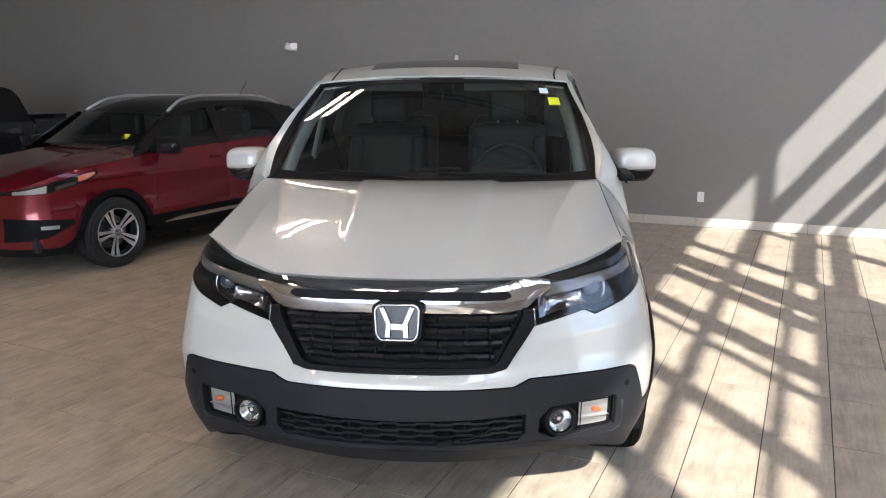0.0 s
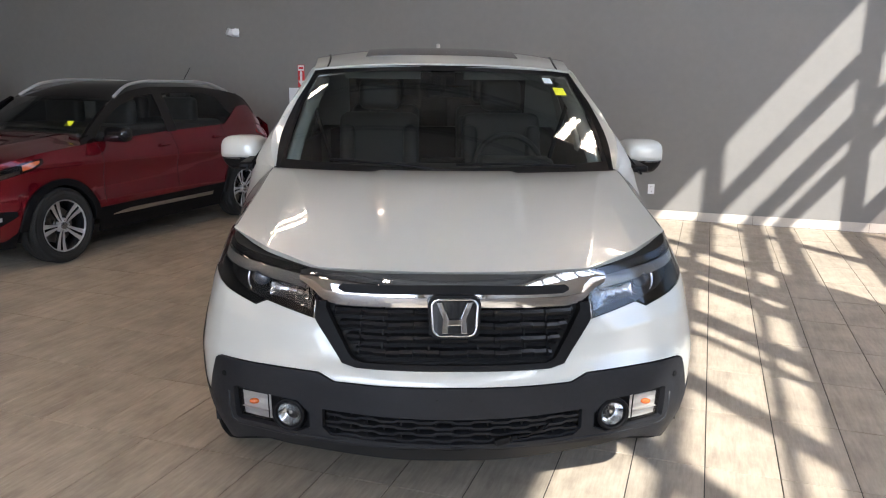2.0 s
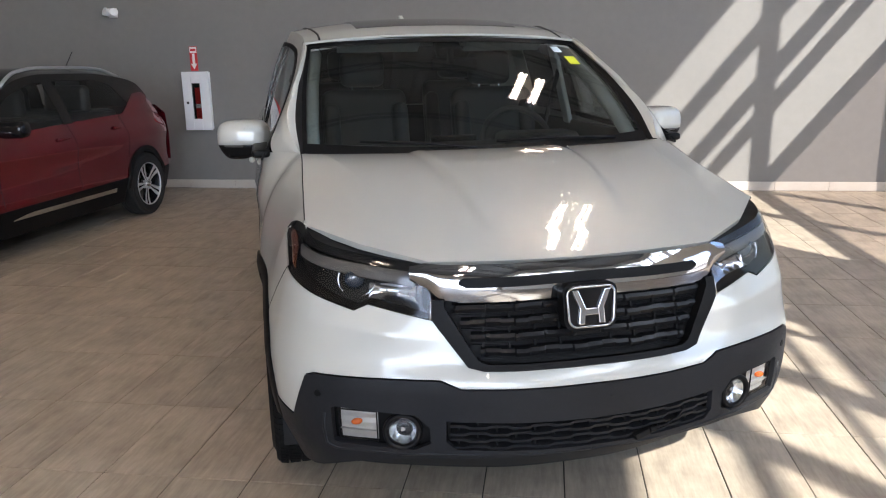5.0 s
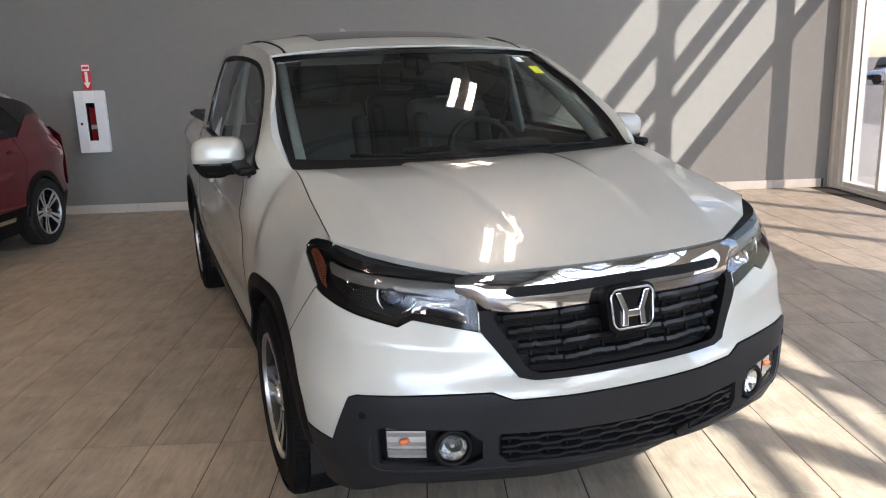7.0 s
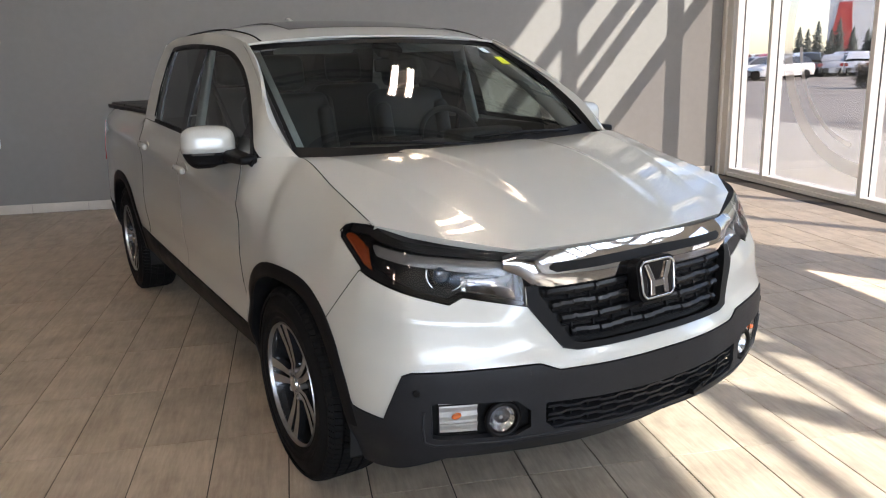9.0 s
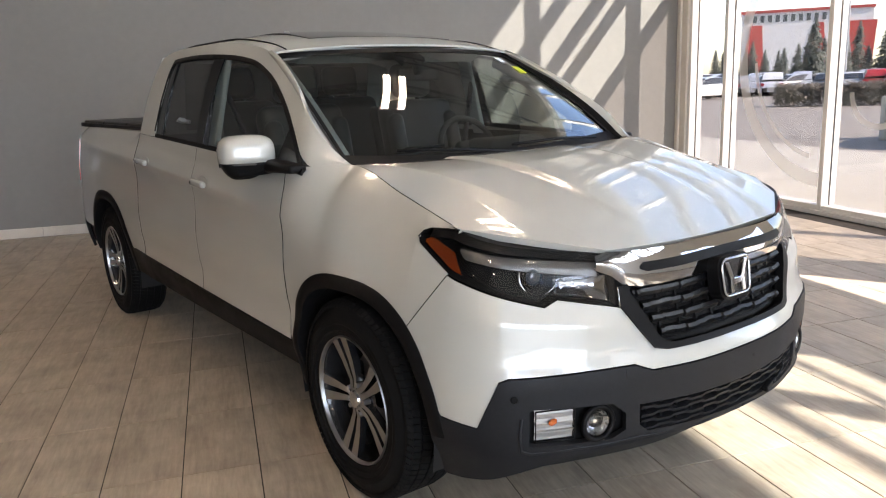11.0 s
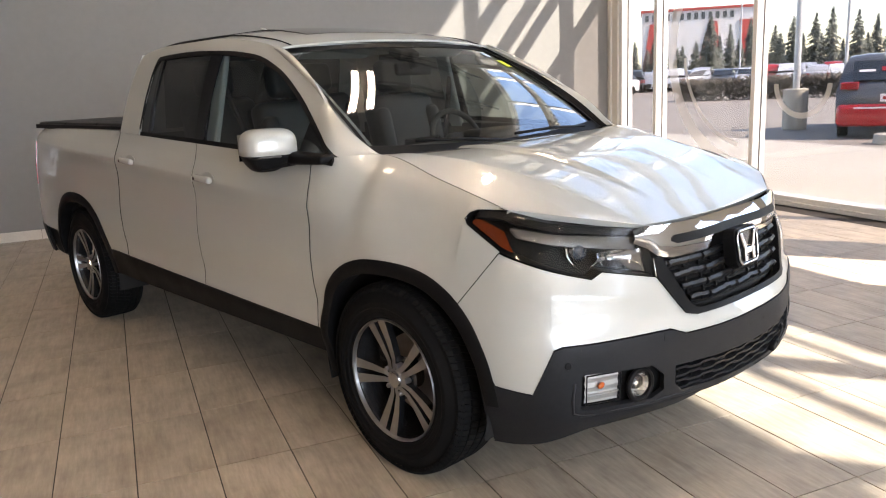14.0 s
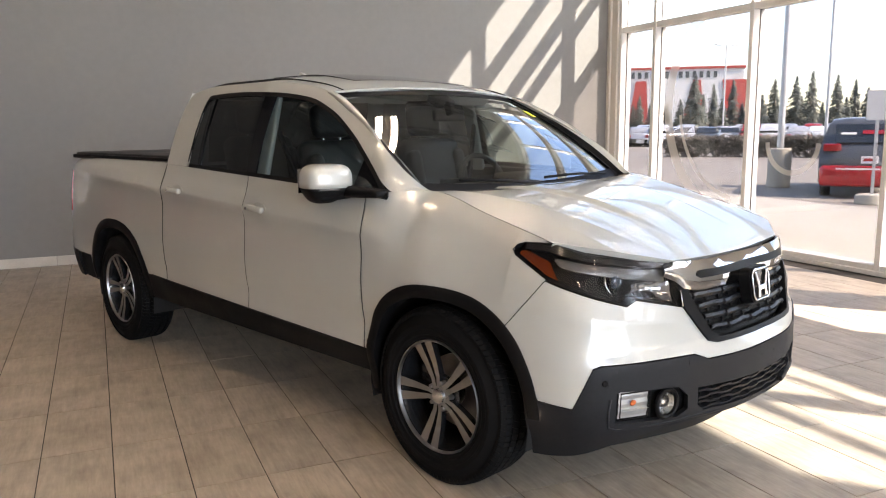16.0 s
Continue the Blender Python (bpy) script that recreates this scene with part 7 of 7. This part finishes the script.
def car_body(paint_, van=False):
    """Meshes of a plain parked car: lower body, roof shell, glass band, wheels."""
    L = 2.25
    ys = np.linspace(-L, L, 40)
    top = pchip([-2.25, -2.15, -1.2, -0.9, 2.0, 2.18, 2.25], [0.60, 0.78, 0.95, 1.0, 1.05, 0.9, 0.6], ys)
    half = pchip([-2.25, -2.0, -1.4, 1.5, 2.1, 2.25], [0.62, 0.80, 0.88, 0.88, 0.82, 0.70], ys)
    rows = [np.stack([half * 0.94, ys, 0 * ys + 0.28], -1), np.stack([half, ys, 0 * ys + 0.55], -1), np.stack([half * 0.985, ys, top - 0.06], -1), np.stack([half * 0.92, ys, top], -1), np.stack([0 * ys, ys, top + 0.03], -1)]
    g = np.array(rows)
    roof_z = pchip([-1.0, -0.35, 0.3, 1.5, 1.95, 2.15] if van else [-1.0, -0.25, 0.4, 1.2, 1.7, 2.0], [1.0, 1.42, 1.52, 1.52, 1.42, 1.02], np.linspace(-1.0, 2.1 if van else 1.95, 24))
    if van:
        roof_z = 1.0 + (roof_z - 1.0) * 1.35
    yr_ = np.linspace(-1.0, 2.1 if van else 1.95, 24)
    band_ = np.array([np.stack([0 * yr_ + 0.80 - 0.16 * t * np.clip((roof_z - 1) / 0.5, 0, 1), yr_, 0.99 + (roof_z - 0.06 - 0.99) * t], -1) for t in np.linspace(0, 1, 4)])
    roof_ = np.array([np.stack([(0.80 - 0.16 * np.clip((roof_z - 1) / 0.5, 0, 1)) * u, yr_, roof_z - 0.05 * abs(u) ** 4], -1) for u in np.linspace(-1, 1, 9)])
    return g, band_, roof_


def parked_car(x, y, rz, paint_, van=False, label="", group="parked cars"):
    c = thing("parked_car", pose(x, y, GZ, 0, 0, rz), label=label, category="car", group=group)
    g, band_, roof_ = car_body(paint_, van)
    sheets("body", [g, mirror_x(g)[:, ::-1]], paint_, c, sharp=45)
    sheets("roof", [roof_.transpose(1, 0, 2)], paint_, c, sharp=45)
    for sg in (1, -1):
        sheets("side_glass", [band_ if sg > 0 else mirror_x(band_)], CAR_GLASS, c, flip=sg < 0)
    g2 = np.array([[(x_, y_, z_) for x_ in np.linspace(-0.66, 0.66, 5)] for y_, z_ in ((-0.93, 1.03), (-0.33, 1.40))])
    sheets("front_glass", [g2 + np.array([0, -0.02, 0.03])], CAR_GLASS, c)
    for sg in (1, -1):
        part("tail_lamp", box(0.22, 0.06, 0.22, (sg * 0.66, 2.20, 0.82), 0.02), RED_LENS, c)
        part("head_lamp", box(0.24, 0.08, 0.12, (sg * 0.60, -2.14, 0.70), 0.03), REFLECTOR, c)
        for y0 in (-1.35, 1.35):
            part("wheel", cyl(0.33, 0.33, 0.2, (sg * 0.78, y0, 0.33), 20, rot=(0, 90, 0), bevel=0.03), RUBBER, c)
    return c


rc = random.Random(21)
names = ["white", "silver", "red", "dark grey", "blue"]
for row, (d0, n, b0, b1) in enumerate(((64.0, 19, 33.0, 60.0), (74.0, 20, 33.5, 60.0))):
    for k in range(n):
        bearing = b0 + (b1 - b0) * k / n + rc.uniform(-0.15, 0.15)
        i = rc.choice((0, 0, 0, 1, 2, 3)) if bearing < 45 else rc.choice((0, 0, 2, 2, 1))
        x, y = out_at(bearing, d0 + rc.uniform(-0.4, 0.4))
        parked_car(x, y, -45 + rc.choice((0, 180)) + rc.uniform(-3, 3), CAR_PAINTS[i], rc.random() < 0.4, f"{names[i]} parked car beyond the bare hedge")
for k in range(2):
    x, y = out_at(33.6 + 1.8 * k, 58 - 1.0 * k)
    parked_car(x, y, -80, CAR_PAINTS[(1, 0)[k]], False, f"{names[(1, 0)[k]]} parked car on the asphalt")
for d0, b0 in ((64.0, 34.4), (71.0, 33.6)):
    for k in range(6):
        i = rc.choice((0, 0, 0, 1, 3))
        x, y = out_at(b0 + 1.3 * k + rc.uniform(-0.1, 0.1), d0 + rc.uniform(-0.3, 0.3))
        parked_car(x, y, -96 + rc.uniform(-4, 4), CAR_PAINTS[i], rc.random() < 0.3, f"{names[i]} parked car in a row on the asphalt")


# grey van with a red lower body, its rear towards the glazing
VAN_GREY = paint("van_grey", (0.075, 0.08, 0.085))
VAN_RED = paint("van_red", (0.42, 0.015, 0.02))
vx, vy = out_at(52.6, 21.5)
van = thing("parked_van", pose(vx, vy, GZ, 0, 0, -50), label="grey and red passenger van parked with its rear to the window", category="van")
n = 26
prof = [(-2.5, 0.30, 0.90), (-2.48, 0.72, 0.985), (-2.42, 1.02, 0.985), (-2.30, 1.15, 0.965), (-2.05, 1.60, 0.84), (-1.90, 1.74, 0.76), (-1.2, 1.78, 0.74), (0.8, 1.74, 0.74), (1.5, 1.20, 0.86), (2.4, 0.90, 0.92), (2.5, 0.35, 0.85)]
rows = []
for y_, z_, h_ in prof:
    us = np.linspace(-1, 1, 15)
    rows.append(np.stack([h_ * us, y_ + 0.10 * np.abs(us) ** 3 * (1 if y_ < 0 else -1), z_ - 0.05 * np.abs(us) ** 4], -1))
sheets("body", [np.array(rows)], VAN_GREY, van, sharp=50)
for sg in (1, -1):
    pts = np.array([[(sg * h_ * 0.995, y_ + 0.10 * (1 if y_ < 0 else -1), zb) for y_, z_, h_ in prof[1:-1]] if k == 0 else [(sg * h_ * 0.995, y_ + 0.10 * (1 if y_ < 0 else -1), z_ - 0.05) for y_, z_, h_ in prof[1:-1]] for k, zb in enumerate((0.35, 0))])
    sheets("side", [pts], VAN_GREY, van, flip=sg < 0)
    part("tail_lamp", box(0.36, 0.10, 0.16, (sg * 0.74, -2.38, 1.12), 0.03, 2, rot=None), RED_LENS, van)
    part("wheel", cyl(0.33, 0.33, 0.22, (sg * 0.82, -1.5, 0.33), 20, rot=(0, 90, 0), bevel=0.03), RUBBER, van)
    part("wheel", cyl(0.33, 0.33, 0.22, (sg * 0.82, 1.5, 0.33), 20, rot=(0, 90, 0), bevel=0.03), RUBBER, van)
part("bumper", box(1.94, 0.40, 0.46, (0, -2.36, 0.50), 0.10, 3), VAN_RED, van, "red lower body", smooth=True)
part("rear_glass", box(1.36, 0.02, 0.46, (0, 0, 0), 0.01), CAR_GLASS, van, m=pose(0, -2.19, 1.42, -27))
part("number_plate", box(0.34, 0.02, 0.16, (0, -2.54, 0.86), 0.01), WHITE_SIGN, van)
part("plate_bar", box(0.24, 0.006, 0.06, (0, -2.552, 0.86)), CAR_PAINTS[2], van)
part("writing_bar", box(1.05, 0.006, 0.035, (-0.12, -2.563, 0.66)), WHITE_SIGN, van)
part("writing_bar", box(0.55, 0.006, 0.09), VAN_RED, van, m=pose(0.12, -2.205, 1.45, -27))
part("writing_bar", box(0.30, 0.006, 0.05), WHITE_SIGN, van, m=pose(-0.42, -2.205, 1.42, -27))
# sign post in a concrete foot
px_, py_ = out_at(53.2, 18.0)
sp = thing("sign_post", pose(px_, py_, GZ, 0, 0, -50), label="metal sign post with blank white panel in concrete foot", category="sign")
part("post", box(0.06, 0.06, 2.25, (0, 0, 1.12), 0.006), GALV, sp)
part("panel", box(0.42, 0.02, 0.60, (0, -0.045, 2.0), 0.01), CLADWHITE, sp)
part("foot", cyl(0.32, 0.30, 0.20, (0, 0, 0.10), 24, bevel=0.02), CONC, sp)
